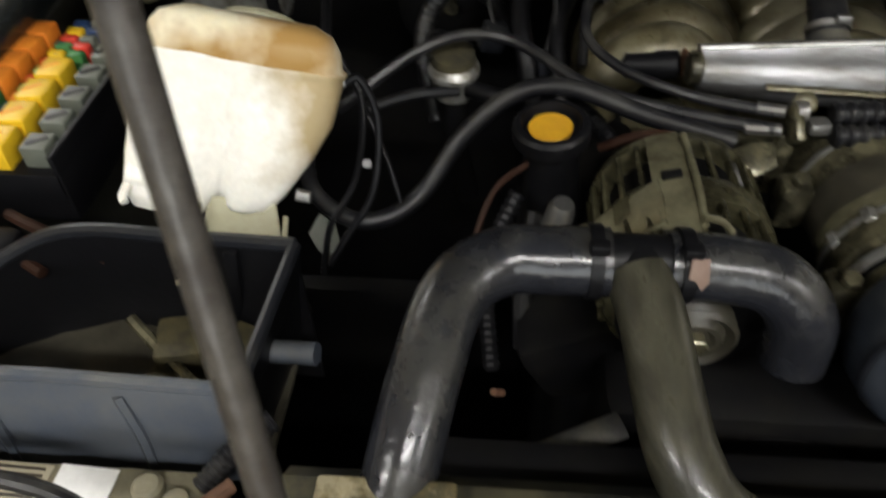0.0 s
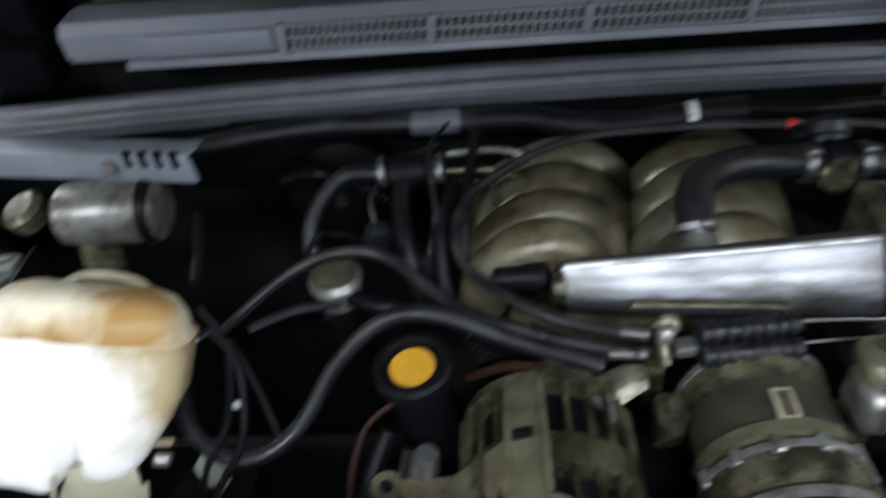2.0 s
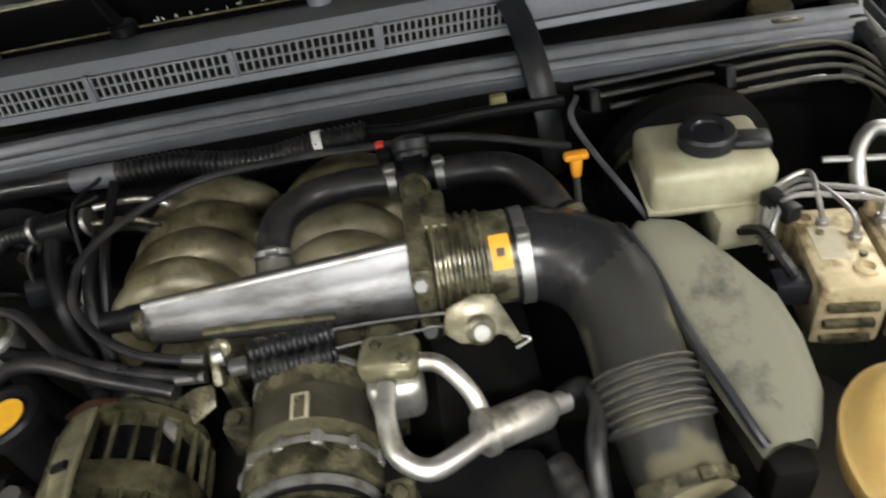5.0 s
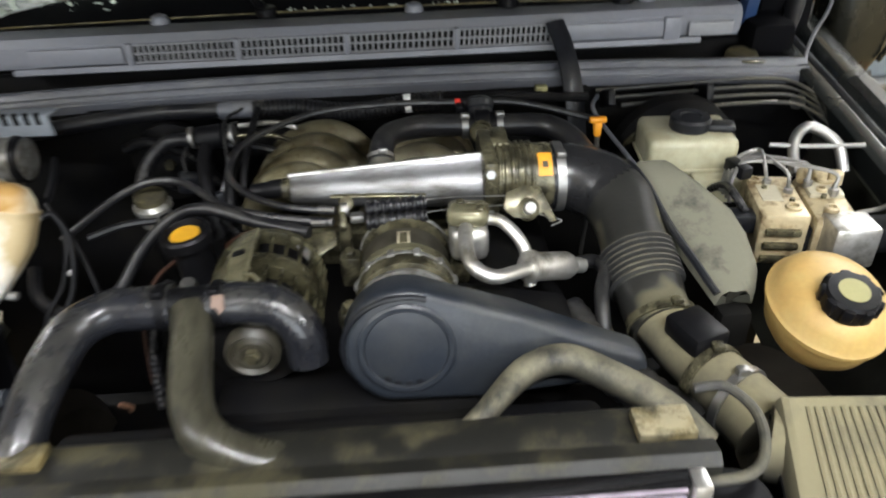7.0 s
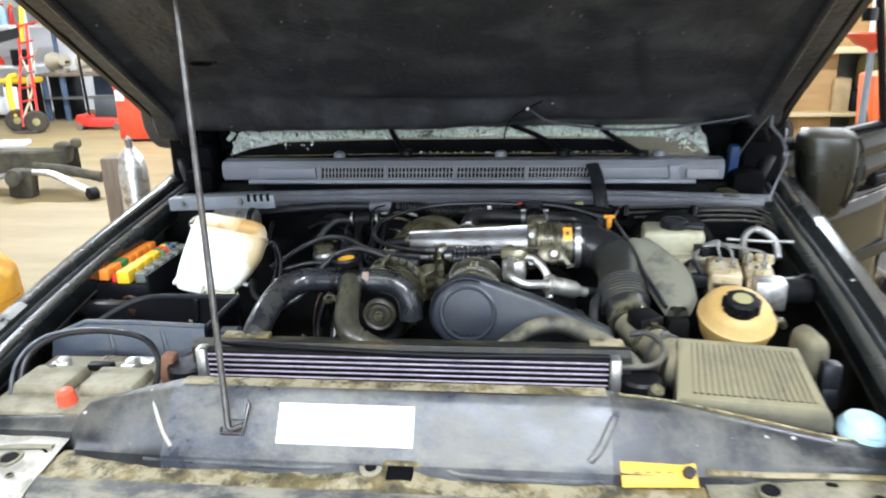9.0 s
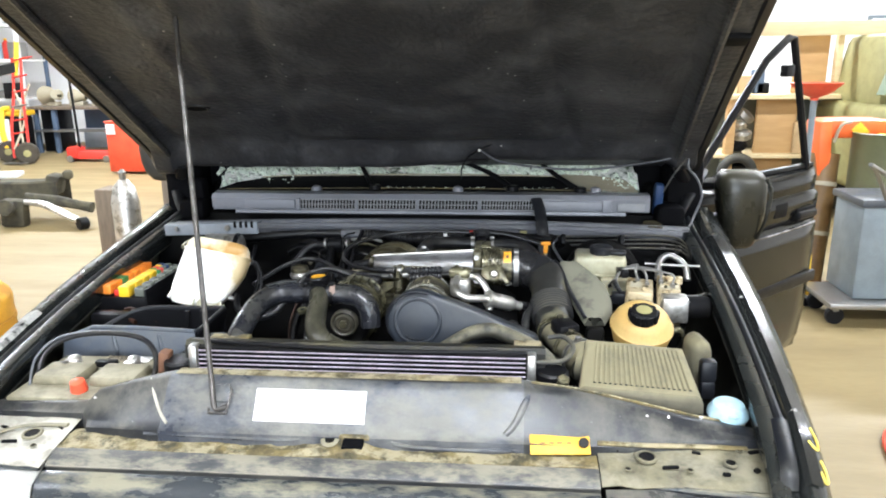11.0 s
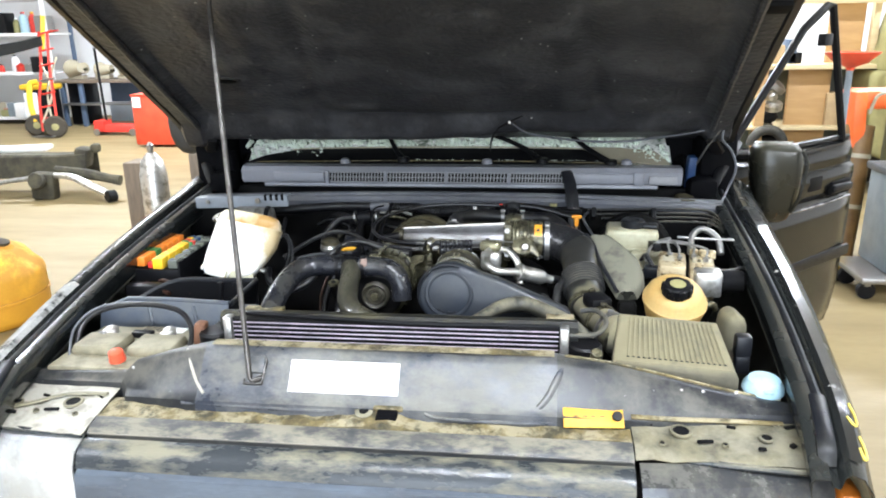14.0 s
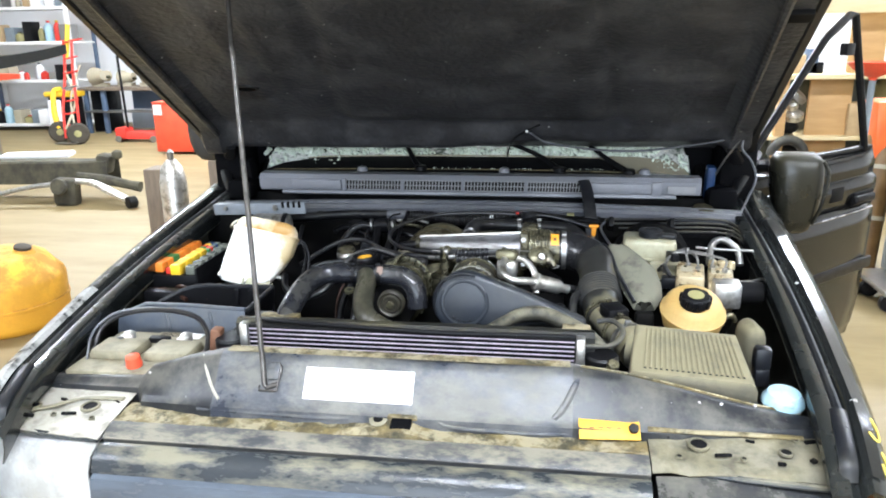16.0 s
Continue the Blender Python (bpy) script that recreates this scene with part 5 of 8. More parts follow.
part("loom_sleeve", tube([(0.16, 0.935, 1.20), (0.22, 0.90, 1.215), (0.30, 0.93, 1.20), (0.42, 0.96, 1.18)], 0.009, 10), "clean_black", loom)
part("red_tape", tube([(0.175, 0.86, 1.2235), (0.184, 0.859, 1.224)], 0.0066, 10), "red", loom)

# accelerator and kick-down cables sweeping from the left
cab = thing("throttle_cables", (-0.1, 0.65, 1.1), "thin black control cables curving to a clamp", "cable")
part("cable", tube([(-0.02, 0.612, 1.175), (-0.09, 0.64, 1.172), (-0.15, 0.69, 1.17), (-0.18, 0.74, 1.18), (-0.16, 0.80, 1.20), (-0.06, 0.86, 1.217), (0.06, 0.865, 1.225), (0.18, 0.86, 1.224), (0.28, 0.85, 1.222), (0.40, 0.83, 1.195)], 0.0052, 10), "rubber", cab)
part("cable", tube([(-0.02, 0.60, 1.165), (-0.10, 0.63, 1.16), (-0.18, 0.67, 1.16), (-0.25, 0.74, 1.165), (-0.31, 0.755, 1.162), (-0.37, 0.74, 1.14), (-0.44, 0.70, 1.10)], 0.0062, 10), "rubber", cab)
part("cable", tube([(-0.05, 0.60, 1.15), (-0.126, 0.629, 1.155), (-0.20, 0.657, 1.165), (-0.252, 0.664, 1.15), (-0.301, 0.648, 1.11), (-0.34, 0.617, 1.06), (-0.376, 0.591, 1.045), (-0.415, 0.588, 1.045), (-0.455, 0.612, 1.06), (-0.468, 0.65, 1.085)], 0.009, 12), "rubber", cab, "thicker grey hose")
part("ferrule", tube([(-0.035, 0.617, 1.176), (-0.012, 0.611, 1.177)], 0.006, 10), "cast", cab)
part("ferrule", tube([(-0.045, 0.604, 1.163), (-0.015, 0.60, 1.165)], 0.006, 10), "cast", cab)
part("cable_clamp", box((-0.002, 0.604, 1.168), (0.010, 0.036, 0.022), 0.004, (38, 0, 5)), "cast_dirty", cab, "oily cable clamp")
part("clamp_band", lathe([(0.009, -0.005), (0.0105, -0.005), (0.0105, 0.005), (0.009, 0.005)], (0.0, 0.612, 1.177), (1, 0.2, 0), 16), "steel", cab)
part("ferrule_nut", box((0.018, 0.603, 1.168), (0.02, 0.016, 0.013), 0.004, (0, 0, 6)), "steel", cab)
part("cable_bracket", slab([(-0.04, -0.008), (-0.03, 0.012), (0.0, 0.016), (0.02, 0.012), (0.016, -0.010), (-0.012, -0.018)], 0.004, pose(-0.03, 0.592, 1.136, 32, -12, 8), 0.001), "cast_dirty", cab, "scuffed alloy cable bracket")
part("clamp_washer", lathe([(0.003, 0), (0.010, 0.0), (0.0105, 0.002), (0.007, 0.004), (0.003, 0.004)], (0.004, 0.615, 1.184), (0, -0.75, 0.66), 18), "cast_dirty", cab)
for y, z in ((0.612, 1.175), (0.596, 1.163)):
    part("bellows", tube([(0.03, y, z), (0.115, y + 0.004, z + 0.004)], 0.0092, 12, ribs=8, depth=0.24), "rubber", cab)
part("bracket_stem", box((-0.002, 0.612, 1.12), (0.018, 0.014, 0.07), 0.005, (0, 0, 0)), "cast_dirty", cab)

# alternator
alt = thing("alternator", (-0.10, 0.5, 1.0), "dirty cast alternator with slotted end frame and pulley", "alternator")
AX, AZ = -0.104, 1.085
AXZ = 1.10
part("rotor", lathe([(0.02, 0.0), (0.054, 0.004), (0.058, 0.02), (0.058, 0.13), (0.05, 0.142), (0.02, 0.145)], (AX, 0.44, AXZ), (0, 1, 0), 32), "pit", alt)
for y0, prof in ((0.436, [(0.030, 0.0), (0.060, 0.0), (0.070, 0.006), (0.073, 0.014), (0.068, 0.016), (0.058, 0.010), (0.03, 0.008)]),
                 (0.487, [(0.068, 0.0), (0.076, 0.001), (0.077, 0.004), (0.077, 0.027), (0.076, 0.030), (0.068, 0.031)]),
                 (0.570, [(0.062, -0.004), (0.074, 0.0), (0.072, 0.012), (0.060, 0.024), (0.030, 0.030), (0.01, 0.030)])):
    part("end_frame", lathe(prof, (AX, y0, AXZ), (0, 1, 0), 40), "alt_cage", alt, "oily alloy end frame")
for k in range(24):
    a = radians(15 * k + 4)
    if math.sin(a) > -0.45:
        for ya, yb, r in ((0.443, 0.490, 0.0735), (0.515, 0.570, 0.0735)):
            part("cage_bar", box((AX + r * math.cos(a), (ya + yb) / 2, AXZ + r * math.sin(a)), (0.006, yb - ya, 0.0044), 0.0012, (0, -math.degrees(a), 0)), "alt_cage", alt)
# strap over the top, with its square window, and the arm reaching to the lug
part("strap", sheet([[(AX + r * math.cos(a), y, AXZ + r * math.sin(a)) for a in (radians(v) for v in (117, 112, 107, 102, 96))] for y, r in ((0.452, 0.074), (0.462, 0.079), (0.50, 0.082), (0.545, 0.081), (0.578, 0.075))], 0.005), "alternator", alt, "cast strap over the alternator")
part("strap_rib", tube([(AX - 0.006, 0.455, AXZ + 0.079), (AX - 0.006, 0.50, AXZ + 0.085), (AX - 0.006, 0.565, AXZ + 0.081)], 0.0032, 8), "alternator", alt)
part("strap_lip", tube([(AX - 0.008, 0.456, AXZ + 0.086), (AX + 0.004, 0.452, AXZ + 0.086), (AX + 0.012, 0.447, AXZ + 0.080)], 0.003, 8), "alternator", alt)
part("arm_slot", box((AX - 0.023, 0.512, AXZ + 0.0805), (0.016, 0.009, 0.004), 0.001, (0, -16, 0)), "pit", alt)
rows = [[(-0.244, 0.532, 1.090), (-0.238, 0.523, 1.092), (-0.230, 0.512, 1.090)], [(-0.212, 0.524, 1.100), (-0.208, 0.510, 1.102), (-0.205, 0.494, 1.098)], [(-0.184, 0.513, 1.122), (-0.184, 0.495, 1.122), (-0.184, 0.474, 1.114)],
        [(-0.162, 0.511, 1.150), (-0.162, 0.49, 1.150), (-0.160, 0.466, 1.143)], [(-0.138, 0.511, 1.176), (-0.138, 0.49, 1.178), (-0.136, 0.464, 1.171)]]
part("mount_arm", sheet(rows, 0.008), "alternator", alt, "broad cast arm to the mounting lug")
part("arm_edge", tube([(-0.230, 0.512, 1.091), (-0.205, 0.494, 1.100), (-0.184, 0.474, 1.116), (-0.160, 0.466, 1.145), (-0.136, 0.464, 1.173)], 0.003, 8), "alternator", alt)
part("front_boss", lathe([(0.004, 0), (0.009, 0), (0.009, 0.012), (0.006, 0.014)], (AX - 0.022, 0.452, AXZ + 0.070), (0, -1, 0.1), 18), "alternator", alt)
part("boss_hole", disc((AX - 0.022, 0.4385, AXZ + 0.0715), 0.0045, 0.002, (0, -1, 0.1), 14), "pit", alt)
part("mount_lug", lathe([(0.006, 0), (0.014, 0), (0.014, 0.007), (0.006, 0.007)], (-0.244, 0.523, 1.087), (0, -0.2, 1)), "alternator", alt)
part("lug_hole", disc((-0.244, 0.5222, 1.0935), 0.006, 0.0015, (0, -0.2, 1), 12), "pit", alt)
part("stud", lathe([(0.012, 0), (0.0135, 0.004), (0.0125, 0.03), (0.0095, 0.038)], (-0.212, 0.535, 1.090), (0.15, -0.1, 1), 14), "steel", alt)
part("pulley", lathe([(0.012, -0.026), (0.016, -0.03), (0.020, -0.03), (0.024, -0.024), (0.030, -0.03), (0.034, -0.026), (0.030, -0.022), (0.034, -0.018), (0.030, -0.014), (0.034, -0.01), (0.030, -0.006), (0.033, 0.0), (0.012, 0.004)], (AX - 0.004, 0.435, AZ + 0.015), (0, 1, 0), 30), "grime", alt)
part("fan_ring", lathe([(0.036, 0.0), (0.058, 0.0), (0.060, 0.006), (0.036, 0.008)], (AX - 0.002, 0.428, AZ + 0.01), (0, 1, 0), 30), "pit", alt)
part("pulley_nut", disc((AX - 0.004, 0.398, AZ + 0.015), 0.010, 0.012, (0, 1, 0), 6), "cast_dirty", alt)
part("terminal", box((AX + 0.02, 0.60, AZ + 0.05), (0.05, 0.03, 0.03), 0.008), "cast_dirty", alt)
part("copper_lead", tube([(-0.17, 0.61, 1.13), (-0.13, 0.60, 1.155), (-0.09, 0.59, 1.155), (-0.06, 0.575, 1.145)], 0.0045, 8), "copper", alt)
part("foil_sleeve", tube([(-0.10, 0.592, 1.158), (-0.07, 0.58, 1.155), (-0.045, 0.555, 1.135)], 0.007, 8, squash=0.6), "cast", alt)

# oil filler
oil = thing("oil_filler", (-0.215, 0.6, 1.0), "black oil filler neck with a yellow-centred cap", "oil cap")
part("neck", lathe([(0.032, 0), (0.028, 0.05), (0.026, 0.105)], (-0.205, 0.608, 1.03), (-0.08, -0.06, 1)), "clean_black", oil)
cap = part("cap", lathe([(0.03, 0), (0.036, 0.003), (0.036, 0.016), (0.033, 0.02), (0.028, 0.0205), (0.025, 0.0105), (0.02, 0.0103)], (-0.214, 0.600, 1.133), (-0.08, -0.06, 1), 32), "clean_black", oil)
oil.location += V(-0.003, 0.0, 0.013)
part("cap_disc", disc((-0.2186, 0.5994, 1.1575), 0.0205, 0.003, (-0.08, -0.06, 1), 24), "cap_yellow", cap, "yellow disc in the cap")

# coolant pipes at the front
cool = thing("coolant_pipe", (-0.17, 0.36, 1.0), "grey-black glossy coolant pipes meeting at a clamped junction", "coolant hose")
part("pipe", tube([(-0.335, 0.22, 1.05), (-0.325, 0.26, 1.098), (-0.312, 0.32, 1.135), (-0.295, 0.38, 1.156), (-0.262, 0.408, 1.163), (-0.225, 0.41, 1.164), (-0.185, 0.41, 1.165)], 0.0255, 22), "hose_metal", cool)
part("pipe", tube([(-0.145, 0.41, 1.165), (-0.10, 0.41, 1.163), (-0.065, 0.405, 1.156), (-0.042, 0.395, 1.13), (-0.038, 0.388, 1.09)], 0.025, 22), "hose_metal", cool)
part("pipe", tube([(-0.165, 0.40, 1.163), (-0.158, 0.37, 1.156), (-0.152, 0.32, 1.142), (-0.144, 0.28, 1.126), (-0.125, 0.252, 1.11), (-0.085, 0.24, 1.092), (-0.04, 0.236, 1.082)], 0.0235, 22), "hose_grey", cool)
part("junction", tube([(-0.20, 0.411, 1.165), (-0.125, 0.411, 1.165)], 0.021, 18), "clean_black", cool)
part("junction_leg", tube([(-0.164, 0.412, 1.165), (-0.163, 0.385, 1.16)], 0.022, 18), "clean_black", cool)
part("hose_clamp", clamp_ring((-0.196, 0.41, 1.165), (1, 0, 0), 0.0262, 0.009), "clean_black", cool)
part("hose_clamp", clamp_ring((-0.133, 0.41, 1.165), (1, 0, 0), 0.0262, 0.009), "clean_black", cool)
part("tape_wrap", slab([(-0.007, 0.010), (0.006, 0.011), (0.007, -0.006), (0.002, -0.012), (-0.003, -0.005), (-0.008, -0.004)], 0.0012, pose(-0.128, 0.387, 1.181, 58, 6, 8), 0.0004), "tape_tan", cool, "scrap of peeling pinkish tape")

cool.location += V(0, 0.006, 0.010)

# compressor and its belt cover
com = thing("air_conditioning_compressor", (0.08, 0.5, 1.0), "dirty cylindrical compressor with a small plate on top", "compressor")
part("barrel", lathe([(0.03, 0), (0.056, 0.004), (0.062, 0.01), (0.062, 0.04), (0.058, 0.043), (0.058, 0.06), (0.066, 0.064), (0.066, 0.085), (0.060, 0.09), (0.060, 0.16), (0.063, 0.165), (0.063, 0.19), (0.05, 0.2), (0.02, 0.2)], (0.075, 0.40, 1.103), (0, 1, 0), 36), "cast_dirty", com)
part("dark_band", lathe([(0.060, 0), (0.0612, 0.001), (0.0612, 0.062), (0.060, 0.063)], (0.075, 0.493, 1.103), (0, 1, 0), 36), "grime", com)
part("dark_band", lathe([(0.058, 0), (0.0595, 0.001), (0.0595, 0.014), (0.058, 0.015)], (0.075, 0.4435, 1.103), (0, 1, 0), 36), "pit", com)
# ridges in a brighter metal, to draw the highlights round the barrel
for y, r in ((0.452, 0.0645), (0.489, 0.0665), (0.583, 0.0645)):
    part("ring_rib", lathe([(0.060, -0.004), (r, -0.0025), (r, 0.003), (0.060, 0.005)], (0.075, y, 1.103), (0, 1, 0), 40), "zinc_dull", com, "raised rim, its highlight painted as brighter metal")
part("mount_flange", lathe([(0.060, -0.008), (0.0655, -0.006), (0.0655, 0.006), (0.060, 0.008)], (0.075, 0.505, 1.103), (0, 1, 0), 40), "alternator", com)
for k in range(6):
    a = radians(30 * k + 15)
    part("flange_bolt", disc((0.075 + 0.064 * math.cos(a), 0.496, 1.103 + 0.064 * math.sin(a)), 0.006, 0.014, (0, -1, 0), 6), "zinc_dull", com)
part("type_plate", box((0.075, 0.525, 1.1655), (0.017, 0.032, 0.004), 0.001), "beige", com)
part("plate_face", box((0.075, 0.525, 1.168), (0.010, 0.024, 0.001), 0), "cast_dirty", com)
for x, y in ((0.0, 0.56), (0.15, 0.55), (0.005, 0.44), (0.155, 0.45)):
    part("ear", box((x, y, 1.10), (0.03, 0.03, 0.05), 0.008), "cast_dirty", com)
    part("ear_bolt", disc((x, y - 0.004, 1.125), 0.008, 0.010, (0, -0.3, 1), 6), "cast_dirty", com)
com.location += V(0.006, 0.014, 0.004)
cov = thing("belt_cover", (0.12, 0.36, 1.0), "black plastic belt cover with a round boss, tapering to one side", "engine cover")
out = []
for k in range(17):
    a = radians(60 + 190 * k / 16)
    out.append((0.076 * math.cos(a), 0.076 * math.sin(a)))
out += [(0.10, -0.075), (0.20, -0.066), (0.29, -0.058), (0.285, -0.03), (0.22, -0.004), (0.13, 0.035)]
part("shell", slab(out, 0.055, pose(0.085, 0.395, 1.10, 78, 0, 0), 0.012, seg=3), "cover", cov, "scuffed blue-black shell")
part("boss", lathe([(0.056, -0.002), (0.058, 0.003), (0.0545, 0.005), (0.050, 0.0045), (0.048, 0.002), (0.03, 0.004)], (0.085, 0.342, 1.112), (0, -0.978, 0.208), 40), "cover", cov)
for k in range(4):
    a = radians(236 + 17 * k)
    part("cast_mark", box((0.085 + 0.043 * math.cos(a), 0.3372 + 0.0085 * math.sin(a), 1.112 + 0.042 * math.sin(a)), (0.008, 0.0014, 0.005), 0.0004, (-12, -math.degrees(a) - 90, 0)), "black_plastic", cov)
part("web", box((0.22, 0.43, 1.07), (0.16, 0.10, 0.05), 0.015, (0, 12, 0)), "pit", cov)
part("shell_lip", tube([(0.085 + 0.074 * math.cos(a), 0.345, 1.11 + 0.074 * math.sin(a)) for a in (radians(v) for v in range(70, 215, 12))], 0.0035, 8), "black_plastic", cov)
cov.location += V(-0.006, 0.032, 0.012)
part("slip_hose", tube([(0.115, 0.25, 1.09), (0.16, 0.285, 1.104), (0.21, 0.335, 1.112), (0.26, 0.352, 1.112), (0.31, 0.325, 1.104), (0.36, 0.29, 1.09), (0.40, 0.26, 1.06)], [0.010, 0.013, 0.017, 0.0185, 0.0185, 0.018, 0.017], 20), "hose_tan", cool, "upper hose filmed with dust")

# air conditioning pipes
acp = thing("refrigerant_pipe", (0.22, 0.5, 1.05), "bright aluminium refrigerant pipes with a thick muffler", "pipe")
part("union_block", box((0.168, 0.560, 1.190), (0.056, 0.046, 0.028), 0.011, (-8, 0, -8), seg=3), "alternator", acp, "oily alloy clamp block")
part("union_block", box((0.168, 0.555, 1.155), (0.052, 0.05, 0.05), 0.012, seg=3), "alu", acp)
for x, y in ((0.158, 0.566), (0.182, 0.545)):
    part("cap_screw", disc((x, y, 1.198), 0.0055, 0.010, (0, -0.1, 1), 6), "cast_dirty", acp)
part("pipe", tube([(0.163, 0.535, 1.183), (0.16, 0.505, 1.178), (0.166, 0.475, 1.165), (0.19, 0.462, 1.155), (0.22, 0.478, 1.148), (0.245, 0.498, 1.142)], 0.0095, 16), "alu", acp)
part("pipe", tube([(0.19, 0.557, 1.183), (0.213, 0.552, 1.178), (0.235, 0.53, 1.16), (0.243, 0.512, 1.135), (0.244, 0.50, 1.11)], 0.0085, 16), "alu", acp)
part("muffler", lathe([(0.009, -0.004), (0.017, 0.0), (0.019, 0.006), (0.019, 0.068), (0.016, 0.075), (0.011, 0.082), (0.011, 0.1)], (0.24, 0.497, 1.142), (0.78, 0.42, -0.32), 24), "alu", acp)
part("muffler_collar", lathe([(0.012, 0.0), (0.0215, 0.002), (0.0215, 0.010), (0.018, 0.013)], (0.238, 0.496, 1.143), (0.78, 0.42, -0.32), 24), "alu", acp)
part("service_hose", tube([(0.318, 0.542, 1.112), (0.345, 0.56, 1.10), (0.352, 0.53, 1.105), (0.338, 0.49, 1.10), (0.334, 0.45, 1.07), (0.34, 0.42, 1.03)], 0.010, 14), "rubber", acp)
part("union", disc((0.334, 0.455, 1.065), 0.014, 0.03, (0.2, -0.6, -0.6), 6), "cast_dirty", acp)
for pts in (((0.30, 0.50, 1.07), (0.33, 0.43, 1.06), (0.36, 0.36, 1.06), (0.41, 0.30, 1.05)), ((0.26, 0.47, 1.06), (0.31, 0.40, 1.05), (0.35, 0.34, 1.05), (0.39, 0.28, 1.04))):
    part("low_hose", tube(pts, 0.017, 14, ribs=14, depth=0.06), "rubber", acp)

# heater hoses and regulator at the left rear
hh = thing("heater_hose", (-0.3, 0.85, 1.05), "black rubber heater hoses with spring clips", "hose")
part("hose", tube([(-0.34, 0.80, 1.02), (-0.36, 0.85, 1.11), (-0.32, 0.885, 1.165), (-0.26, 0.88, 1.175), (-0.20, 0.875, 1.18)], 0.011, 14, ribs=40, depth=0.05), "rubber", hh)
part("hose", tube([(-0.24, 0.875, 1.178), (-0.245, 0.84, 1.15), (-0.235, 0.79, 1.11), (-0.22, 0.76, 1.05)], 0.0115, 14), "clean_black", hh)
part("hose", tube([(-0.185, 0.87, 1.165), (-0.20, 0.83, 1.14), (-0.20, 0.79, 1.11), (-0.19, 0.75, 1.06)], 0.010, 12), "clean_black", hh)
part("joint", lathe([(0.016, -0.02), (0.02, -0.02), (0.02, 0.02), (0.016, 0.02)], (-0.235, 0.878, 1.178), (1, 0, 0.1)), "clean_black", hh)
for x in (-0.265, -0.198):
    part("spring_clip", lathe([(0.0172, -0.003), (0.0185, -0.003), (0.0185, 0.003), (0.0172, 0.003)], (x, 0.879, 1.178), (1, 0, 0.15)), "steel", hh)
part("steel_pipe", tube([(-0.19, 0.89, 1.19), (-0.13, 0.885, 1.195), (-0.09, 0.87, 1.19)], 0.0042, 10), "zinc_dull", hh)
part("steel_pipe", tube([(-0.19, 0.87, 1.18), (-0.14, 0.86, 1.185), (-0.10, 0.845, 1.18)], 0.0042, 10), "cast_dirty", hh)
part("dark_rod", tube([(-0.155, 0.90, 1.215), (-0.17, 0.83, 1.17), (-0.175, 0.77, 1.12)], 0.006, 8), "clean_black", hh)
reg = thing("fuel_regulator", (-0.32, 0.77, 1.0), "small round alloy regulator with a dull top", "regulator")
part("body", lathe([(0.02, 0), (0.025, 0.004), (0.025, 0.03), (0.03, 0.032), (0.03, 0.038), (0.024, 0.045), (0.01, 0.047)], (-0.318, 0.77, 1.08), (0, -0.1, 1), 24), "zinc_dull", reg)
part("cap", lathe([(0.026, 0), (0.024, 0.010), (0.01, 0.013)], (-0.318, 0.766, 1.126), (0, -0.1, 1), 24), "mud", reg)
part("stem", tube([(-0.318, 0.77, 1.085), (-0.315, 0.775, 1.0), (-0.3, 0.8, 0.9)], 0.016, 12), "pit", reg)
part("side_pipe", tube([(-0.30, 0.75, 1.10), (-0.265, 0.735, 1.10), (-0.24, 0.74, 1.09)], 0.010, 12), "clean_black", reg)
dip = thing("dipstick", (0.396, 0.79, 1.0), "orange T-handled dipstick on a thin tube", "dipstick")
part("handle", box((0.396, 0.787, 1.212), (0.028, 0.012, 0.010), 0.004), "amber", dip)
part("handle_stem", box((0.396, 0.787, 1.196), (0.011, 0.010, 0.026), 0.004, taper=1.3), "amber", dip)
part("tube", tube([(0.396, 0.787, 1.185), (0.398, 0.79, 1.12), (0.39, 0.80, 0.95)], 0.004, 8), "steel", dip)

# wires and hoses round the oil filler and reservoir
wl = thing("wiring_bundle", (-0.35, 0.68, 1.0), "loose black wires and thin hoses beside the oil filler", "wiring")
part("wire", tube([(-0.245, 0.575, 1.10), (-0.265, 0.545, 1.06), (-0.27, 0.51, 1.02), (-0.262, 0.47, 0.96)], 0.008, 8, ribs=22, depth=0.12), "clean_black", wl)
part("wire", tube([(-0.236, 0.59, 1.125), (-0.268, 0.575, 1.10), (-0.285, 0.54, 1.05), (-0.28, 0.50, 0.98)], 0.003, 8), "copper", wl)
part("wire", tube([(-0.225, 0.57, 1.08), (-0.235, 0.53, 1.03), (-0.232, 0.49, 0.97)], 0.010, 8), "rubber", wl)
part("wire", tube([(-0.42, 0.655, 1.19), (-0.40, 0.64, 1.15), (-0.405, 0.60, 1.09), (-0.43, 0.57, 1.05), (-0.44, 0.55, 1.0)], 0.0035, 8), "clean_black", wl)
part("wire", tube([(-0.405, 0.66, 1.14), (-0.38, 0.63, 1.10), (-0.36, 0.60, 1.05)], 0.003, 8), "clean_black", wl)
part("wire", tube([(-0.31, 0.745, 1.10), (-0.36, 0.735, 1.10), (-0.41, 0.72, 1.09)], 0.006, 8), "rubber", wl)
part("wire", tube([(-0.46, 0.80, 1.19), (-0.455, 0.76, 1.17), (-0.45, 0.72, 1.16)], 0.006, 8), "clean_black", wl)
part("wire", tube([(-0.30, 0.90, 1.16), (-0.22, 0.905, 1.15), (-0.15, 0.90, 1.14), (-0.10, 0.87, 1.13)], 0.007, 8), "rubber", wl)
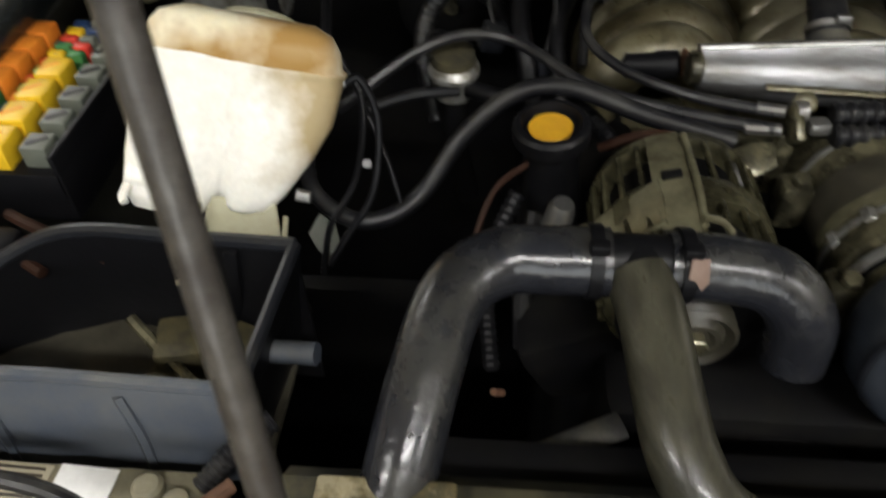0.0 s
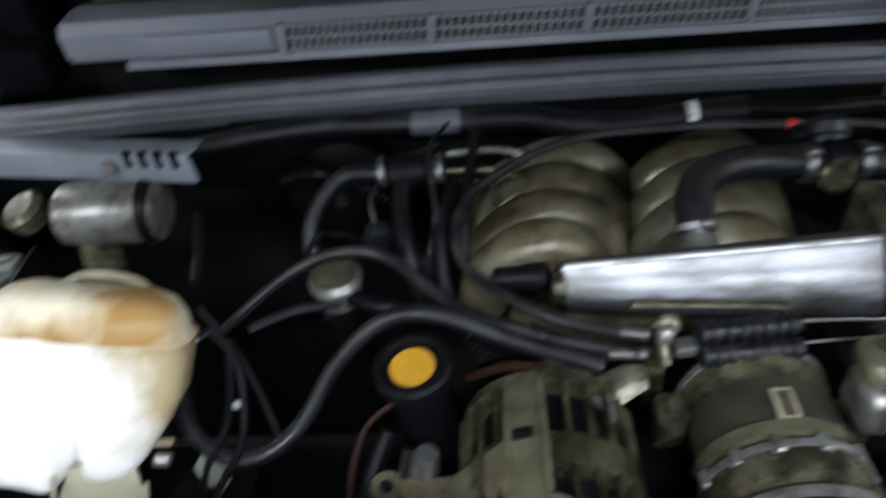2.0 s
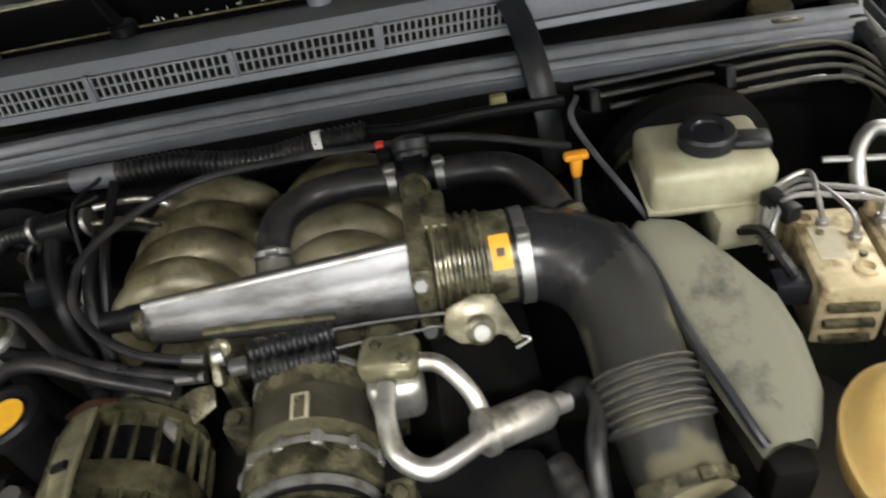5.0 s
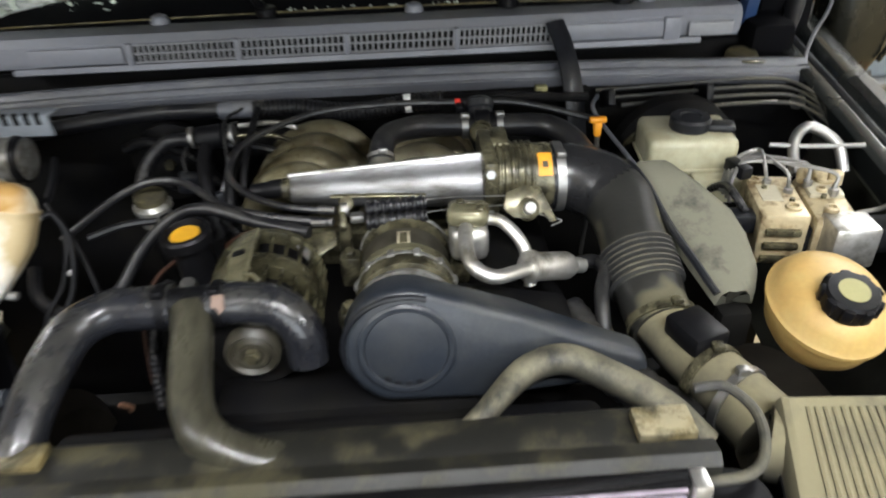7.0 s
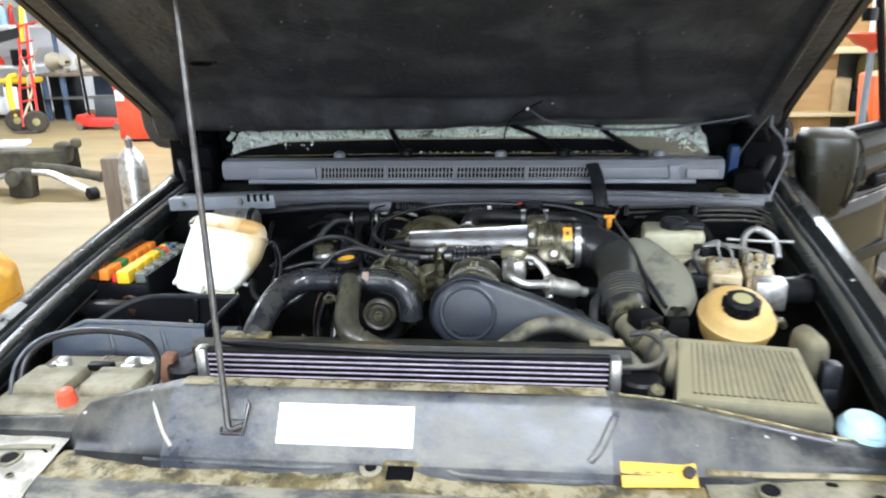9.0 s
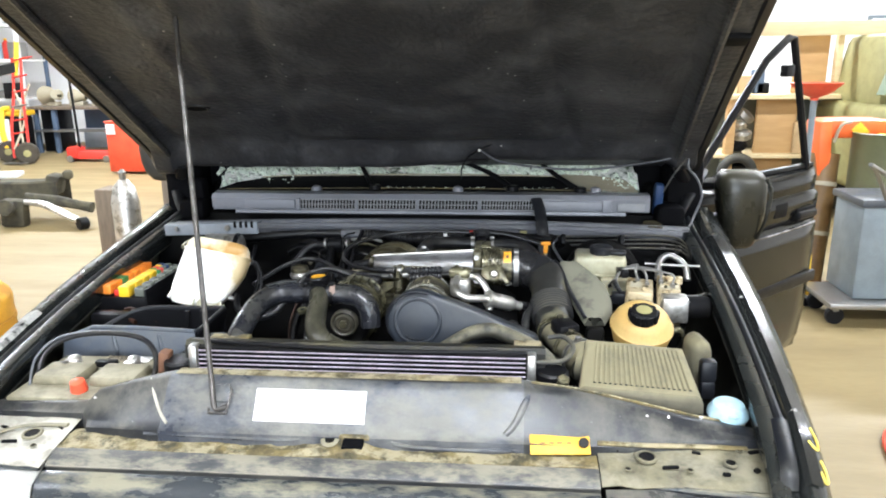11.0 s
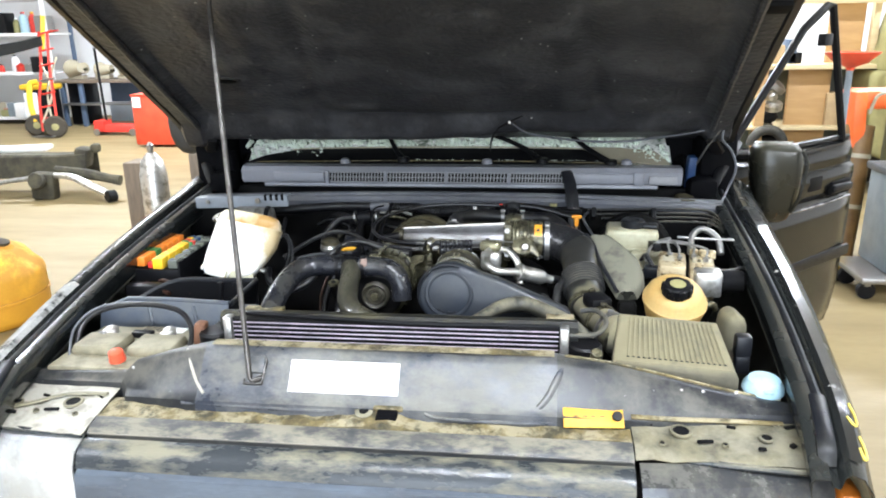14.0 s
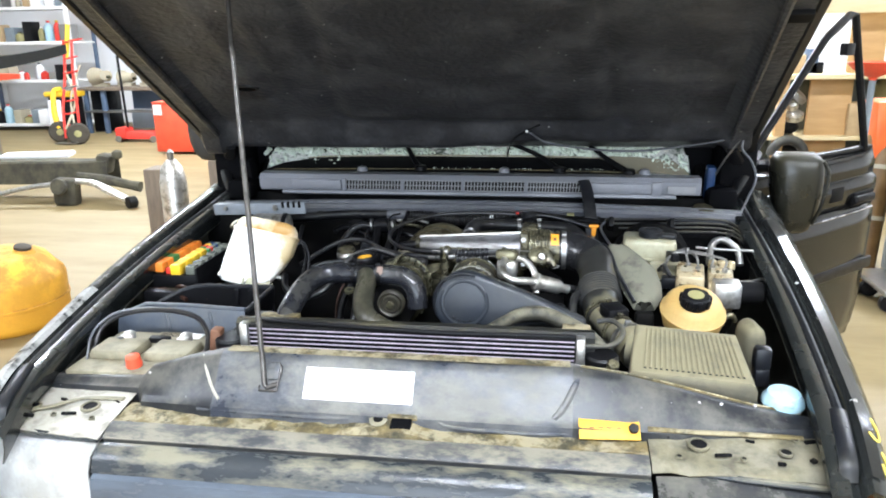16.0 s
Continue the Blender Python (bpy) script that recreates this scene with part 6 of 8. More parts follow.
part("wire", tube([(-0.19, 0.70, 1.12), (-0.17, 0.67, 1.12), (-0.15, 0.64, 1.11)], 0.009, 8, ribs=12, depth=0.12), "clean_black", wl)
part("clip", box((-0.395, 0.61, 1.10), (0.009, 0.006, 0.008), 0.002), "grey_text", wl)
part("belt", tube([(-0.32, 0.30, 1.0), (-0.24, 0.33, 1.03), (-0.16, 0.36, 1.05)], 0.012, 8, squash=0.4), "rubber_dusty", wl)
part("red_lead", tube([(-0.262, 0.37, 1.07), (-0.255, 0.38, 1.055), (-0.262, 0.39, 1.04)], 0.003, 8), "rust", wl)
for k, (x, y, z, r) in enumerate(((-0.448, 0.605, 1.0, 20),)):
    part("paper_scrap", slab([(-0.018, 0.004), (-0.004, 0.026), (0.012, 0.012), (0.016, -0.016), (0.004, -0.03), (-0.01, -0.014)], 0.001, pose(x, y, z, 40, 10, r), 0), "grey_fuse", wl)
part("corrugated_hose", tube([(-0.40, 0.93, 1.14), (-0.36, 0.91, 1.16), (-0.31, 0.90, 1.15), (-0.27, 0.905, 1.12), (-0.25, 0.92, 1.07)], 0.009, 10, ribs=30, depth=0.12), "clean_black", wl)
part("connector", box((-0.275, 0.83, 1.12), (0.03, 0.022, 0.034), 0.004, (10, 15, 20)), "black_plastic", wl)
part("connector", box((-0.215, 0.80, 1.10), (0.026, 0.02, 0.03), 0.004, (-10, 0, 35)), "black_plastic", wl)
part("thin_wire", tube([(-0.275, 0.83, 1.135), (-0.28, 0.86, 1.16), (-0.25, 0.90, 1.175), (-0.20, 0.93, 1.18)], 0.0028, 6), "rubber", wl)
part("thin_wire", tube([(-0.215, 0.80, 1.115), (-0.205, 0.83, 1.15), (-0.21, 0.88, 1.20), (-0.19, 0.94, 1.20)], 0.0028, 6), "rubber", wl)
part("thin_wire", tube([(-0.33, 0.75, 1.11), (-0.35, 0.79, 1.13), (-0.34, 0.84, 1.12), (-0.30, 0.86, 1.09)], 0.003, 6), "rubber", wl)
hb = thing("vacuum_drum", (-0.33, 0.93, 1.0), "round black vacuum drum against the bulkhead", "drum")
part("drum", lathe([(0.03, 0), (0.065, 0.006), (0.07, 0.02), (0.07, 0.05), (0.05, 0.06)], (-0.33, 0.985, 1.10), (0, -1, 0.15), 28), "pit", hb)
part("boss", disc((-0.33, 0.93, 1.108), 0.010, 0.012, (0, -1, 0.15), 12), "cast_dirty", hb)


# ---------------------------------------------------------------- round the engine
rad = thing("radiator", (-0.01, 0.2, 0.5), "radiator and condenser with bright fin strips behind the slam panel", "radiator")
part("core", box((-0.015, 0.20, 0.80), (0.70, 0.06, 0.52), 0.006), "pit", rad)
part("top_tank", profile_run([(0.275, 1.06), (0.282, 1.100), (0.268, 1.114), (0.238, 1.118), (0.215, 1.110), (0.21, 1.06)], -0.40, 0.37), "rad_top", rad, "dusty black top tank")
part("top_rail", profile_run([(0.208, 1.06), (0.208, 1.124), (0.198, 1.141), (0.180, 1.143), (0.170, 1.134), (0.168, 1.06)], -0.40, 0.37), "rad_top", rad)
con = part("condenser", box((-0.015, 0.158, 0.92), (0.70, 0.018, 0.44), 0.003), "pit", rad)
for k in range(5):
    y, z = 0.147 - 0.0004 * k, 1.133 - 0.0098 * k
    part("fin_strip", box((-0.016, y, z), (0.69, 0.004, 0.0014), 0.0004, (20, 0, 0)), "fin", con, "bright aluminium condenser tube")
part("end_cap", box((0.341, 0.152, 1.103), (0.018, 0.026, 0.08), 0.004), "alu", con)
part("end_cap", box((-0.372, 0.152, 1.105), (0.018, 0.026, 0.08), 0.004), "alu", con)
part("side_tank", lathe([(0.03, 0), (0.034, 0.005), (0.034, 0.3), (0.03, 0.305)], (0.385, 0.16, 0.80), (0, 0, 1)), "clean_black", rad)
part("side_tank", lathe([(0.03, 0), (0.034, 0.005), (0.034, 0.3), (0.03, 0.305)], (-0.412, 0.165, 0.80), (0, 0, 1)), "clean_black", rad)
part("drain_fitting", disc((0.40, 0.13, 1.085), 0.012, 0.025, (0.2, -0.5, 0.8), 8), "cast_dirty", rad)
part("drain_fitting", disc((0.395, 0.13, 1.05), 0.016, 0.03, (0.2, -0.8, 0.4), 8), "cast_dirty", rad)
part("clip_bracket", box((0.335, 0.235, 1.124), (0.06, 0.04, 0.014), 0.003), "ledge", rad)
part("clip_bracket", box((-0.33, 0.25, 1.120), (0.09, 0.03, 0.012), 0.003), "ledge", rad)
part("droop_cable", tube([(-0.40, 0.20, 1.135), (-0.30, 0.165, 1.146), (-0.15, 0.15, 1.147), (0.05, 0.145, 1.143), (0.2, 0.15, 1.143), (0.33, 0.16, 1.14)], 0.0045, 8), "clean_black", rad)
part("bleed_pipe", tube([(0.34, 0.165, 1.118), (0.40, 0.17, 1.12), (0.425, 0.20, 1.125), (0.43, 0.24, 1.13), (0.41, 0.27, 1.135), (0.38, 0.275, 1.13)], 0.0055, 10), "rubber_dusty", rad)
part("edge_cable", tube([(-0.37, 0.19, 1.11), (-0.2, 0.18, 1.112), (0.0, 0.178, 1.11), (0.2, 0.172, 1.112), (0.34, 0.165, 1.117)], 0.004, 8), "rubber", rad)
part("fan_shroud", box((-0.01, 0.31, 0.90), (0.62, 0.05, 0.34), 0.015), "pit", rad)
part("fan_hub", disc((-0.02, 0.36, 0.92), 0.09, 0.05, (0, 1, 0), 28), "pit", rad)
part("red_lead", box((-0.449, 0.172, 1.092), (0.024, 0.03, 0.056), 0.006, (0, 8, 0)), "rust", rad)

# air filter box, its lid sloping down towards the front
ab = thing("air_filter_box", (0.56, 0.17, 0.85), "black air filter box coated in tan dust, ribbed lid", "air filter box")


def lid_point(u, v, h=0.0):
    """u across 0..1, v from back to front 0..1, h above the lid."""
    return V(lerp(lerp(0.457, 0.432, v), lerp(0.665, 0.678, v), u), lerp(0.25, 0.112, v), lerp(1.142, 1.089, v) - 0.016 * u + h)


b = bmesh.new()
loops = []
for inset, h in ((0.0, -0.035), (0.0, -0.012), (0.015, -0.004), (0.045, 0.0)):
    loops.append([b.verts.new(lid_point(u, v, h)) for u, v in ((inset, inset), (0.5, inset), (1 - inset, inset), (1 - inset, 0.5), (1 - inset, 1 - inset), (0.5, 1 - inset), (inset, 1 - inset), (inset, 0.5))])
for ra, rb_ in zip(loops, loops[1:]):
    for q in range(8):
        b.faces.new((ra[q], ra[(q + 1) % 8], rb_[(q + 1) % 8], rb_[q]))
b.faces.new(loops[-1])
lid = part("lid", b, "airbox", ab, "ribbed lid under thick dust", smooth=30)
for i in range(19):
    u = 0.13 + 0.78 * i / 18
    a, c = lid_point(u, 0.12, 0.001), lid_point(u, 0.88, 0.001)
    part("lid_rib", tube([a, a.lerp(c, 0.5), c], 0.0031, 6, 2), "airbox", lid)
b = bmesh.new()
loops = []
for grow, z in ((0.002, 0.0), (-0.004, -0.06), (-0.012, -0.24)):
    loops.append([b.verts.new(V(p.x + (grow if u else -grow), p.y + (-grow if v else grow), p.z - 0.034 + z)) for u, v, p in ((u, v, lid_point(u, v)) for u, v in ((0, 0), (1, 0), (1, 1), (0, 1)))])
for ra, rb_ in zip(loops, loops[1:]):
    for q in range(4):
        b.faces.new((ra[q], ra[(q + 1) % 4], rb_[(q + 1) % 4], rb_[q]))
b.faces.new(loops[0])
b.faces.new(loops[-1])
part("base", b, "black_plastic", ab, "dark lower box")
for i in range(8):
    p = lid_point(0.35 + 0.085 * i, 1.0)
    part("skirt_rib", box((p.x, p.y - 0.003, p.z - 0.045), (0.004, 0.008, 0.024), 0.001), "black_plastic", ab)
part("inlet_stub", tube([(0.45, 0.235, 1.085), (0.47, 0.225, 1.085)], 0.04, 20), "airbox", ab)
sn = thing("intake_snorkel", (0.72, 0.25, 0.95), "dusty tan plastic snorkel bottle by the wing", "snorkel")
part("shell", box((0.716, 0.335, 1.055), (0.055, 0.11, 0.13), 0.025, (0, 0, 6), taper=0.8, seg=3), "airbox", sn)

# expansion tank
ex = thing("expansion_tank", (0.605, 0.39, 0.95), "amber coolant expansion tank with a black screw cap", "coolant tank")
AXIS = V(0, -0.25, 1).normalized()
b = lathe([(0.03, 0.0), (0.052, 0.006), (0.066, 0.03), (0.073, 0.062), (0.0725, 0.066), (0.0765, 0.069), (0.0765, 0.075), (0.072, 0.079), (0.067, 0.094), (0.056, 0.107), (0.04, 0.115), (0.018, 0.118)], (0, 0, 0), (0, 0, 1), 48)
bmesh.ops.scale(b, verts=b.verts, vec=(0.96, 1.1, 0.93))
bmesh.ops.transform(b, verts=b.verts, matrix=Matrix.Translation((0.608, 0.442, 1.041)) @ AXIS.to_track_quat("Z", "Y").to_matrix().to_4x4())
part("tank", b, "orange_tank", ex)
part("cap_neck", lathe([(0.034, -0.02), (0.032, 0.004), (0.028, 0.004)], (0.606, 0.392, 1.132), AXIS, 30), "orange_tank", ex)
cap = part("cap", lathe([(0.028, -0.006), (0.031, -0.004), (0.032, 0.02), (0.029, 0.024), (0.02, 0.0245)], (0.604, 0.389, 1.137), AXIS, 36), "clean_black", ex)
CM = Matrix.Translation((0.604, 0.389, 1.137)) @ AXIS.to_track_quat("Z", "Y").to_matrix().to_4x4()
for k in range(9):
    a = radians(40 * k)
    b = box((0.031 * math.cos(a), 0.031 * math.sin(a), 0.011), (0.009, 0.013, 0.022), 0.003, (0, 0, math.degrees(a)))
    bmesh.ops.transform(b, verts=b.verts, matrix=CM)
    part("grip", b, "clean_black", cap)
part("cap_print", disc(CM @ V(0, 0, 0.0242), 0.018, 0.0012, AXIS, 20), "khaki", cap)
part("tank_outlet", tube([(0.68, 0.44, 1.085), (0.70, 0.445, 1.09), (0.71, 0.45, 1.075)], 0.007, 10), "cast_dirty", ex)

# grey air duct beside the intake hose
du = thing("air_duct", (0.48, 0.55, 1.0), "flat grey plastic air duct filmed with dust", "air duct")
rows = []
for y, xa, xb, z in ((0.688, 0.425, 0.46, 1.185), (0.672, 0.418, 0.485, 1.192), (0.63, 0.43, 0.515, 1.178), (0.585, 0.44, 0.545, 1.160), (0.545, 0.448, 0.552, 1.146), (0.50, 0.462, 0.55, 1.130), (0.47, 0.472, 0.536, 1.119), (0.455, 0.478, 0.526, 1.112)):
    rows.append([(xa, y, z - 0.02), (xa + 0.006, y, z - 0.004), (lerp(xa, xb, 0.3), y, z + 0.002), (lerp(xa, xb, 0.5), y, z + 0.0), (lerp(xa, xb, 0.75), y, z + 0.002), (xb - 0.006, y, z - 0.004), (xb, y, z - 0.02)])
part("duct_shell", sheet(rows, 0.045), "duct", du, smooth=60)
part("duct_edge", tube([(0.415, 0.69, 1.183), (0.418, 0.672, 1.19), (0.432, 0.63, 1.177), (0.441, 0.585, 1.159), (0.449, 0.545, 1.146), (0.463, 0.50, 1.13), (0.472, 0.47, 1.118), (0.478, 0.456, 1.111)], 0.005, 8), "black_plastic", du)
part("duct_mouth", box((0.503, 0.452, 1.06), (0.045, 0.03, 0.06), 0.01), "pit", du)

# brake reservoir and servo
br = thing("brake_reservoir", (0.56, 0.8, 1.1), "cream brake fluid reservoir with a black cap", "fluid reservoir")
part("tank", box((0.553, 0.812, 1.147), (0.143, 0.112, 0.065), 0.012, (0, 0, -5), seg=3), "cream", br)
part("tank_seam", box((0.553, 0.812, 1.128), (0.149, 0.118, 0.006), 0.002, (0, 0, -5)), "cream", br)
part("cap", lathe([(0.030, 0), (0.033, 0.004), (0.033, 0.018), (0.030, 0.022), (0.018, 0.0225), (0.016, 0.020)], (0.555, 0.81, 1.178), seg=28), "black_plastic", br)
part("sensor_cap", box((0.60, 0.795, 1.186), (0.045, 0.03, 0.014), 0.006, (0, 0, -12)), "black_plastic", br)
part("lower_tank", box((0.59, 0.76, 1.10), (0.09, 0.06, 0.05), 0.012), "cream", br)
part("servo", lathe([(0.02, 0), (0.1, 0.01), (0.115, 0.03), (0.115, 0.06), (0.1, 0.08), (0.03, 0.09)], (0.57, 0.86, 1.08), (0, 1, 0), 36), "pit", br)
part("servo_rim", lathe([(0.082, 0.0), (0.092, 0.004), (0.092, 0.010), (0.082, 0.014)], (0.555, 0.885, 1.085), (0, 0.94, 0.34), 36), "cast_dirty", br)

# brake modulator
mo = thing("brake_modulator", (0.68, 0.64, 1.0), "corroded alloy brake modulator block with steel pipes", "brake modulator")
part("valve_block", box((0.640, 0.655, 1.092), (0.070, 0.125, 0.085), 0.006, (0, 0, -10)), "modulator", mo, "yellowed alloy valve block")
part("valve_block", box((0.716, 0.650, 1.086), (0.062, 0.13, 0.08), 0.006, (0, 0, -10)), "modulator", mo, "yellowed alloy valve block")
part("block_step", box((0.676, 0.652, 1.07), (0.012, 0.12, 0.08), 0.002, (0, 0, -10)), "pit", mo)
part("top_plate", box((0.722, 0.678, 1.128), (0.05, 0.06, 0.012), 0.003, (0, 0, -10)), "beige", mo)
for x, y, r in ((0.626, 0.70, 0.011), (0.648, 0.615, 0.012), (0.70, 0.605, 0.010), (0.73, 0.69, 0.014), (0.712, 0.66, 0.008)):
    part("port_boss", lathe([(r, 0), (r, 0.008), (r * 0.6, 0.009), (r * 0.6, 0.003)], (x, y, 1.130), (0, 0, 1), 14), "modulator", mo)
for z in (1.062, 1.085, 1.108):
    part("coil_ridge", box((0.628, 0.592, z), (0.05, 0.012, 0.010), 0.003, (0, 0, -10)), "cast_dirty", mo)
part("paper_tag", box((0.632, 0.66, 1.1352), (0.03, 0.05, 0.001), 0, (0, 0, -10)), "beige", mo)
part("motor_block", box((0.715, 0.575, 1.10), (0.065, 0.055, 0.065), 0.006, (0, 0, -4)), "alu", mo, "bright machined block")
part("motor", disc((0.745, 0.585, 1.10), 0.028, 0.06, (1, 0, 0), 22), "pit", mo)
part("connector", box((0.588, 0.635, 1.105), (0.045, 0.03, 0.03), 0.004, (0, 0, -10)), "black_plastic", mo)
for z in (1.075, 1.1):
    part("port", disc((0.61, 0.612, z), 0.009, 0.012, (-0.3, -1, 0), 12), "clean_black", mo)
for k, (x, y) in enumerate(((0.64, 0.69), (0.66, 0.66), (0.70, 0.68), (0.725, 0.65))):
    part("union", disc((x, y, 1.13), 0.007, 0.012, seg=8), "steel", mo)
    part("brake_pipe", tube([(x, y, 1.14), (x - 0.005, y + 0.01, 1.165), (0.645 - 0.008 * k, 0.745 - 0.012 * k, 1.165), (0.60 - 0.004 * k, 0.735 - 0.014 * k, 1.15), (0.575, 0.70 - 0.012 * k, 1.12)], 0.0032, 8), "steel", mo)
part("pipe_clip", box((0.602, 0.712, 1.152), (0.02, 0.045, 0.02), 0.003, (0, 0, 15)), "clean_black", mo)
part("bright_pipe", tube([(0.70, 0.72, 1.13), (0.71, 0.76, 1.17), (0.74, 0.775, 1.185), (0.775, 0.75, 1.165), (0.78, 0.72, 1.13)], 0.009, 12), "steel", mo)
part("tee_pipe", tube([(0.67, 0.76, 1.165), (0.74, 0.745, 1.165), (0.815, 0.74, 1.165)], 0.004, 8), "steel", mo)
part("tee_pipe", tube([(0.75, 0.62, 1.115), (0.79, 0.625, 1.118), (0.82, 0.64, 1.12), (0.82, 0.62, 1.10)], 0.004, 8), "steel", mo)

for k, (x, y) in enumerate(((0.63, 0.675), (0.655, 0.635), (0.705, 0.64), (0.735, 0.665))):
    part("cap_screw", disc((x, y, 1.133), 0.0045, 0.006, (0, 0, 1), 6), "cast_dirty", mo)
for k in range(3):
    part("solenoid", lathe([(0.004, 0), (0.011, 0.001), (0.011, 0.018), (0.008, 0.021), (0.003, 0.022)], (0.704 + 0.022 * k, 0.700 - 0.006 * k, 1.128), (0, 0.1, 1), 16), "modulator", mo)
part("loom_tail", tube([(0.588, 0.635, 1.12), (0.575, 0.655, 1.14), (0.58, 0.70, 1.13), (0.57, 0.74, 1.10)], 0.006, 8, ribs=16, depth=0.12), "rubber", mo)

# brake pipes along the bulkhead
bp = thing("bulkhead_pipes", (0.6, 0.95, 1.15), "row of thin dark brake pipes clipped along the bulkhead", "brake pipe")
for k in range(4):
    z, y = 1.186 - 0.009 * k, 0.975 - 0.016 * k
    part("pipe", tube([(0.44 + 0.02 * k, y, z), (0.60, y, z + 0.004), (0.74, y, z + 0.006), (0.80, y - 0.02, z + 0.002), (0.825, y - 0.10, z - 0.012), (0.83, y - 0.22, z - 0.03)], 0.0036, 8), "rubber_dusty", bp)
for x in (0.455, 0.63):
    part("pipe_clip", box((x, 0.95, 1.18), (0.014, 0.065, 0.03), 0.003, (-25, 0, 0)), "clean_black", bp)
part("down_pipe", tube([(0.44, 0.96, 1.182), (0.425, 0.93, 1.17), (0.44, 0.87, 1.15), (0.47, 0.80, 1.12), (0.50, 0.74, 1.08)], 0.004, 8), "seal", bp)
part("alu_bar", tube([(0.66, 0.93, 1.165), (0.76, 0.93, 1.165)], 0.003, 8), "alu", bp)
part("brass_tag", box((0.335, 0.955, 1.198), (0.022, 0.012, 0.022), 0.003), "khaki", bp)
cc = thing("clutch_reservoir", (0.74, 1.02, 1.16), "small olive-stained fluid cap in the bulkhead corner", "fluid reservoir")
part("neck", lathe([(0.024, 0), (0.026, 0.03)], (0.742, 1.066, 1.165), (0, 0, 1), 20), "cream", cc)
part("cap", lathe([(0.028, 0), (0.031, 0.004), (0.031, 0.016), (0.026, 0.022), (0.01, 0.024)], (0.742, 1.066, 1.192), (0, -0.1, 1), 22), "mud", cc)
part("cap_wire", tube([(0.70, 1.05, 1.20), (0.725, 1.01, 1.212), (0.76, 1.01, 1.21), (0.785, 1.04, 1.20)], 0.003, 8), "cast_dirty", cc)
solo("rubber_strap", tube([(0.375, 1.06, 1.288), (0.385, 1.035, 1.262), (0.39, 1.0, 1.236), (0.395, 0.97, 1.20), (0.40, 0.95, 1.15), (0.405, 0.94, 1.08)], 0.02, 10, squash=0.35), "black_plastic", "flat black rubber strap hanging over the bulkhead seal", "strap")
solo("ring_terminal", lathe([(0.009, 0), (0.014, 0.001), (0.014, 0.006), (0.009, 0.007)], (0.80, 0.93, 1.16), (-0.6, -0.3, 0.7), 14), "steel", "small steel ring terminal by the wing", "terminal")

# white reservoir, leaning back and down to one side
wr = thing("white_reservoir", (-0.51, 0.58, 1.0), "white plastic reservoir stained brown along its lid", "fluid reservoir")
WX = V(0.985, 0.0, -0.174)
WZ = V(0.19, 0.437, 0.88)
WZ = (WZ - WX * WZ.dot(WX)).normalized()
WY = WZ.cross(WX)
WO = V(-0.586, 0.515, 1.13)


def tank_at(u, v, w):
    return WO + WX * u + WY * v + WZ * w


# height, left edge, right edge, depth
SEC = [(-0.016, 0.004, 0.104, 0.036), (-0.012, -0.012, 0.114, 0.044), (0.004, -0.021, 0.126, 0.054), (0.04, -0.019, 0.145, 0.064), (0.08, -0.015, 0.160, 0.071), (0.12, -0.010, 0.164, 0.073), (0.128, -0.010, 0.164, 0.073), (0.1293, -0.013, 0.166, 0.075), (0.133, -0.013, 0.166, 0.075)]
LIDSEC = [(0.133, -0.013, 0.166, 0.075), (0.1345, -0.008, 0.162, 0.072), (0.150, -0.005, 0.158, 0.068), (0.162, 0.004, 0.150, 0.058), (0.168, 0.02, 0.134, 0.04)]


def tank_shell(sections):
    b = bmesh.new()
    rings = []
    for w, ul, ur, dep in sections:
        ring = []
        for k in range(64):
            a = 2 * math.pi * k / 64
            cx, sy = math.cos(a), math.sin(a)
            e = 5.0 if cx < 0 else 3.2
            rr = (abs(cx) ** e + abs(sy) ** e) ** (-1 / e)
            u = (ul + ur) / 2 + cx * rr * (ur - ul) / 2
            v = 0.036 + sy * rr * dep / 2
            low = min(1, max(0, (0.125 - w) / 0.1))
            if sy < 0:
                v += low * 0.024 * math.exp(-((u - 0.062) / 0.009) ** 2)
            if w > 0.135 and sy < 0.5:
                v += 0.006 * math.exp(-((u - 0.066) / 0.008) ** 2)
            drop = 0.010 * low if u > 0.066 else -0.004 * low
            lift = 0.018 * math.exp(-((u - 0.062) / 0.010) ** 2) if w < 0.03 else 0.0
            dent = 0.003 * noise.noise(V(u * 34, v * 40, w * 30))
            ring.append(b.verts.new(tank_at(u, v + dent, w + drop + lift + dent * 0.4)))
        rings.append(ring)
    for ra, rb_ in zip(rings, rings[1:]):
        for k in range(64):
            b.faces.new((ra[k], ra[(k + 1) % 64], rb_[(k + 1) % 64], rb_[k]))
    b.faces.new(rings[0][::-1])
    b.faces.new(rings[-1])
    return b


part("tank", tank_shell(SEC), "white_body", wr, smooth=60)
part("tank_top", tank_shell(LIDSEC), "white_tank", wr, "brown-stained upper half", smooth=60)
b = slab([(0.060, 0.004), (0.118, 0.010), (0.142, -0.078), (0.036, -0.084)], 0.004, Matrix(((WX.x, WZ.x, WY.x, 0), (WX.y, WZ.y, WY.y, 0), (WX.z, WZ.z, WY.z, 0), (0, 0, 0, 1))), 0.001)
bmesh.ops.translate(b, verts=b.verts, vec=WO + WY * 0.022)
for u in (0.052, 0.134):
    pts = [tank_at(u * 0.98, 0.012, 0.0), tank_at(u, 0.012, -0.078), tank_at(u, 0.03, -0.08), tank_at(u * 0.98, 0.04, 0.0)]
    tube([pts[0], pts[1]], 0.0025, 6, bm=b)
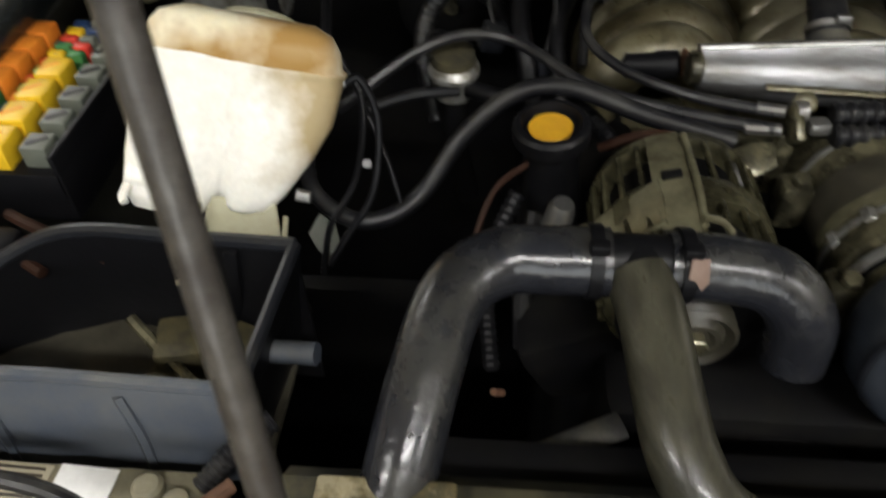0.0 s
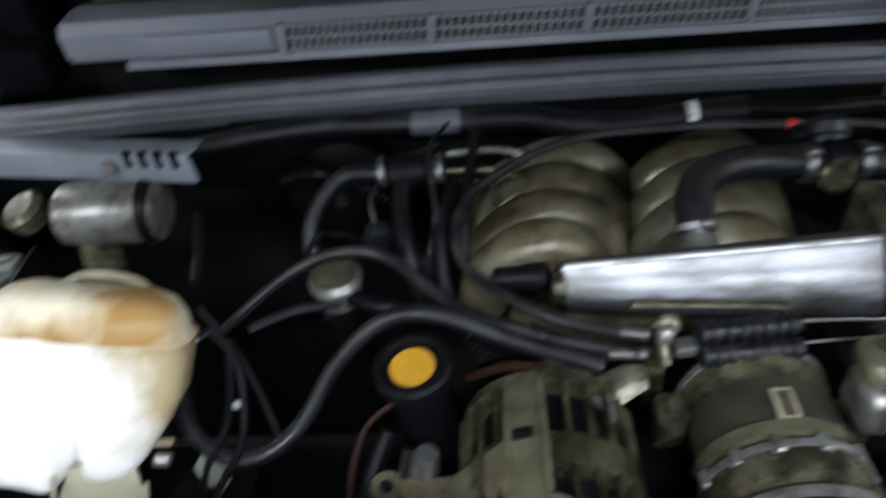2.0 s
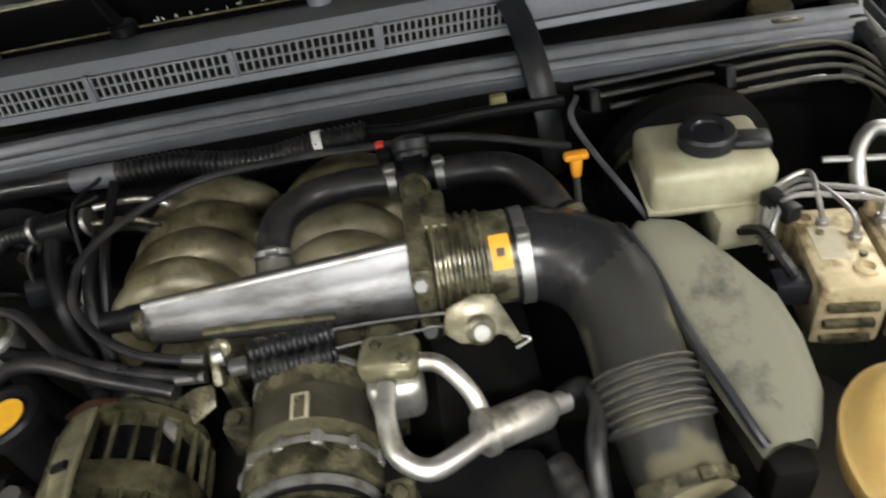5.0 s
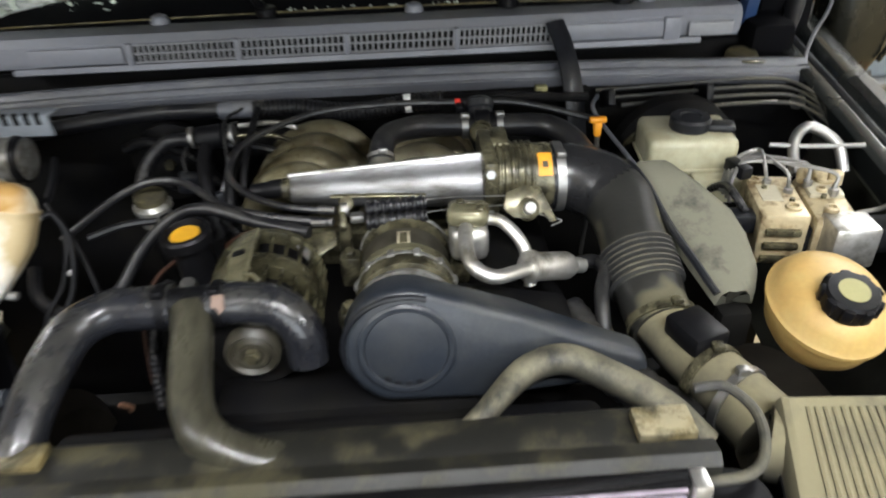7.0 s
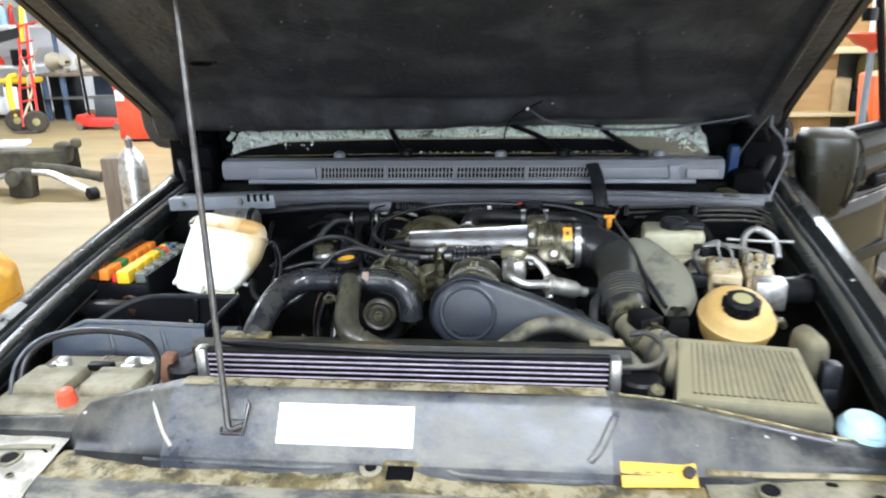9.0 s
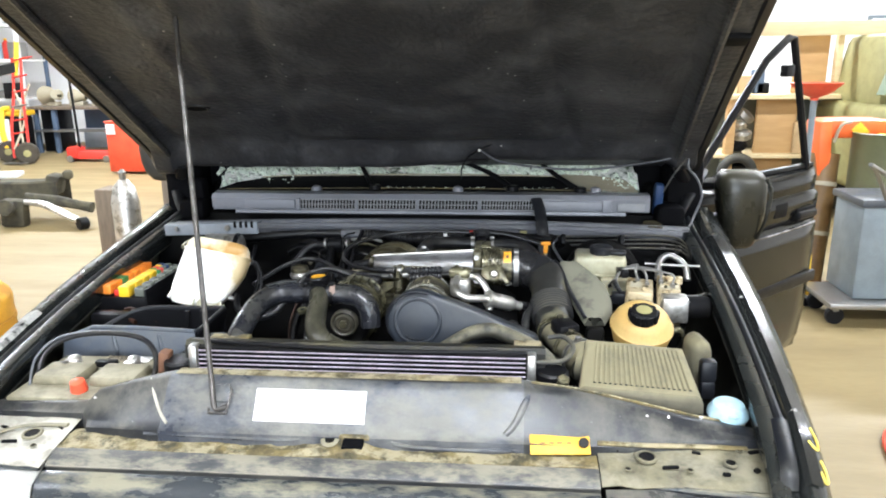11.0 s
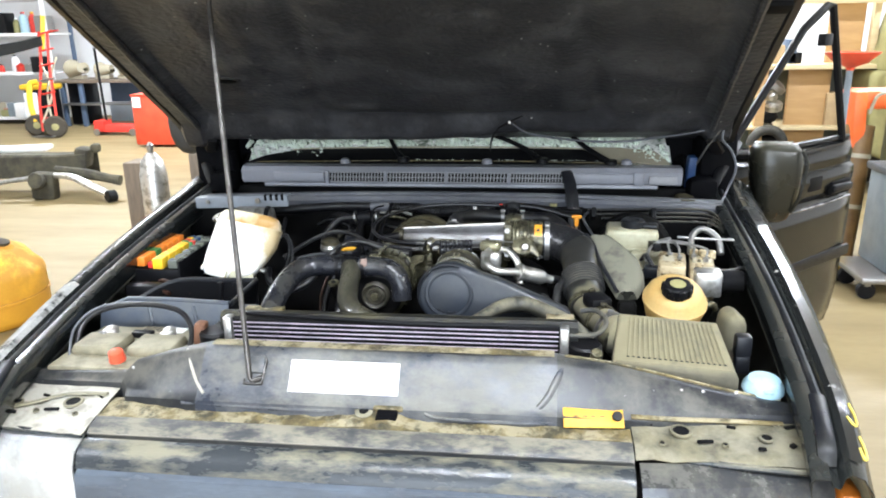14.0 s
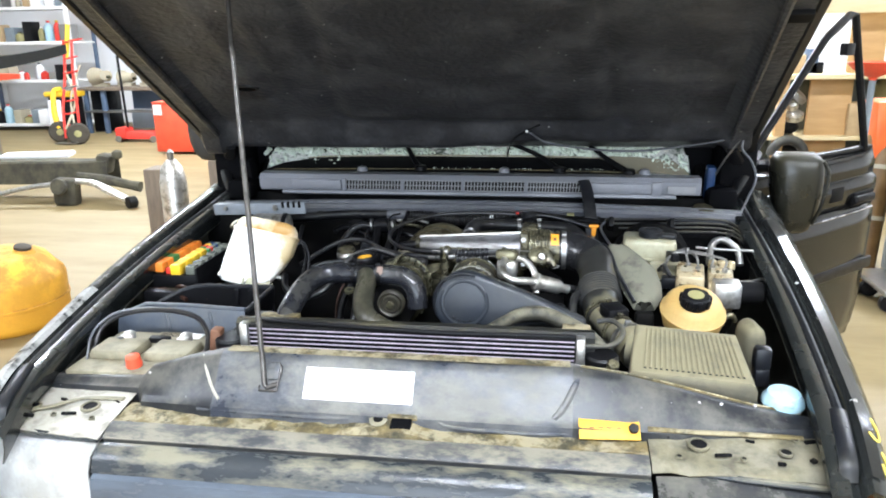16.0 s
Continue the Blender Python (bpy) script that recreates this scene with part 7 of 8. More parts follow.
tube([tank_at(0.036, 0.014, -0.083), tank_at(0.142, 0.014, -0.079)], 0.004, 6, bm=b)
part("foot", b, "cream", wr, "translucent flanged foot")
part("lug", disc(tank_at(-0.014, 0.018, 0.016), 0.013, 0.02, WX, 14), "white_body", wr)
part("lug_end", tube([tank_at(-0.012, 0.01, 0.006), tank_at(-0.013, 0.003, -0.004), tank_at(-0.01, 0.0, -0.008)], 0.004, 8), "white_body", wr)
part("spigot", tube([tank_at(0.152, 0.05, 0.12), tank_at(0.164, 0.052, 0.124)], 0.004, 8), "steel", wr)
part("pipe_union", disc(tank_at(0.137, 0.02, 0.02), 0.006, 0.014, WX, 10), "steel", wr)
part("filler_strap", tube([tank_at(0.03, 0.062, 0.15), tank_at(0.055, 0.07, 0.168), tank_at(0.10, 0.07, 0.168), tank_at(0.13, 0.062, 0.15)], 0.0045, 8, squash=0.6), "cream", wr)
part("overflow_hose", tube([tank_at(0.164, 0.052, 0.124), (-0.395, 0.62, 1.19), (-0.38, 0.61, 1.15), (-0.385, 0.58, 1.09), (-0.41, 0.56, 1.05), (-0.43, 0.545, 1.02)], 0.0038, 8), "clean_black", wr)

# canister and metal rail behind it
ca = thing("pump_canister", (-0.56, 0.78, 1.0), "dull alloy canister lying under a slotted rail", "canister")
part("can", lathe([(0.02, 0), (0.034, 0.003), (0.036, 0.012), (0.036, 0.10), (0.033, 0.112), (0.02, 0.115)], (-0.60, 0.775, 1.185), (1, 0.0, 0), 28), "zinc_dull", ca)
part("can_leg", lathe([(0.022, 0), (0.022, 0.07)], (-0.57, 0.755, 1.11), (0, 0.2, 1), 18), "cast_dirty", ca)
part("filter_knob", lathe([(0.01, 0), (0.024, 0.006), (0.026, 0.026), (0.018, 0.032)], (-0.655, 0.80, 1.16), (-0.2, -0.3, 0.9), 20), "cast_dirty", ca)
part("end_band", lathe([(0.036, 0), (0.039, 0.002), (0.039, 0.012), (0.036, 0.014)], (-0.505, 0.775, 1.185), (1, 0, 0), 28), "clean_black", ca)
ca.location += V(-0.02, 0.042, 0.0)
ra_ = thing("slotted_rail", (-0.61, 0.84, 1.2), "pale grey slotted steel rail across the bay corner", "bracket")
RD = V(0.329, -0.088, 0.031).normalized()
rm = Matrix.Translation((-0.617, 0.851, 1.2275)) @ RD.to_track_quat("X", "Z").to_matrix().to_4x4()
b = box((0, 0, 0), (0.345, 0.006, 0.034), 0.002)
box((0, 0.014, 0.016), (0.345, 0.03, 0.004), 0.0015, bm=b)
bmesh.ops.transform(b, verts=b.verts, matrix=rm)
part("rail_plate", b, "rail_grey", ra_)
for x, r in ((-0.12, 0.007), (0.07, 0.009)):
    b = disc((x, -0.005, 0.004), r, 0.007, (0, -1, 0), 14)
    bmesh.ops.transform(b, verts=b.verts, matrix=rm)
    part("rail_bolt", b, "steel", ra_)
for k in range(4):
    x = 0.095 + 0.02 * k
    b = box((x, -0.002, 0.012), (0.009, 0.008, 0.02), 0.003)
    bmesh.ops.transform(b, verts=b.verts, matrix=rm)
    part("notch", b, "pit", ra_)

# fuse box
fb = thing("fuse_box", (-0.76, 0.69, 0.98), "open fuse box with rows of coloured relays and fuses", "fuse box")
FM = pose(-0.772, 0.708, 1.108, 0, 0, 0)


def fuse(name, x, y, z, s, mat, parent=fb):
    b = box((x, y, z), s, 0.002)
    bmesh.ops.transform(b, verts=b.verts, matrix=FM)
    return part(name, b, mat, parent)


fuse("tray", 0, 0, -0.04, (0.155, 0.27, 0.06), "clean_black")
fuse("tray_wall", 0.074, 0, -0.012, (0.006, 0.27, 0.05), "clean_black")
for k in range(6):
    rel = fuse("relay", 0.05, -0.108 + 0.043 * k, 0.0, (0.027, 0.028, 0.026), "grey_fuse")
    b = box((0.05, -0.108 + 0.043 * k, 0.0135), (0.022, 0.006, 0.001), 0, (0, 0, 35))
    bmesh.ops.transform(b, verts=b.verts, matrix=FM)
    part("relay_mark", b, "clean_black", rel)
for k in range(4):
    rel = fuse("relay", 0.010, -0.11 + 0.043 * k, 0.004, (0.030, 0.037, 0.03), "yellow")
    b = box((0.006, -0.11 + 0.043 * k, 0.0195), (0.022, 0.004, 0.001), 0, (0, 0, 35))
    bmesh.ops.transform(b, verts=b.verts, matrix=FM)
    part("relay_mark", b, "amber", rel)
for k in range(5):
    fuse("blade_fuse", 0.016, 0.058 + 0.0175 * k, 0.002, (0.018, 0.012, 0.022), ("green", "red", "grey_fuse", "bluetape", "grey_fuse")[k])
    fuse("blade_fuse", -0.006, 0.058 + 0.0175 * k, 0.002, (0.018, 0.012, 0.022), ("yellow", "green", "red", "yellow", "bluetape")[k])
for k in range(13):
    fuse("blade_fuse", -0.016, -0.115 + 0.0185 * k, -0.002, (0.014, 0.013, 0.018), ("red", "green", "red", "yellow", "bluetape", "orange", "green")[k % 7])
for k in range(7):
    fuse("blade_fuse", -0.041, -0.11 + 0.035 * k, 0.008, (0.024, 0.031, 0.026), ("orange", "orange", "green", "orange", "orange", "orange", "orange")[k])
part("lead", tube([(-0.74, 0.54, 1.075), (-0.71, 0.52, 1.085), (-0.67, 0.51, 1.07), (-0.63, 0.50, 1.06)], 0.006, 8), "copper", fb)
part("lead", tube([(-0.78, 0.54, 1.07), (-0.73, 0.50, 1.075), (-0.68, 0.475, 1.065)], 0.006, 8), "copper", fb)
part("lead_boot", box((-0.76, 0.50, 1.065), (0.10, 0.04, 0.04), 0.012), "clean_black", fb)

# empty black battery tray with a blue-grey front panel
tr = thing("battery_tray", (-0.58, 0.4, 0.9), "empty black plastic battery tray with muddy clutter inside", "battery tray")
back = [(-0.80, 0.40, 1.035), (-0.76, 0.435, 1.055), (-0.70, 0.485, 1.085), (-0.645, 0.502, 1.096), (-0.55, 0.496, 1.10), (-0.44, 0.486, 1.106)]
part("back_wall", sheet([[(x, y, z), (x + 0.004, y - 0.006, z - 0.10), (x + 0.006, y - 0.01, z - 0.18)] for x, y, z in back], 0.004), "clean_black", tr, smooth=60)
part("rim", tube(back, 0.007, 8), "black_plastic", tr)
side = [(-0.44, 0.486, 1.106), (-0.447, 0.42, 1.10), (-0.455, 0.342, 1.092)]
part("side_wall", sheet([[(x, y, z), (x - 0.01, y, z - 0.10), (x - 0.02, y, z - 0.16)] for x, y, z in side], 0.004), "clean_black", tr)
part("rim", tube(side, 0.006, 8), "black_plastic", tr)
for x in (-0.545, -0.505):
    part("wall_rib", box((x, 0.486, 1.05), (0.014, 0.012, 0.10), 0.004, (4, 8, 0)), "clean_black", tr)
part("tray_floor", sheet([[(-0.80 + 0.035 * i, 0.33 + 0.034 * j, 0.978 + 0.014 * noise.noise(V(i * 0.7, j * 0.8, 3))) for i in range(11)] for j in range(6)], 0.004), "grime", tr, "tray floor dark with oily mud")
part("old_block", box((-0.545, 0.445, 0.99), (0.06, 0.05, 0.07), 0.006, (0, 0, 12)), "mud", tr)
part("old_pad", box((-0.515, 0.44, 1.0), (0.04, 0.04, 0.05), 0.014, (10, 0, 30)), "grime", tr)
part("old_bracket", box((-0.49, 0.455, 0.985), (0.05, 0.03, 0.05), 0.004, (0, 0, -20)), "mud", tr)
part("washer_ring", lathe([(0.013, 0), (0.024, 0.0), (0.024, 0.006), (0.013, 0.007)], (-0.49, 0.40, 0.992), (0.1, -0.2, 1), 18), "grime", tr)
part("old_clamp", box((-0.57, 0.40, 0.985), (0.035, 0.09, 0.04), 0.01, (0, 0, -25)), "mud", tr)
part("old_rod", tube([(-0.60, 0.455, 1.03), (-0.54, 0.41, 1.01), (-0.47, 0.36, 1.01)], 0.006, 8), "cast_dirty", tr)
part("bolt_head", lathe([(0.01, 0), (0.014, 0), (0.014, 0.006), (0.008, 0.012)], (-0.50, 0.40, 0.975), seg=12), "steel", tr)
part("black_gap", box((-0.56, 0.36, 0.975), (0.11, 0.02, 0.02), 0.004, (0, 0, -4)), "pit", tr)
part("outlet_stub", tube([(-0.45, 0.405, 1.06), (-0.43, 0.405, 1.06), (-0.41, 0.403, 1.062)], 0.010, 14), "shield", tr)
sh = thing("splash_shield", (-0.6, 0.33, 0.95), "blue-grey sheet metal shield standing behind the battery", "shield")
b = slab([(-0.20, -0.07), (-0.195, -0.005), (-0.12, 0.028), (0.05, 0.026), (0.135, 0.022), (0.14, -0.075)], 0.004, pose(-0.59, 0.335, 1.075, 78, 0, 0), 0.0015)
part("plate", b, "shield", sh)
part("fold", tube([(-0.785, 0.337, 1.072), (-0.71, 0.34, 1.103), (-0.60, 0.341, 1.103), (-0.455, 0.34, 1.098)], 0.006, 8, smooth=False), "shield", sh)
for x in (-0.66, -0.545):
    part("swage", tube([(x, 0.335, 1.09), (x + 0.01, 0.325, 1.05), (x + 0.012, 0.318, 1.01)], 0.005, 6), "shield", sh)
# battery
ba = thing("battery", (-0.62, 0.16, 0.85), "dusty car battery with two raised covers and a red terminal cap", "battery")
part("case", box((-0.615, 0.19, 0.94), (0.29, 0.215, 0.19), 0.008), "airbox", ba)
part("lid", box((-0.615, 0.19, 1.038), (0.295, 0.222, 0.016), 0.004), "battery_lid", ba)
part("label", box((-0.566, 0.283, 1.0475), (0.046, 0.030, 0.001), 0, (0, 0, -3)), "white", ba, "blank white sticker")
part("label", box((-0.624, 0.283, 1.0475), (0.060, 0.030, 0.001), 0, (0, 0, -2)), "beige", ba, "printed sticker")
for k in range(5):
    part("print_bar", box((-0.624, 0.272 + 0.0055 * k, 1.0484), (0.050, 0.0022, 0.0008), 0, (0, 0, -2)), "dark_text", ba)
part("vent_plug", lathe([(0.006, 0), (0.012, 0.001), (0.012, 0.008), (0.009, 0.011), (0.004, 0.011)], (-0.515, 0.283, 1.045), seg=14), "battery_lid", ba)
part("vent_plug", lathe([(0.006, 0), (0.010, 0.001), (0.010, 0.010), (0.005, 0.012)], (-0.49, 0.272, 1.045), seg=14), "battery_lid", ba)
part("lead_boot", tube([(-0.478, 0.262, 1.052), (-0.462, 0.272, 1.06), (-0.45, 0.285, 1.06)], 0.006, 10), "rust", ba)
part("lead_sleeve", tube([(-0.475, 0.285, 1.05), (-0.455, 0.31, 1.062), (-0.43, 0.335, 1.07)], 0.009, 10, ribs=14, depth=0.12), "rubber", ba)
for x in (-0.69, -0.56):
    part("cell_cover", box((x, 0.18, 1.056), (0.11, 0.085, 0.022), 0.006, taper=0.92), "battery_lid", ba, "dusty cell cover")
part("red_terminal", lathe([(0.016, 0), (0.018, 0.006), (0.015, 0.026), (0.006, 0.03)], (-0.618, 0.115, 1.045), (0, -0.2, 1), 16), "red_bright", ba, "red terminal cap")
part("terminal", lathe([(0.014, 0), (0.014, 0.02), (0.008, 0.024)], (-0.70, 0.235, 1.05), seg=14), "alu", ba)
part("terminal", lathe([(0.014, 0), (0.014, 0.02), (0.008, 0.024)], (-0.56, 0.24, 1.05), seg=14), "alu", ba)
part("clamp", box((-0.70, 0.225, 1.06), (0.035, 0.03, 0.016), 0.004, (0, 0, 20)), "alu", ba)
part("clamp_bolt", disc((-0.72, 0.215, 1.062), 0.006, 0.022, (0.8, -0.3, 0.2), 6), "steel", ba)
part("clamp", box((-0.56, 0.23, 1.06), (0.03, 0.026, 0.014), 0.004, (0, 0, -15)), "alu", ba)
part("hold_down", box((-0.63, 0.245, 1.05), (0.05, 0.02, 0.02), 0.004), "clean_black", ba)
part("thin_lead", tube([(-0.745, 0.13, 1.04), (-0.762, 0.19, 1.085), (-0.735, 0.235, 1.115), (-0.67, 0.255, 1.126), (-0.60, 0.258, 1.124)], 0.003, 8), "seal", ba)
part("lead", tube([(-0.75, 0.16, 1.03), (-0.755, 0.21, 1.085), (-0.71, 0.24, 1.115), (-0.62, 0.25, 1.125), (-0.53, 0.24, 1.115), (-0.485, 0.20, 1.085), (-0.475, 0.15, 1.05)], 0.006, 10), "rubber", ba)

# washer bottle neck with blue cap
wb = thing("washer_bottle", (0.725, 0.11, 0.9), "washer bottle neck with a pale blue cap", "washer bottle")
part("neck", lathe([(0.034, 0), (0.033, 0.09), (0.035, 0.113)], (0.728, 0.120, 0.925), (0, 0, 1), 22), "white_tank", wb)
part("cap", lathe([(0.036, 0), (0.040, 0.004), (0.039, 0.012), (0.033, 0.020), (0.030, 0.026), (0.012, 0.030)], (0.728, 0.122, 1.035), (0, -0.1, 1), 26), "blue", wb)
part("cap_tab", box((0.728, 0.088, 1.05), (0.02, 0.014, 0.006), 0.002, (10, 0, 0)), "blue", wb)
cl = thing("headlamp_relay", (0.72, 0.2, 1.0), "dark plastic relay clipped to the inner wing", "relay")
part("case", box((0.715, 0.235, 1.08), (0.034, 0.03, 0.05), 0.008), "black_plastic", cl)
part("plug", box((0.715, 0.23, 1.04), (0.03, 0.025, 0.04), 0.006), "black_plastic", cl)


# ---------------------------------------------------------------- workshop hall
def struct(name, bm, mat, label):
    return solo(name, bm, mat, label, kind="structure", loc=(0, 0, 0))


struct("floor", box((0, 3.0, -0.1), (26, 24, 0.2), 0), "floor", "stained tan concrete workshop floor")
struct("wall_north", box((0, 14.1, 2.4), (26, 0.2, 5.2), 0), "wall", "white sheet-clad back wall")
struct("wall_west", box((-12.1, 3.0, 2.4), (0.2, 24, 5.2), 0), "wall", "white sheet-clad side wall")
struct("wall_east", box((9.1, 3.0, 2.4), (0.2, 24, 5.2), 0), "wall", "white sheet-clad side wall")
struct("ceiling", box((0, 3.0, 5.05), (26, 24, 0.1), 0), "wall", "pale sheet ceiling")
b = box((-7.4, -9.0, 2.4), (9.6, 0.2, 5.2), 0)
box((6.3, -9.0, 2.4), (5.6, 0.2, 5.2), 0, bm=b)
box((0.45, -9.0, 4.8), (6.2, 0.2, 0.4), 0, bm=b)
struct("wall_south", b, "wall", "white wall with the open bay door")
for sx, sy in STRIPS:
    st = thing("ceiling_light", (sx, sy, 4.66), "long white fluorescent ceiling fitting", "ceiling light", group="strip lights")
    part("fitting", box((sx, sy, 4.70), (2.5, 0.30, 0.06), 0.01), "wall", st)
    part("hanger", box((sx - 0.9, sy, 4.865), (0.02, 0.02, 0.28), 0), "steel", st)
    part("hanger", box((sx + 0.9, sy, 4.865), (0.02, 0.02, 0.28), 0), "steel", st)

# back-left shelving and bench
shf = thing("shelf_unit", (-10.4, 12.8, 0), "white steel shelving crowded with bottles and parts", "shelf")
for x in (-11.6, -9.22):
    for y in (12.5, 13.3):
        part("post", box((x, y, 1.5), (0.07, 0.06, 3.0), 0.005), "wall" if y < 13 else "bench_blue", shf)
for z in (0.12, 1.0, 1.74, 2.40):
    part("shelf_board", box((-10.4, 12.9, z), (2.4, 0.85, 0.035), 0.004), "wall", shf)
    part("shelf_lip", box((-10.4, 12.47, z), (2.4, 0.012, 0.06), 0.003), "wall", shf)


def shelf_bottle(x, y, z, r, h, mat, cap):
    """A shouldered can or jug with its cap."""
    ob = thing("bottle", (x, y, z), "fluid bottle with a screw cap standing on the steel shelf", "bottle", group="bottles on the shelf")
    part("body", lathe([(r * 0.9, 0), (r, 0.015), (r, h * 0.68), (r * 0.85, h * 0.78), (r * 0.4, h * 0.88), (r * 0.4, h * 0.92)], (x, y, z), seg=16), mat, ob)
    part("cap", disc((x, y, z + h * 0.91), r * 0.45, h * 0.09, seg=12), cap, ob)


rng = random.Random(8)
for z in (0.138, 1.018, 1.758, 2.418):
    x = -11.4
    while x < -9.4:
        w, h = rng.uniform(0.10, 0.24), rng.uniform(0.14, 0.42)
        y = 12.62 + rng.uniform(-0.08, 0.12)
        if rng.random() < 0.55:
            shelf_bottle(x + w / 2, y, z, w * 0.46, h, rng.choice(["wall", "white", "red", "clean_black", "beige", "khaki", "blue"]), rng.choice(["red", "clean_black", "wall", "yellow"]))
        else:
            mat = rng.choice(["cardboard", "wall", "red", "clean_black", "grey_paint", "beige", "steel"])
            solo("parts_box", box((x + w / 2, y, z + h / 2), (w, 0.3, h), 0.015), mat, "small stored box or part on the steel shelf", "box")
        x += w + rng.uniform(0.0, 0.06)
sack = sheet([[(-11.0 + 0.5 * u + 0.02 * math.sin(9 * v), 12.55 - 0.02 * math.sin(7 * u), 1.02 + v) for u in (0, 0.2, 0.4, 0.6, 0.8, 1.0)] for v in (0, 0.15, 0.3, 0.42, 0.5)], 0.22)
solo("canvas_sack", sack, "beige", "slumped grey-green canvas sack on the shelf", "sack")
wbn = thing("workbench", (-7.05, 12.4, 0), "long slate-blue workbench with a worn top", "workbench")
part("top", box((-7.05, 12.45, 0.86), (3.7, 0.85, 0.06), 0.005), "log", wbn)
part("back_panel", box((-6.75, 12.85, 0.62), (3.0, 0.03, 0.42), 0), "bench_blue", wbn)
for k in range(5):
    part("lower_panel", box((-8.05 + 0.56 * k, 12.86, 0.21), (0.54, 0.03, 0.38), 0.006), "pale_panel", wbn, "pale blue sheet-metal panel")
part("mid_rail", box((-7.05, 12.15, 0.43), (3.5, 0.30, 0.03), 0), "steel", wbn)
for x in (-8.8, -8.42, -6.8, -5.3):
    part("leg", box((x, 12.12, 0.415), (0.08, 0.08, 0.83), 0.004), "bench_blue", wbn)
part("end_panel", box((-8.62, 12.5, 0.42), (0.34, 0.5, 0.80), 0.01), "clean_black", wbn)
for k, (dx, sc) in enumerate(((0.0, 0.9), (0.52, 0.75), (1.02, 1.0), (1.50, 0.8), (1.95, 1.0))):
    x0, y0 = -8.62 + dx, 12.4 + 0.05 * (k % 2)
    st = thing("gearbox_casting", (x0, y0, 0.89), "beige cast gearbox housing on the bench", "casting", group="castings on the bench")
    part("bell", lathe([(0.10 * sc, 0), (0.20 * sc, 0.03), (0.19 * sc, 0.10), (0.12 * sc, 0.20), (0.10 * sc, 0.34)], (x0 - 0.12, y0, 0.89 + 0.21 * sc), (1, -0.5 + 0.3 * k, 0.1), 20), "beige", st)
    part("flange", disc((x0 + 0.10, y0 - 0.05 * k + 0.05, 0.89 + 0.22 * sc), 0.12 * sc, 0.05, (1, -0.4, 0.1), 18), "khaki" if k % 2 else "beige", st)
    part("rib", box((x0, y0 - 0.10, 0.89 + 0.26 * sc), (0.20, 0.05, 0.10), 0.02, (0, 0, 14 * k)), "beige", st)
    part("foot", box((x0, y0, 0.925), (0.3, 0.18, 0.07), 0.01), "beige", st)
    part("shaft", tube([(x0 + 0.1, y0 - 0.05, 0.89 + 0.2 * sc), (x0 + 0.28, y0 - 0.12, 0.89 + 0.21 * sc)], 0.03, 10), "cast_dirty", st)

# hand truck
ht = thing("hand_truck", (-8.25, 10.7, 0), "red and yellow two-wheeled hand truck", "hand truck")
for x, lean in ((-8.36, 0.10), (-8.08, -0.02)):
    part("upright", tube([(x + 0.05, 10.66, 0.10), (x - 0.02, 10.8, 0.6), (x - 0.12 + lean, 11.0, 1.2), (x - 0.16 + lean, 11.15, 1.78)], 0.024, 8), "red", ht)
for z in (0.3, 0.5, 0.72, 0.95, 1.2, 1.45, 1.74):
    part("rung", tube([(-8.36 - z * 0.03, 10.63 + z * 0.29, z), (-8.04 - z * 0.06, 10.63 + z * 0.29, z + 0.05)], 0.016, 8), "red" if z != 0.95 else "steel", ht)
part("brace", tube([(-8.30, 10.68, 0.25), (-8.16, 10.86, 0.75), (-8.36, 11.0, 1.25)], 0.02, 8), "beige", ht)
part("brace", tube([(-8.12, 10.68, 0.2), (-8.26, 10.9, 0.8), (-8.10, 11.05, 1.35)], 0.018, 8), "beige", ht)
part("toe_plate", box((-8.2, 10.55, 0.03), (0.40, 0.2, 0.015), 0.004), "steel", ht)
for x, y in ((-8.52, 10.82), (-8.02, 10.6)):
    w = part("wheel", lathe([(0.07, -0.05), (0.16, -0.055), (0.19, -0.03), (0.19, 0.03), (0.16, 0.055), (0.07, 0.05)], (x, y, 0.19), (0.55, -1, 0), 26), "tyre", ht)
    part("hub", lathe([(0.02, -0.06), (0.09, -0.062), (0.10, -0.04), (0.10, 0.04), (0.02, 0.06)], (x, y, 0.19), (0.55, -1, 0), 18), "khaki", w)
part("handle", tube([(-8.52, 10.8, 0.25), (-8.60, 10.85, 0.55), (-8.62, 10.95, 0.88), (-8.50, 11.0, 0.93)], 0.05, 10), "yellow", ht)
part("long_handle", tube([(-8.42, 11.15, 1.45), (-8.38, 11.2, 1.75), (-8.36, 11.25, 2.05)], 0.04, 8), "yellow", ht)
part("cross_tie", tube([(-8.46, 11.2, 1.75), (-8.08, 11.2, 1.80)], 0.016, 8), "red", ht)

# trolley jack
tj = thing("trolley_jack", (-7.2, 11.0, 0), "red trolley jack with a tall dark handle", "trolley jack")
part("frame", box((-7.05, 11.0, 0.12), (0.75, 0.28, 0.14), 0.03, taper=0.8), "red", tj)
part("head", box((-7.38, 11.0, 0.16), (0.2, 0.3, 0.2), 0.03), "red", tj)
for x in (-7.42, -6.75):
    part("caster", lathe([(0.02, -0.16), (0.06, -0.16), (0.06, 0.16), (0.02, 0.16)], (x, 11.0, 0.06), (0, 1, 0), 16), "steel", tj)
part("handle", tube([(-7.3, 11.0, 0.2), (-7.33, 11.0, 1.5)], 0.022, 8), "clean_black", tj)

# red tool cabinet
tc_ = thing("tool_cabinet", (-5.4, 9.7, 0), "bright red steel tool cabinet", "tool cabinet")
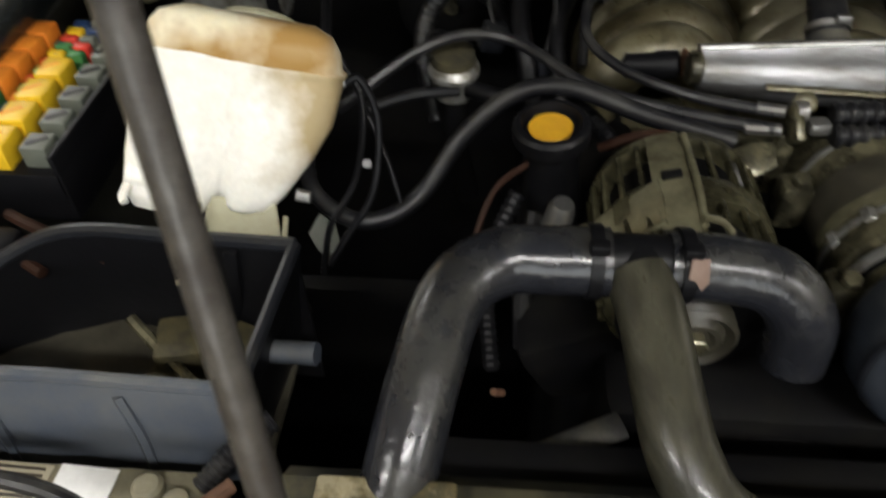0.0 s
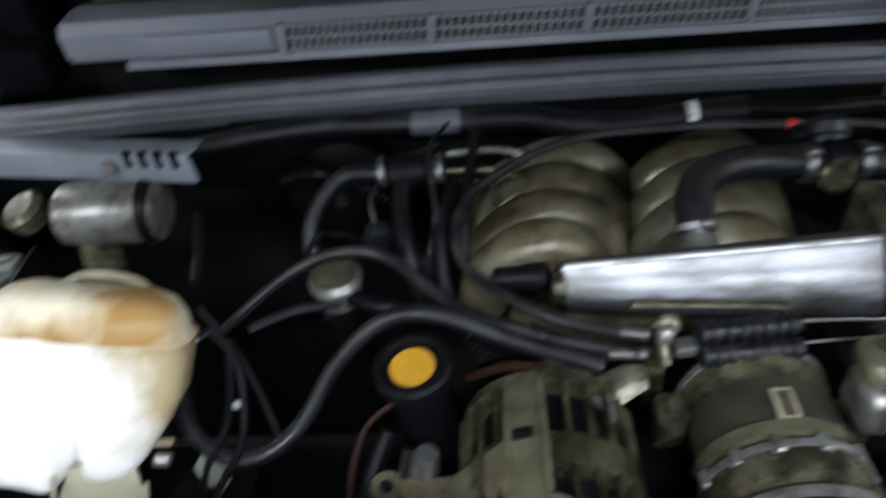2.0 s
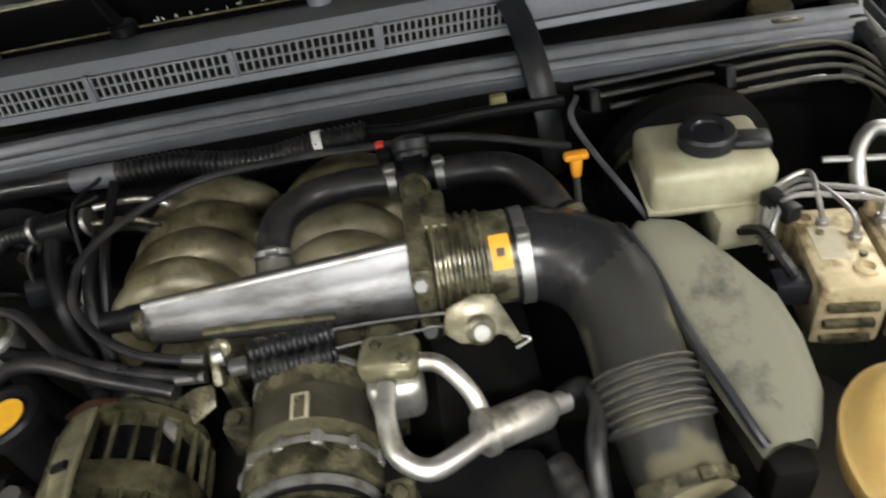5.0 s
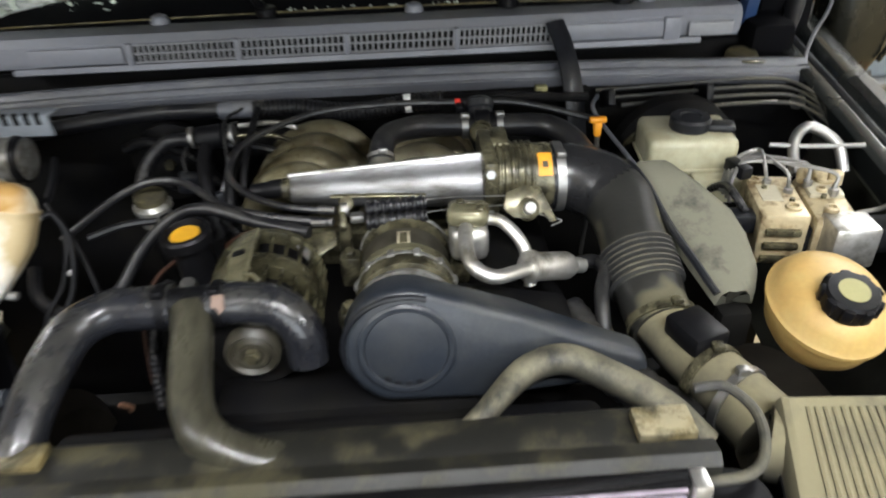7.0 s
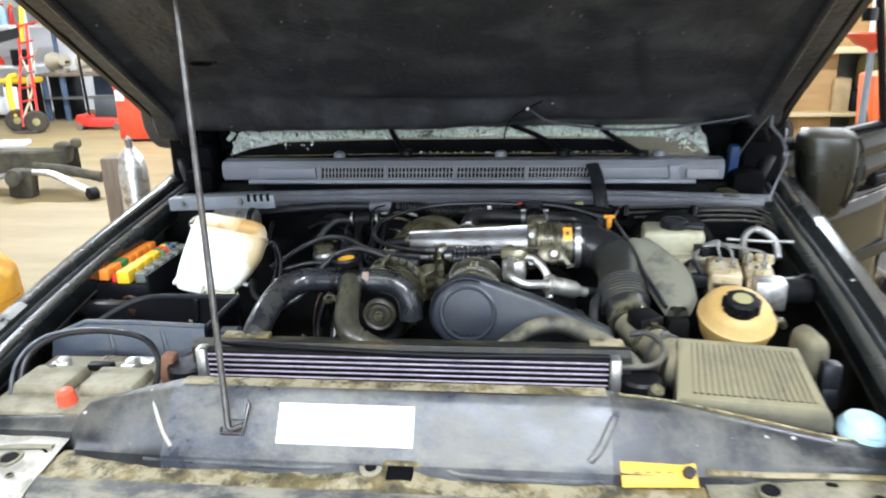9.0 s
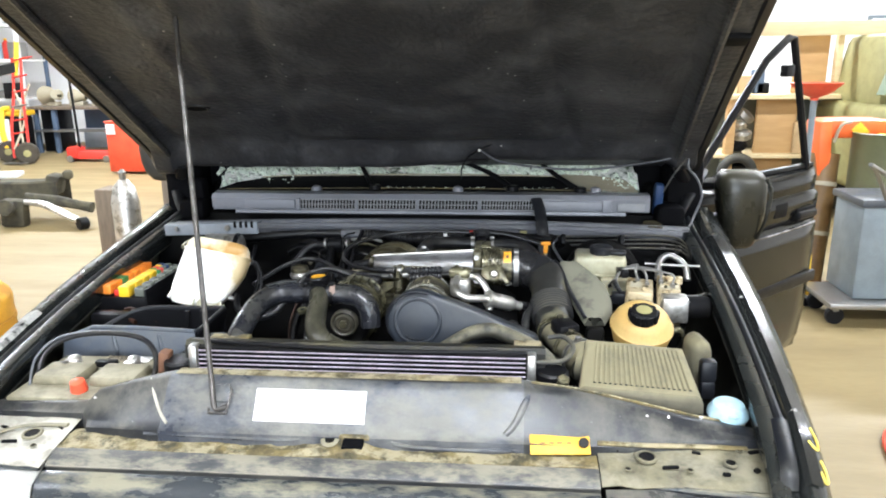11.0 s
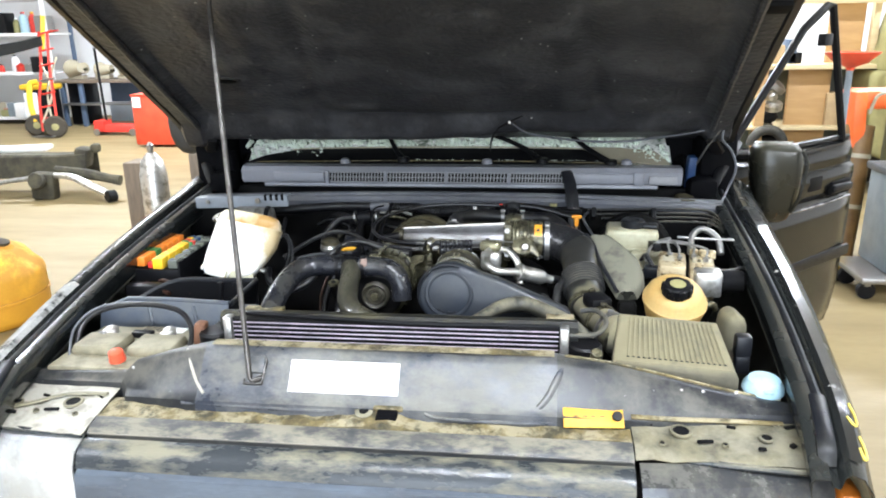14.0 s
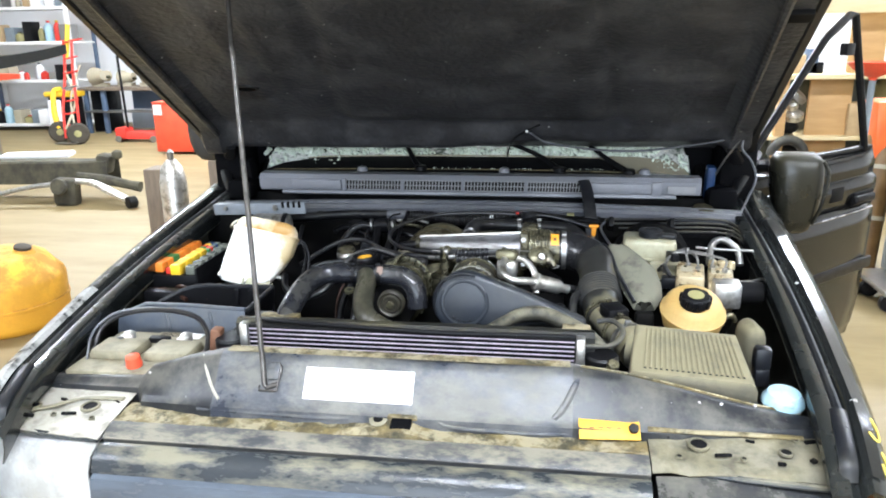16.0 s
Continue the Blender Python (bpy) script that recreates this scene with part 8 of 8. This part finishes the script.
part("carcass", box((-5.50, 9.8, 0.42), (0.9, 0.5, 0.76), 0.015), "red_bright", tc_)
part("lid", box((-5.50, 9.8, 0.81), (0.92, 0.52, 0.02), 0.006), "red_bright", tc_)
part("end_panel", box((-5.50, 9.545, 0.42), (0.86, 0.012, 0.70), 0.004), "red_bright", tc_)
for x in (-5.85, -5.15):
    part("caster", disc((x, 9.7, 0.0), 0.03, 0.05, seg=12), "clean_black", tc_)
part("paper", box((-5.86, 9.535, 0.70), (0.14, 0.004, 0.16), 0), "white", tc_)

# steel cylinder and timber blocks by the wheel
cy = thing("gas_cylinder", (-2.31, 3.4, 0), "bright steel gas cylinder standing on the floor", "gas cylinder")
part("body", lathe([(0.075, 0), (0.09, 0.02), (0.09, 0.80), (0.07, 0.90), (0.03, 0.95)], (-2.31, 3.4, 0), seg=28), "alu", cy)
part("valve", lathe([(0.02, 0), (0.025, 0.05), (0.01, 0.07)], (-2.31, 3.4, 0.95), seg=14), "steel", cy)
for x, y, h in ((-2.08, 3.75, 0.9), (-1.84, 3.8, 0.92), (-2.50, 3.6, 0.86)):
    solo("timber_post", box((x, y, h / 2), (0.19, 0.19, h), 0.012), "log", "weathered timber post standing on end", "timber post", group="timber posts")

# axle on the floor, yellow drum
ax = thing("axle_beam", (-5.2, 6.0, 0), "dirty steel axle beam lying on blocks", "axle")
def channel(pts, wide, deep):
    """A folded steel channel along the points, open below."""
    line = [V(*p) for p in pts]
    return sheet([[p + V(0, -wide / 2, -deep), p + V(0, -wide / 2, -0.02), p + V(0, -wide / 2 + 0.02, 0), p + V(0, wide / 2 - 0.02, 0), p + V(0, wide / 2, -0.02), p + V(0, wide / 2, -deep)] for p in line], 0.012)


part("beam", channel([(-8.0, 6.3, 0.44), (-6.9, 6.3, 0.45), (-6.2, 6.3, 0.43), (-5.6, 6.32, 0.44), (-5.0, 6.36, 0.44), (-4.7, 6.4, 0.46)], 0.26, 0.26), "subframe", ax, "dirty folded steel cross beam")
part("end_lug", box((-4.78, 6.38, 0.40), (0.16, 0.22, 0.22), 0.04, (0, 12, 10)), "subframe", ax)
part("end_lug", box((-4.62, 6.38, 0.50), (0.10, 0.12, 0.10), 0.03, (0, 0, 20)), "subframe", ax)
part("bright_plate", box((-5.75, 6.55, 0.46), (0.9, 0.16, 0.05), 0.015, (8, -2, 0)), "wall", ax, "pale plate behind the beam")
part("left_foot", box((-6.9, 6.3, 0.10), (0.2, 0.2, 0.20), 0.03), "subframe", ax)
part("hub", box((-5.02, 5.98, 0.15), (0.26, 0.16, 0.30), 0.04, (0, 4, 8)), "subframe", ax)
part("hub_cap", disc((-5.02, 5.88, 0.22), 0.09, 0.06, (0, -1, 0.2), 16), "subframe", ax)
part("arm", tube([(-6.9, 5.6, 0.05), (-6.0, 5.75, 0.10), (-5.45, 5.9, 0.20), (-5.05, 6.0, 0.24)], [0.04, 0.05, 0.05, 0.06], 10, squash=0.5), "zinc_dull", ax, "pale suspension arm")
part("arm", tube([(-4.95, 6.0, 0.26), (-4.7, 5.98, 0.25), (-4.45, 5.92, 0.17), (-4.2, 5.88, 0.07)], [0.05, 0.055, 0.06, 0.05], 10, squash=0.6), "alu", ax, "bright suspension arm")
part("arm_web", tube([(-4.95, 6.1, 0.30), (-4.6, 6.1, 0.26), (-4.3, 6.05, 0.22), (-4.18, 6.05, 0.20)], [0.05, 0.06, 0.05, 0.06], 10), "subframe", ax)
part("bush", disc((-4.22, 5.82, 0.07), 0.065, 0.10, (0.6, 1, 0), 16), "clean_black", ax)
yd = thing("yellow_drum", (-3.15, 2.7, 0), "dirty yellow plastic drum on the workshop floor", "drum")
part("body", lathe([(0.31, 0), (0.345, 0.03), (0.355, 0.06), (0.355, 0.30), (0.345, 0.33), (0.30, 0.38), (0.26, 0.44), (0.20, 0.47), (0.14, 0.48)], (-3.15, 2.7, 0), seg=36), "yellow_drum", yd)
part("band", lathe([(0.352, 0.0), (0.362, 0.006), (0.362, 0.022), (0.352, 0.028)], (-3.15, 2.7, 0.155), seg=36), "yellow_drum", yd)
part("shoulder_cap", lathe([(0.07, 0), (0.075, 0.02), (0.055, 0.05), (0.03, 0.055)], (-3.00, 2.72, 0.44), (0.2, 0, 1), seg=18), "yellow_drum", yd)
part("neck_cap", lathe([(0.05, 0), (0.052, 0.02), (0.03, 0.03)], (-3.00, 2.72, 0.49), (0.2, 0, 1), seg=18), "tyre", yd)
part("spout", tube([(-3.24, 2.65, 0.44), (-3.27, 2.62, 0.56), (-3.27, 2.60, 0.66)], [0.08, 0.06, 0.04], 14), "yellow_drum", yd)
part("spout_cap", disc((-3.27, 2.60, 0.655), 0.045, 0.035, seg=14), "tyre", yd)

# right side: timber rack, parts, funnel stand, cart, barrel and another car
rb = thing("timber_rack", (3.6, 7.6, 0), "pale timber rack with plywood uprights", "rack")
part("shelf_board", box((4.0, 7.6, 1.26), (2.8, 0.8, 0.05), 0.005), "pale_wood", rb)
part("top_board", box((4.0, 7.25, 1.98), (2.6, 0.05, 0.15), 0.005), "pale_wood", rb)
for x in (2.75, 4.5, 5.3):
    part("upright", box((x, 7.3, 0.62), (0.10, 0.09, 1.235), 0.005), "wood", rb)
# dark grey stands for the shade at the back of the rack
part("back_panel", box((3.95, 7.93, 0.66), (2.9, 0.02, 1.1), 0.004), "grey_fuse", rb, "back board, its shade put into a dark grey colour")
part("plywood_panel", box((3.28, 7.42, 0.75), (0.44, 0.05, 0.97), 0.005), "wood", rb)
part("plywood_panel", box((3.62, 7.5, 1.62), (0.36, 0.05, 0.66), 0.005), "wood", rb)
part("back_post", box((3.87, 7.4, 1.64), (0.07, 0.08, 0.7), 0.005), "pale_wood", rb)
rng = random.Random(21)
for k in range(7):
    x, y, r = 2.86 + 0.05 * rng.random(), 7.35, rng.uniform(0.06, 0.12)
    solo("spare_part", lathe([(r * 0.5, 0), (r, 0.02), (r, 0.08), (r * 0.6, 0.1)], (x, y, 0.35 + 0.11 * k), (rng.uniform(-1, 1), -0.4, 1), 14), rng.choice(["steel", "clean_black", "cast_dirty", "alu"]), "oily spare part stacked in the timber rack", "spare part")
solo("cable_coil", tube([(2.84 + 0.17 * math.cos(a), 7.2, 0.42 + 0.17 * math.sin(a)) for a in (radians(v) for v in range(-20, 205, 25))], 0.055, 12), "rubber_dusty", "thick grey hose bent over in front of the rack", "hose")
wd = thing("wall_door", (7.6, 13.95, 0), "plain grey-white door in the back wall", "door")
part("leaf", box((7.6, 13.96, 1.2), (1.1, 0.06, 2.4), 0.01), "grey_paint", wd)
part("leaf_panel", box((7.6, 13.92, 1.2), (0.98, 0.04, 2.28), 0.01), "wall", wd)
fs = thing("funnel_stand", (2.30, 3.9, 0), "red funnel on a tall steel drain stand", "funnel")
part("funnel", lathe([(0.02, 0), (0.03, 0.02), (0.10, 0.05), (0.165, 0.11), (0.17, 0.115), (0.16, 0.11), (0.09, 0.06), (0.02, 0.03)], (2.30, 3.9, 1.42), seg=32), "red_bright", fs)
part("pole", tube([(2.30, 3.9, 0.05), (2.30, 3.9, 1.44)], 0.02, 10), "grey_paint", fs)
part("foot", box((2.30, 3.93, 0.03), (0.22, 0.22, 0.06), 0.01), "clean_black", fs)
ob_ = thing("engine_stand", (2.70, 4.45, 0), "bright orange steel stand on a brown leg", "stand")
part("head", box((2.78, 4.45, 1.19), (0.46, 0.3, 0.13), 0.02), "orange_steel", ob_)
part("side_plate", box((2.575, 4.42, 1.0), (0.09, 0.26, 0.50), 0.015, (0, -4, 0)), "orange_steel", ob_)
part("grip", tube([(2.62, 4.28, 1.10), (2.65, 4.26, 1.22), (2.72, 4.26, 1.25)], 0.012, 8), "beige", ob_)
part("leg", tube([(2.62, 4.40, 1.0), (2.58, 4.32, 0.55), (2.54, 4.24, 0.03)], [0.10, 0.10, 0.09], 12), "brown_steel", ob_, "brown painted leg")
part("leg_band", tube([(2.60, 4.36, 0.80), (2.597, 4.355, 0.77)], 0.106, 14), "beige", ob_)
part("leg_band", tube([(2.57, 4.30, 0.44), (2.567, 4.295, 0.41)], 0.104, 14), "beige", ob_)
part("warning_sign", box((2.80, 4.295, 1.18), (0.10, 0.004, 0.08), 0.001, (0, 45, 0)), "yellow", ob_)
part("foot", box((2.56, 4.26, 0.015), (0.3, 0.3, 0.03), 0.006), "brown_steel", ob_)
ba_ = thing("oil_barrel", (2.80, 4.16, 0), "olive-green steel oil barrel streaked with dirt", "barrel")
part("body", lathe([(0.20, 0), (0.22, 0.02), (0.215, 0.3), (0.225, 0.32), (0.215, 0.34), (0.215, 0.64), (0.225, 0.66), (0.215, 0.68), (0.215, 1.15), (0.22, 1.17), (0.20, 1.175), (0.19, 1.15)], (2.96, 4.25, 0), seg=36), "sage", ba_)
part("bung", disc((2.90, 4.18, 1.15), 0.03, 0.02, seg=12), "yellow", ba_)
ct = thing("grey_cart", (2.81, 3.7, 0), "grey-blue steel cart with a bent handle and casters", "cart")
part("cabinet", box((2.84, 3.72, 0.47), (0.62, 0.42, 0.62), 0.02), "grey_paint", ct)
part("top_tray", box((2.84, 3.72, 0.80), (0.66, 0.46, 0.05), 0.01), "shield", ct)
part("label", box((2.74, 3.505, 0.62), (0.06, 0.004, 0.08), 0), "red", ct)
part("handle", tube([(2.66, 3.5, 0.82), (2.52, 3.40, 1.02), (2.50, 3.39, 1.05), (2.86, 3.42, 0.83)], 0.014, 8), "steel", ct)
part("base_frame", box((2.76, 3.66, 0.14), (0.8, 0.5, 0.04), 0.01), "steel", ct)
for x in (2.42, 3.11):
    for y in (3.48, 3.78):
        part("caster", lathe([(0.02, -0.02), (0.055, -0.02), (0.06, 0), (0.055, 0.02), (0.02, 0.02)], (x, y, 0.06), (0, 1, 0), 18), "clean_black", ct)
        part("caster_fork", box((x, y, 0.11), (0.04, 0.05, 0.04), 0.006), "steel", ct)
solo("yellow_block", box((2.42, 4.08, 0.17), (0.12, 0.12, 0.34), 0.03, (0, 0, 20), taper=0.8), "yellow", "yellow plastic wheel block on the floor", "wheel block")
oc = thing("parked_car", (5.2, 6.2, 0), "dusty olive-green car parked further back", "car")
part("body", box((5.35, 6.4, 0.78), (1.7, 2.6, 0.9), 0.12, seg=3), "khaki", oc)
part("bonnet", box((5.32, 5.45, 1.26), (1.6, 1.3, 0.10), 0.04), "grey_paint", oc)
part("wiper", tube([(4.62, 6.05, 1.34), (4.9, 6.12, 1.39), (5.3, 6.16, 1.42)], 0.025, 8), "clean_black", oc)
part("scuttle_grille", box((5.0, 6.05, 1.33), (0.7, 0.16, 0.04), 0.01), "clean_black", oc)
part("cab", box((5.32, 6.95, 1.55), (1.5, 1.2, 0.72), 0.1, taper=0.85), "khaki", oc)
part("windscreen", sheet([[(4.48, 6.20, 1.33), (6.1, 6.20, 1.33)], [(4.70, 6.33, 1.88), (6.0, 6.33, 1.88)]], 0.01), "green_glass", oc)
part("indicator", box((4.66, 5.75, 1.35), (0.16, 0.08, 0.07), 0.02), "orange", oc)
for x in (4.6, 6.15):
    for y in (5.3, 7.3):
        part("wheel", lathe([(0.12, -0.09), (0.3, -0.1), (0.33, -0.07), (0.33, 0.07), (0.3, 0.1), (0.12, 0.09)], (x, y, 0.33), (1, 0, 0), 28), "tyre", oc)

oc.location.x -= 0.72

# curved dark panel on a stand at the far left
pn = thing("body_panel", (-6.3, 8.0, 0), "dark curved body panel resting on a steel stand", "body panel")
rows = []
for k in range(9):
    t = k / 8
    rows.append([(-7.9 + 1.72 * t, 8.0, 1.54 + 0.17 * t * t + d) for d in (0.0, -0.10 + 0.02 * t, -0.20 + 0.08 * t)])
part("skin", sheet(rows, 0.02), "paint", pn)
part("red_panel", sheet([[(-7.9 + 0.9 * u, 8.1, 1.36 - 0.03 * u - v * (0.16 - 0.10 * u)) for v in (0, 0.5, 1.0)] for u in (0, 0.25, 0.5, 0.75, 1.0)], 0.03), "red_bright", pn, "red painted panel hung below")
part("stand", box((-7.5, 8.06, 0.72), (0.05, 0.05, 1.44), 0.005), "steel", pn)
part("stand_foot", box((-7.5, 8.06, 0.02), (0.4, 0.4, 0.04), 0.01), "steel", pn)
ym = thing("pressure_washer", (-8.9, 11.7, 0), "small yellow-topped wheeled machine by the shelf", "machine")
part("hood", box((-8.95, 11.7, 0.80), (0.62, 0.4, 0.10), 0.03), "yellow", ym)
part("body", box((-8.95, 11.7, 0.42), (0.5, 0.36, 0.66), 0.03), "clean_black", ym)
part("front", box((-9.05, 11.5, 0.45), (0.26, 0.05, 0.5), 0.02), "wall", ym)
part("base", box((-8.95, 11.7, 0.05), (0.55, 0.4, 0.1), 0.02), "steel", ym)
solo("air_hose", tube([(2.6, 2.3, 0.02), (2.3, 2.15, 0.02), (2.1, 2.03, 0.02), (2.0, 1.88, 0.02), (1.97, 1.68, 0.02), (2.05, 1.5, 0.02), (2.4, 1.35, 0.02), (3.2, 1.4, 0.02)], 0.018, 10), "red_bright", "orange-red air hose curling over the concrete floor", "hose")
for x, w, h, mat in ((2.92, 0.16, 0.2, "cardboard"), (3.12, 0.14, 0.12, "clean_black"), (3.08, 0.1, 0.26, "bench_blue")):
    solo("parts_box", box((x, 7.55, 1.285 + h / 2), (w, 0.2, h), 0.01), mat, "small stored box standing on the timber rack", "box")
for k in range(5):
    x, h = 3.56 + 0.2 * k, (0.35, 0.22, 0.4, 0.28, 0.33)[k]
    solo("parts_crate", box((x, 7.5, 0.62 + h / 2), (0.18, 0.3, h), 0.012), ("cardboard", "clean_black", "bench_blue", "cardboard", "rust")[k], "worn crate of parts on the lower rack shelf", "crate")
part("lower_board", box((4.0, 7.6, 0.60), (2.8, 0.7, 0.04), 0.005), "pale_wood", rb)
for k, (x, z, w, h, mat) in enumerate(((2.95, 0.0, 0.42, 0.3, "clean_black"), (2.97, 0.3, 0.36, 0.26, "grey_fuse"))):
    solo("parts_crate", box((x, 7.62, z + h / 2), (w, 0.36, h), 0.015, (0, 0, 5 - 9 * k)), mat, "dark plastic crate stacked under the timber rack", "crate")
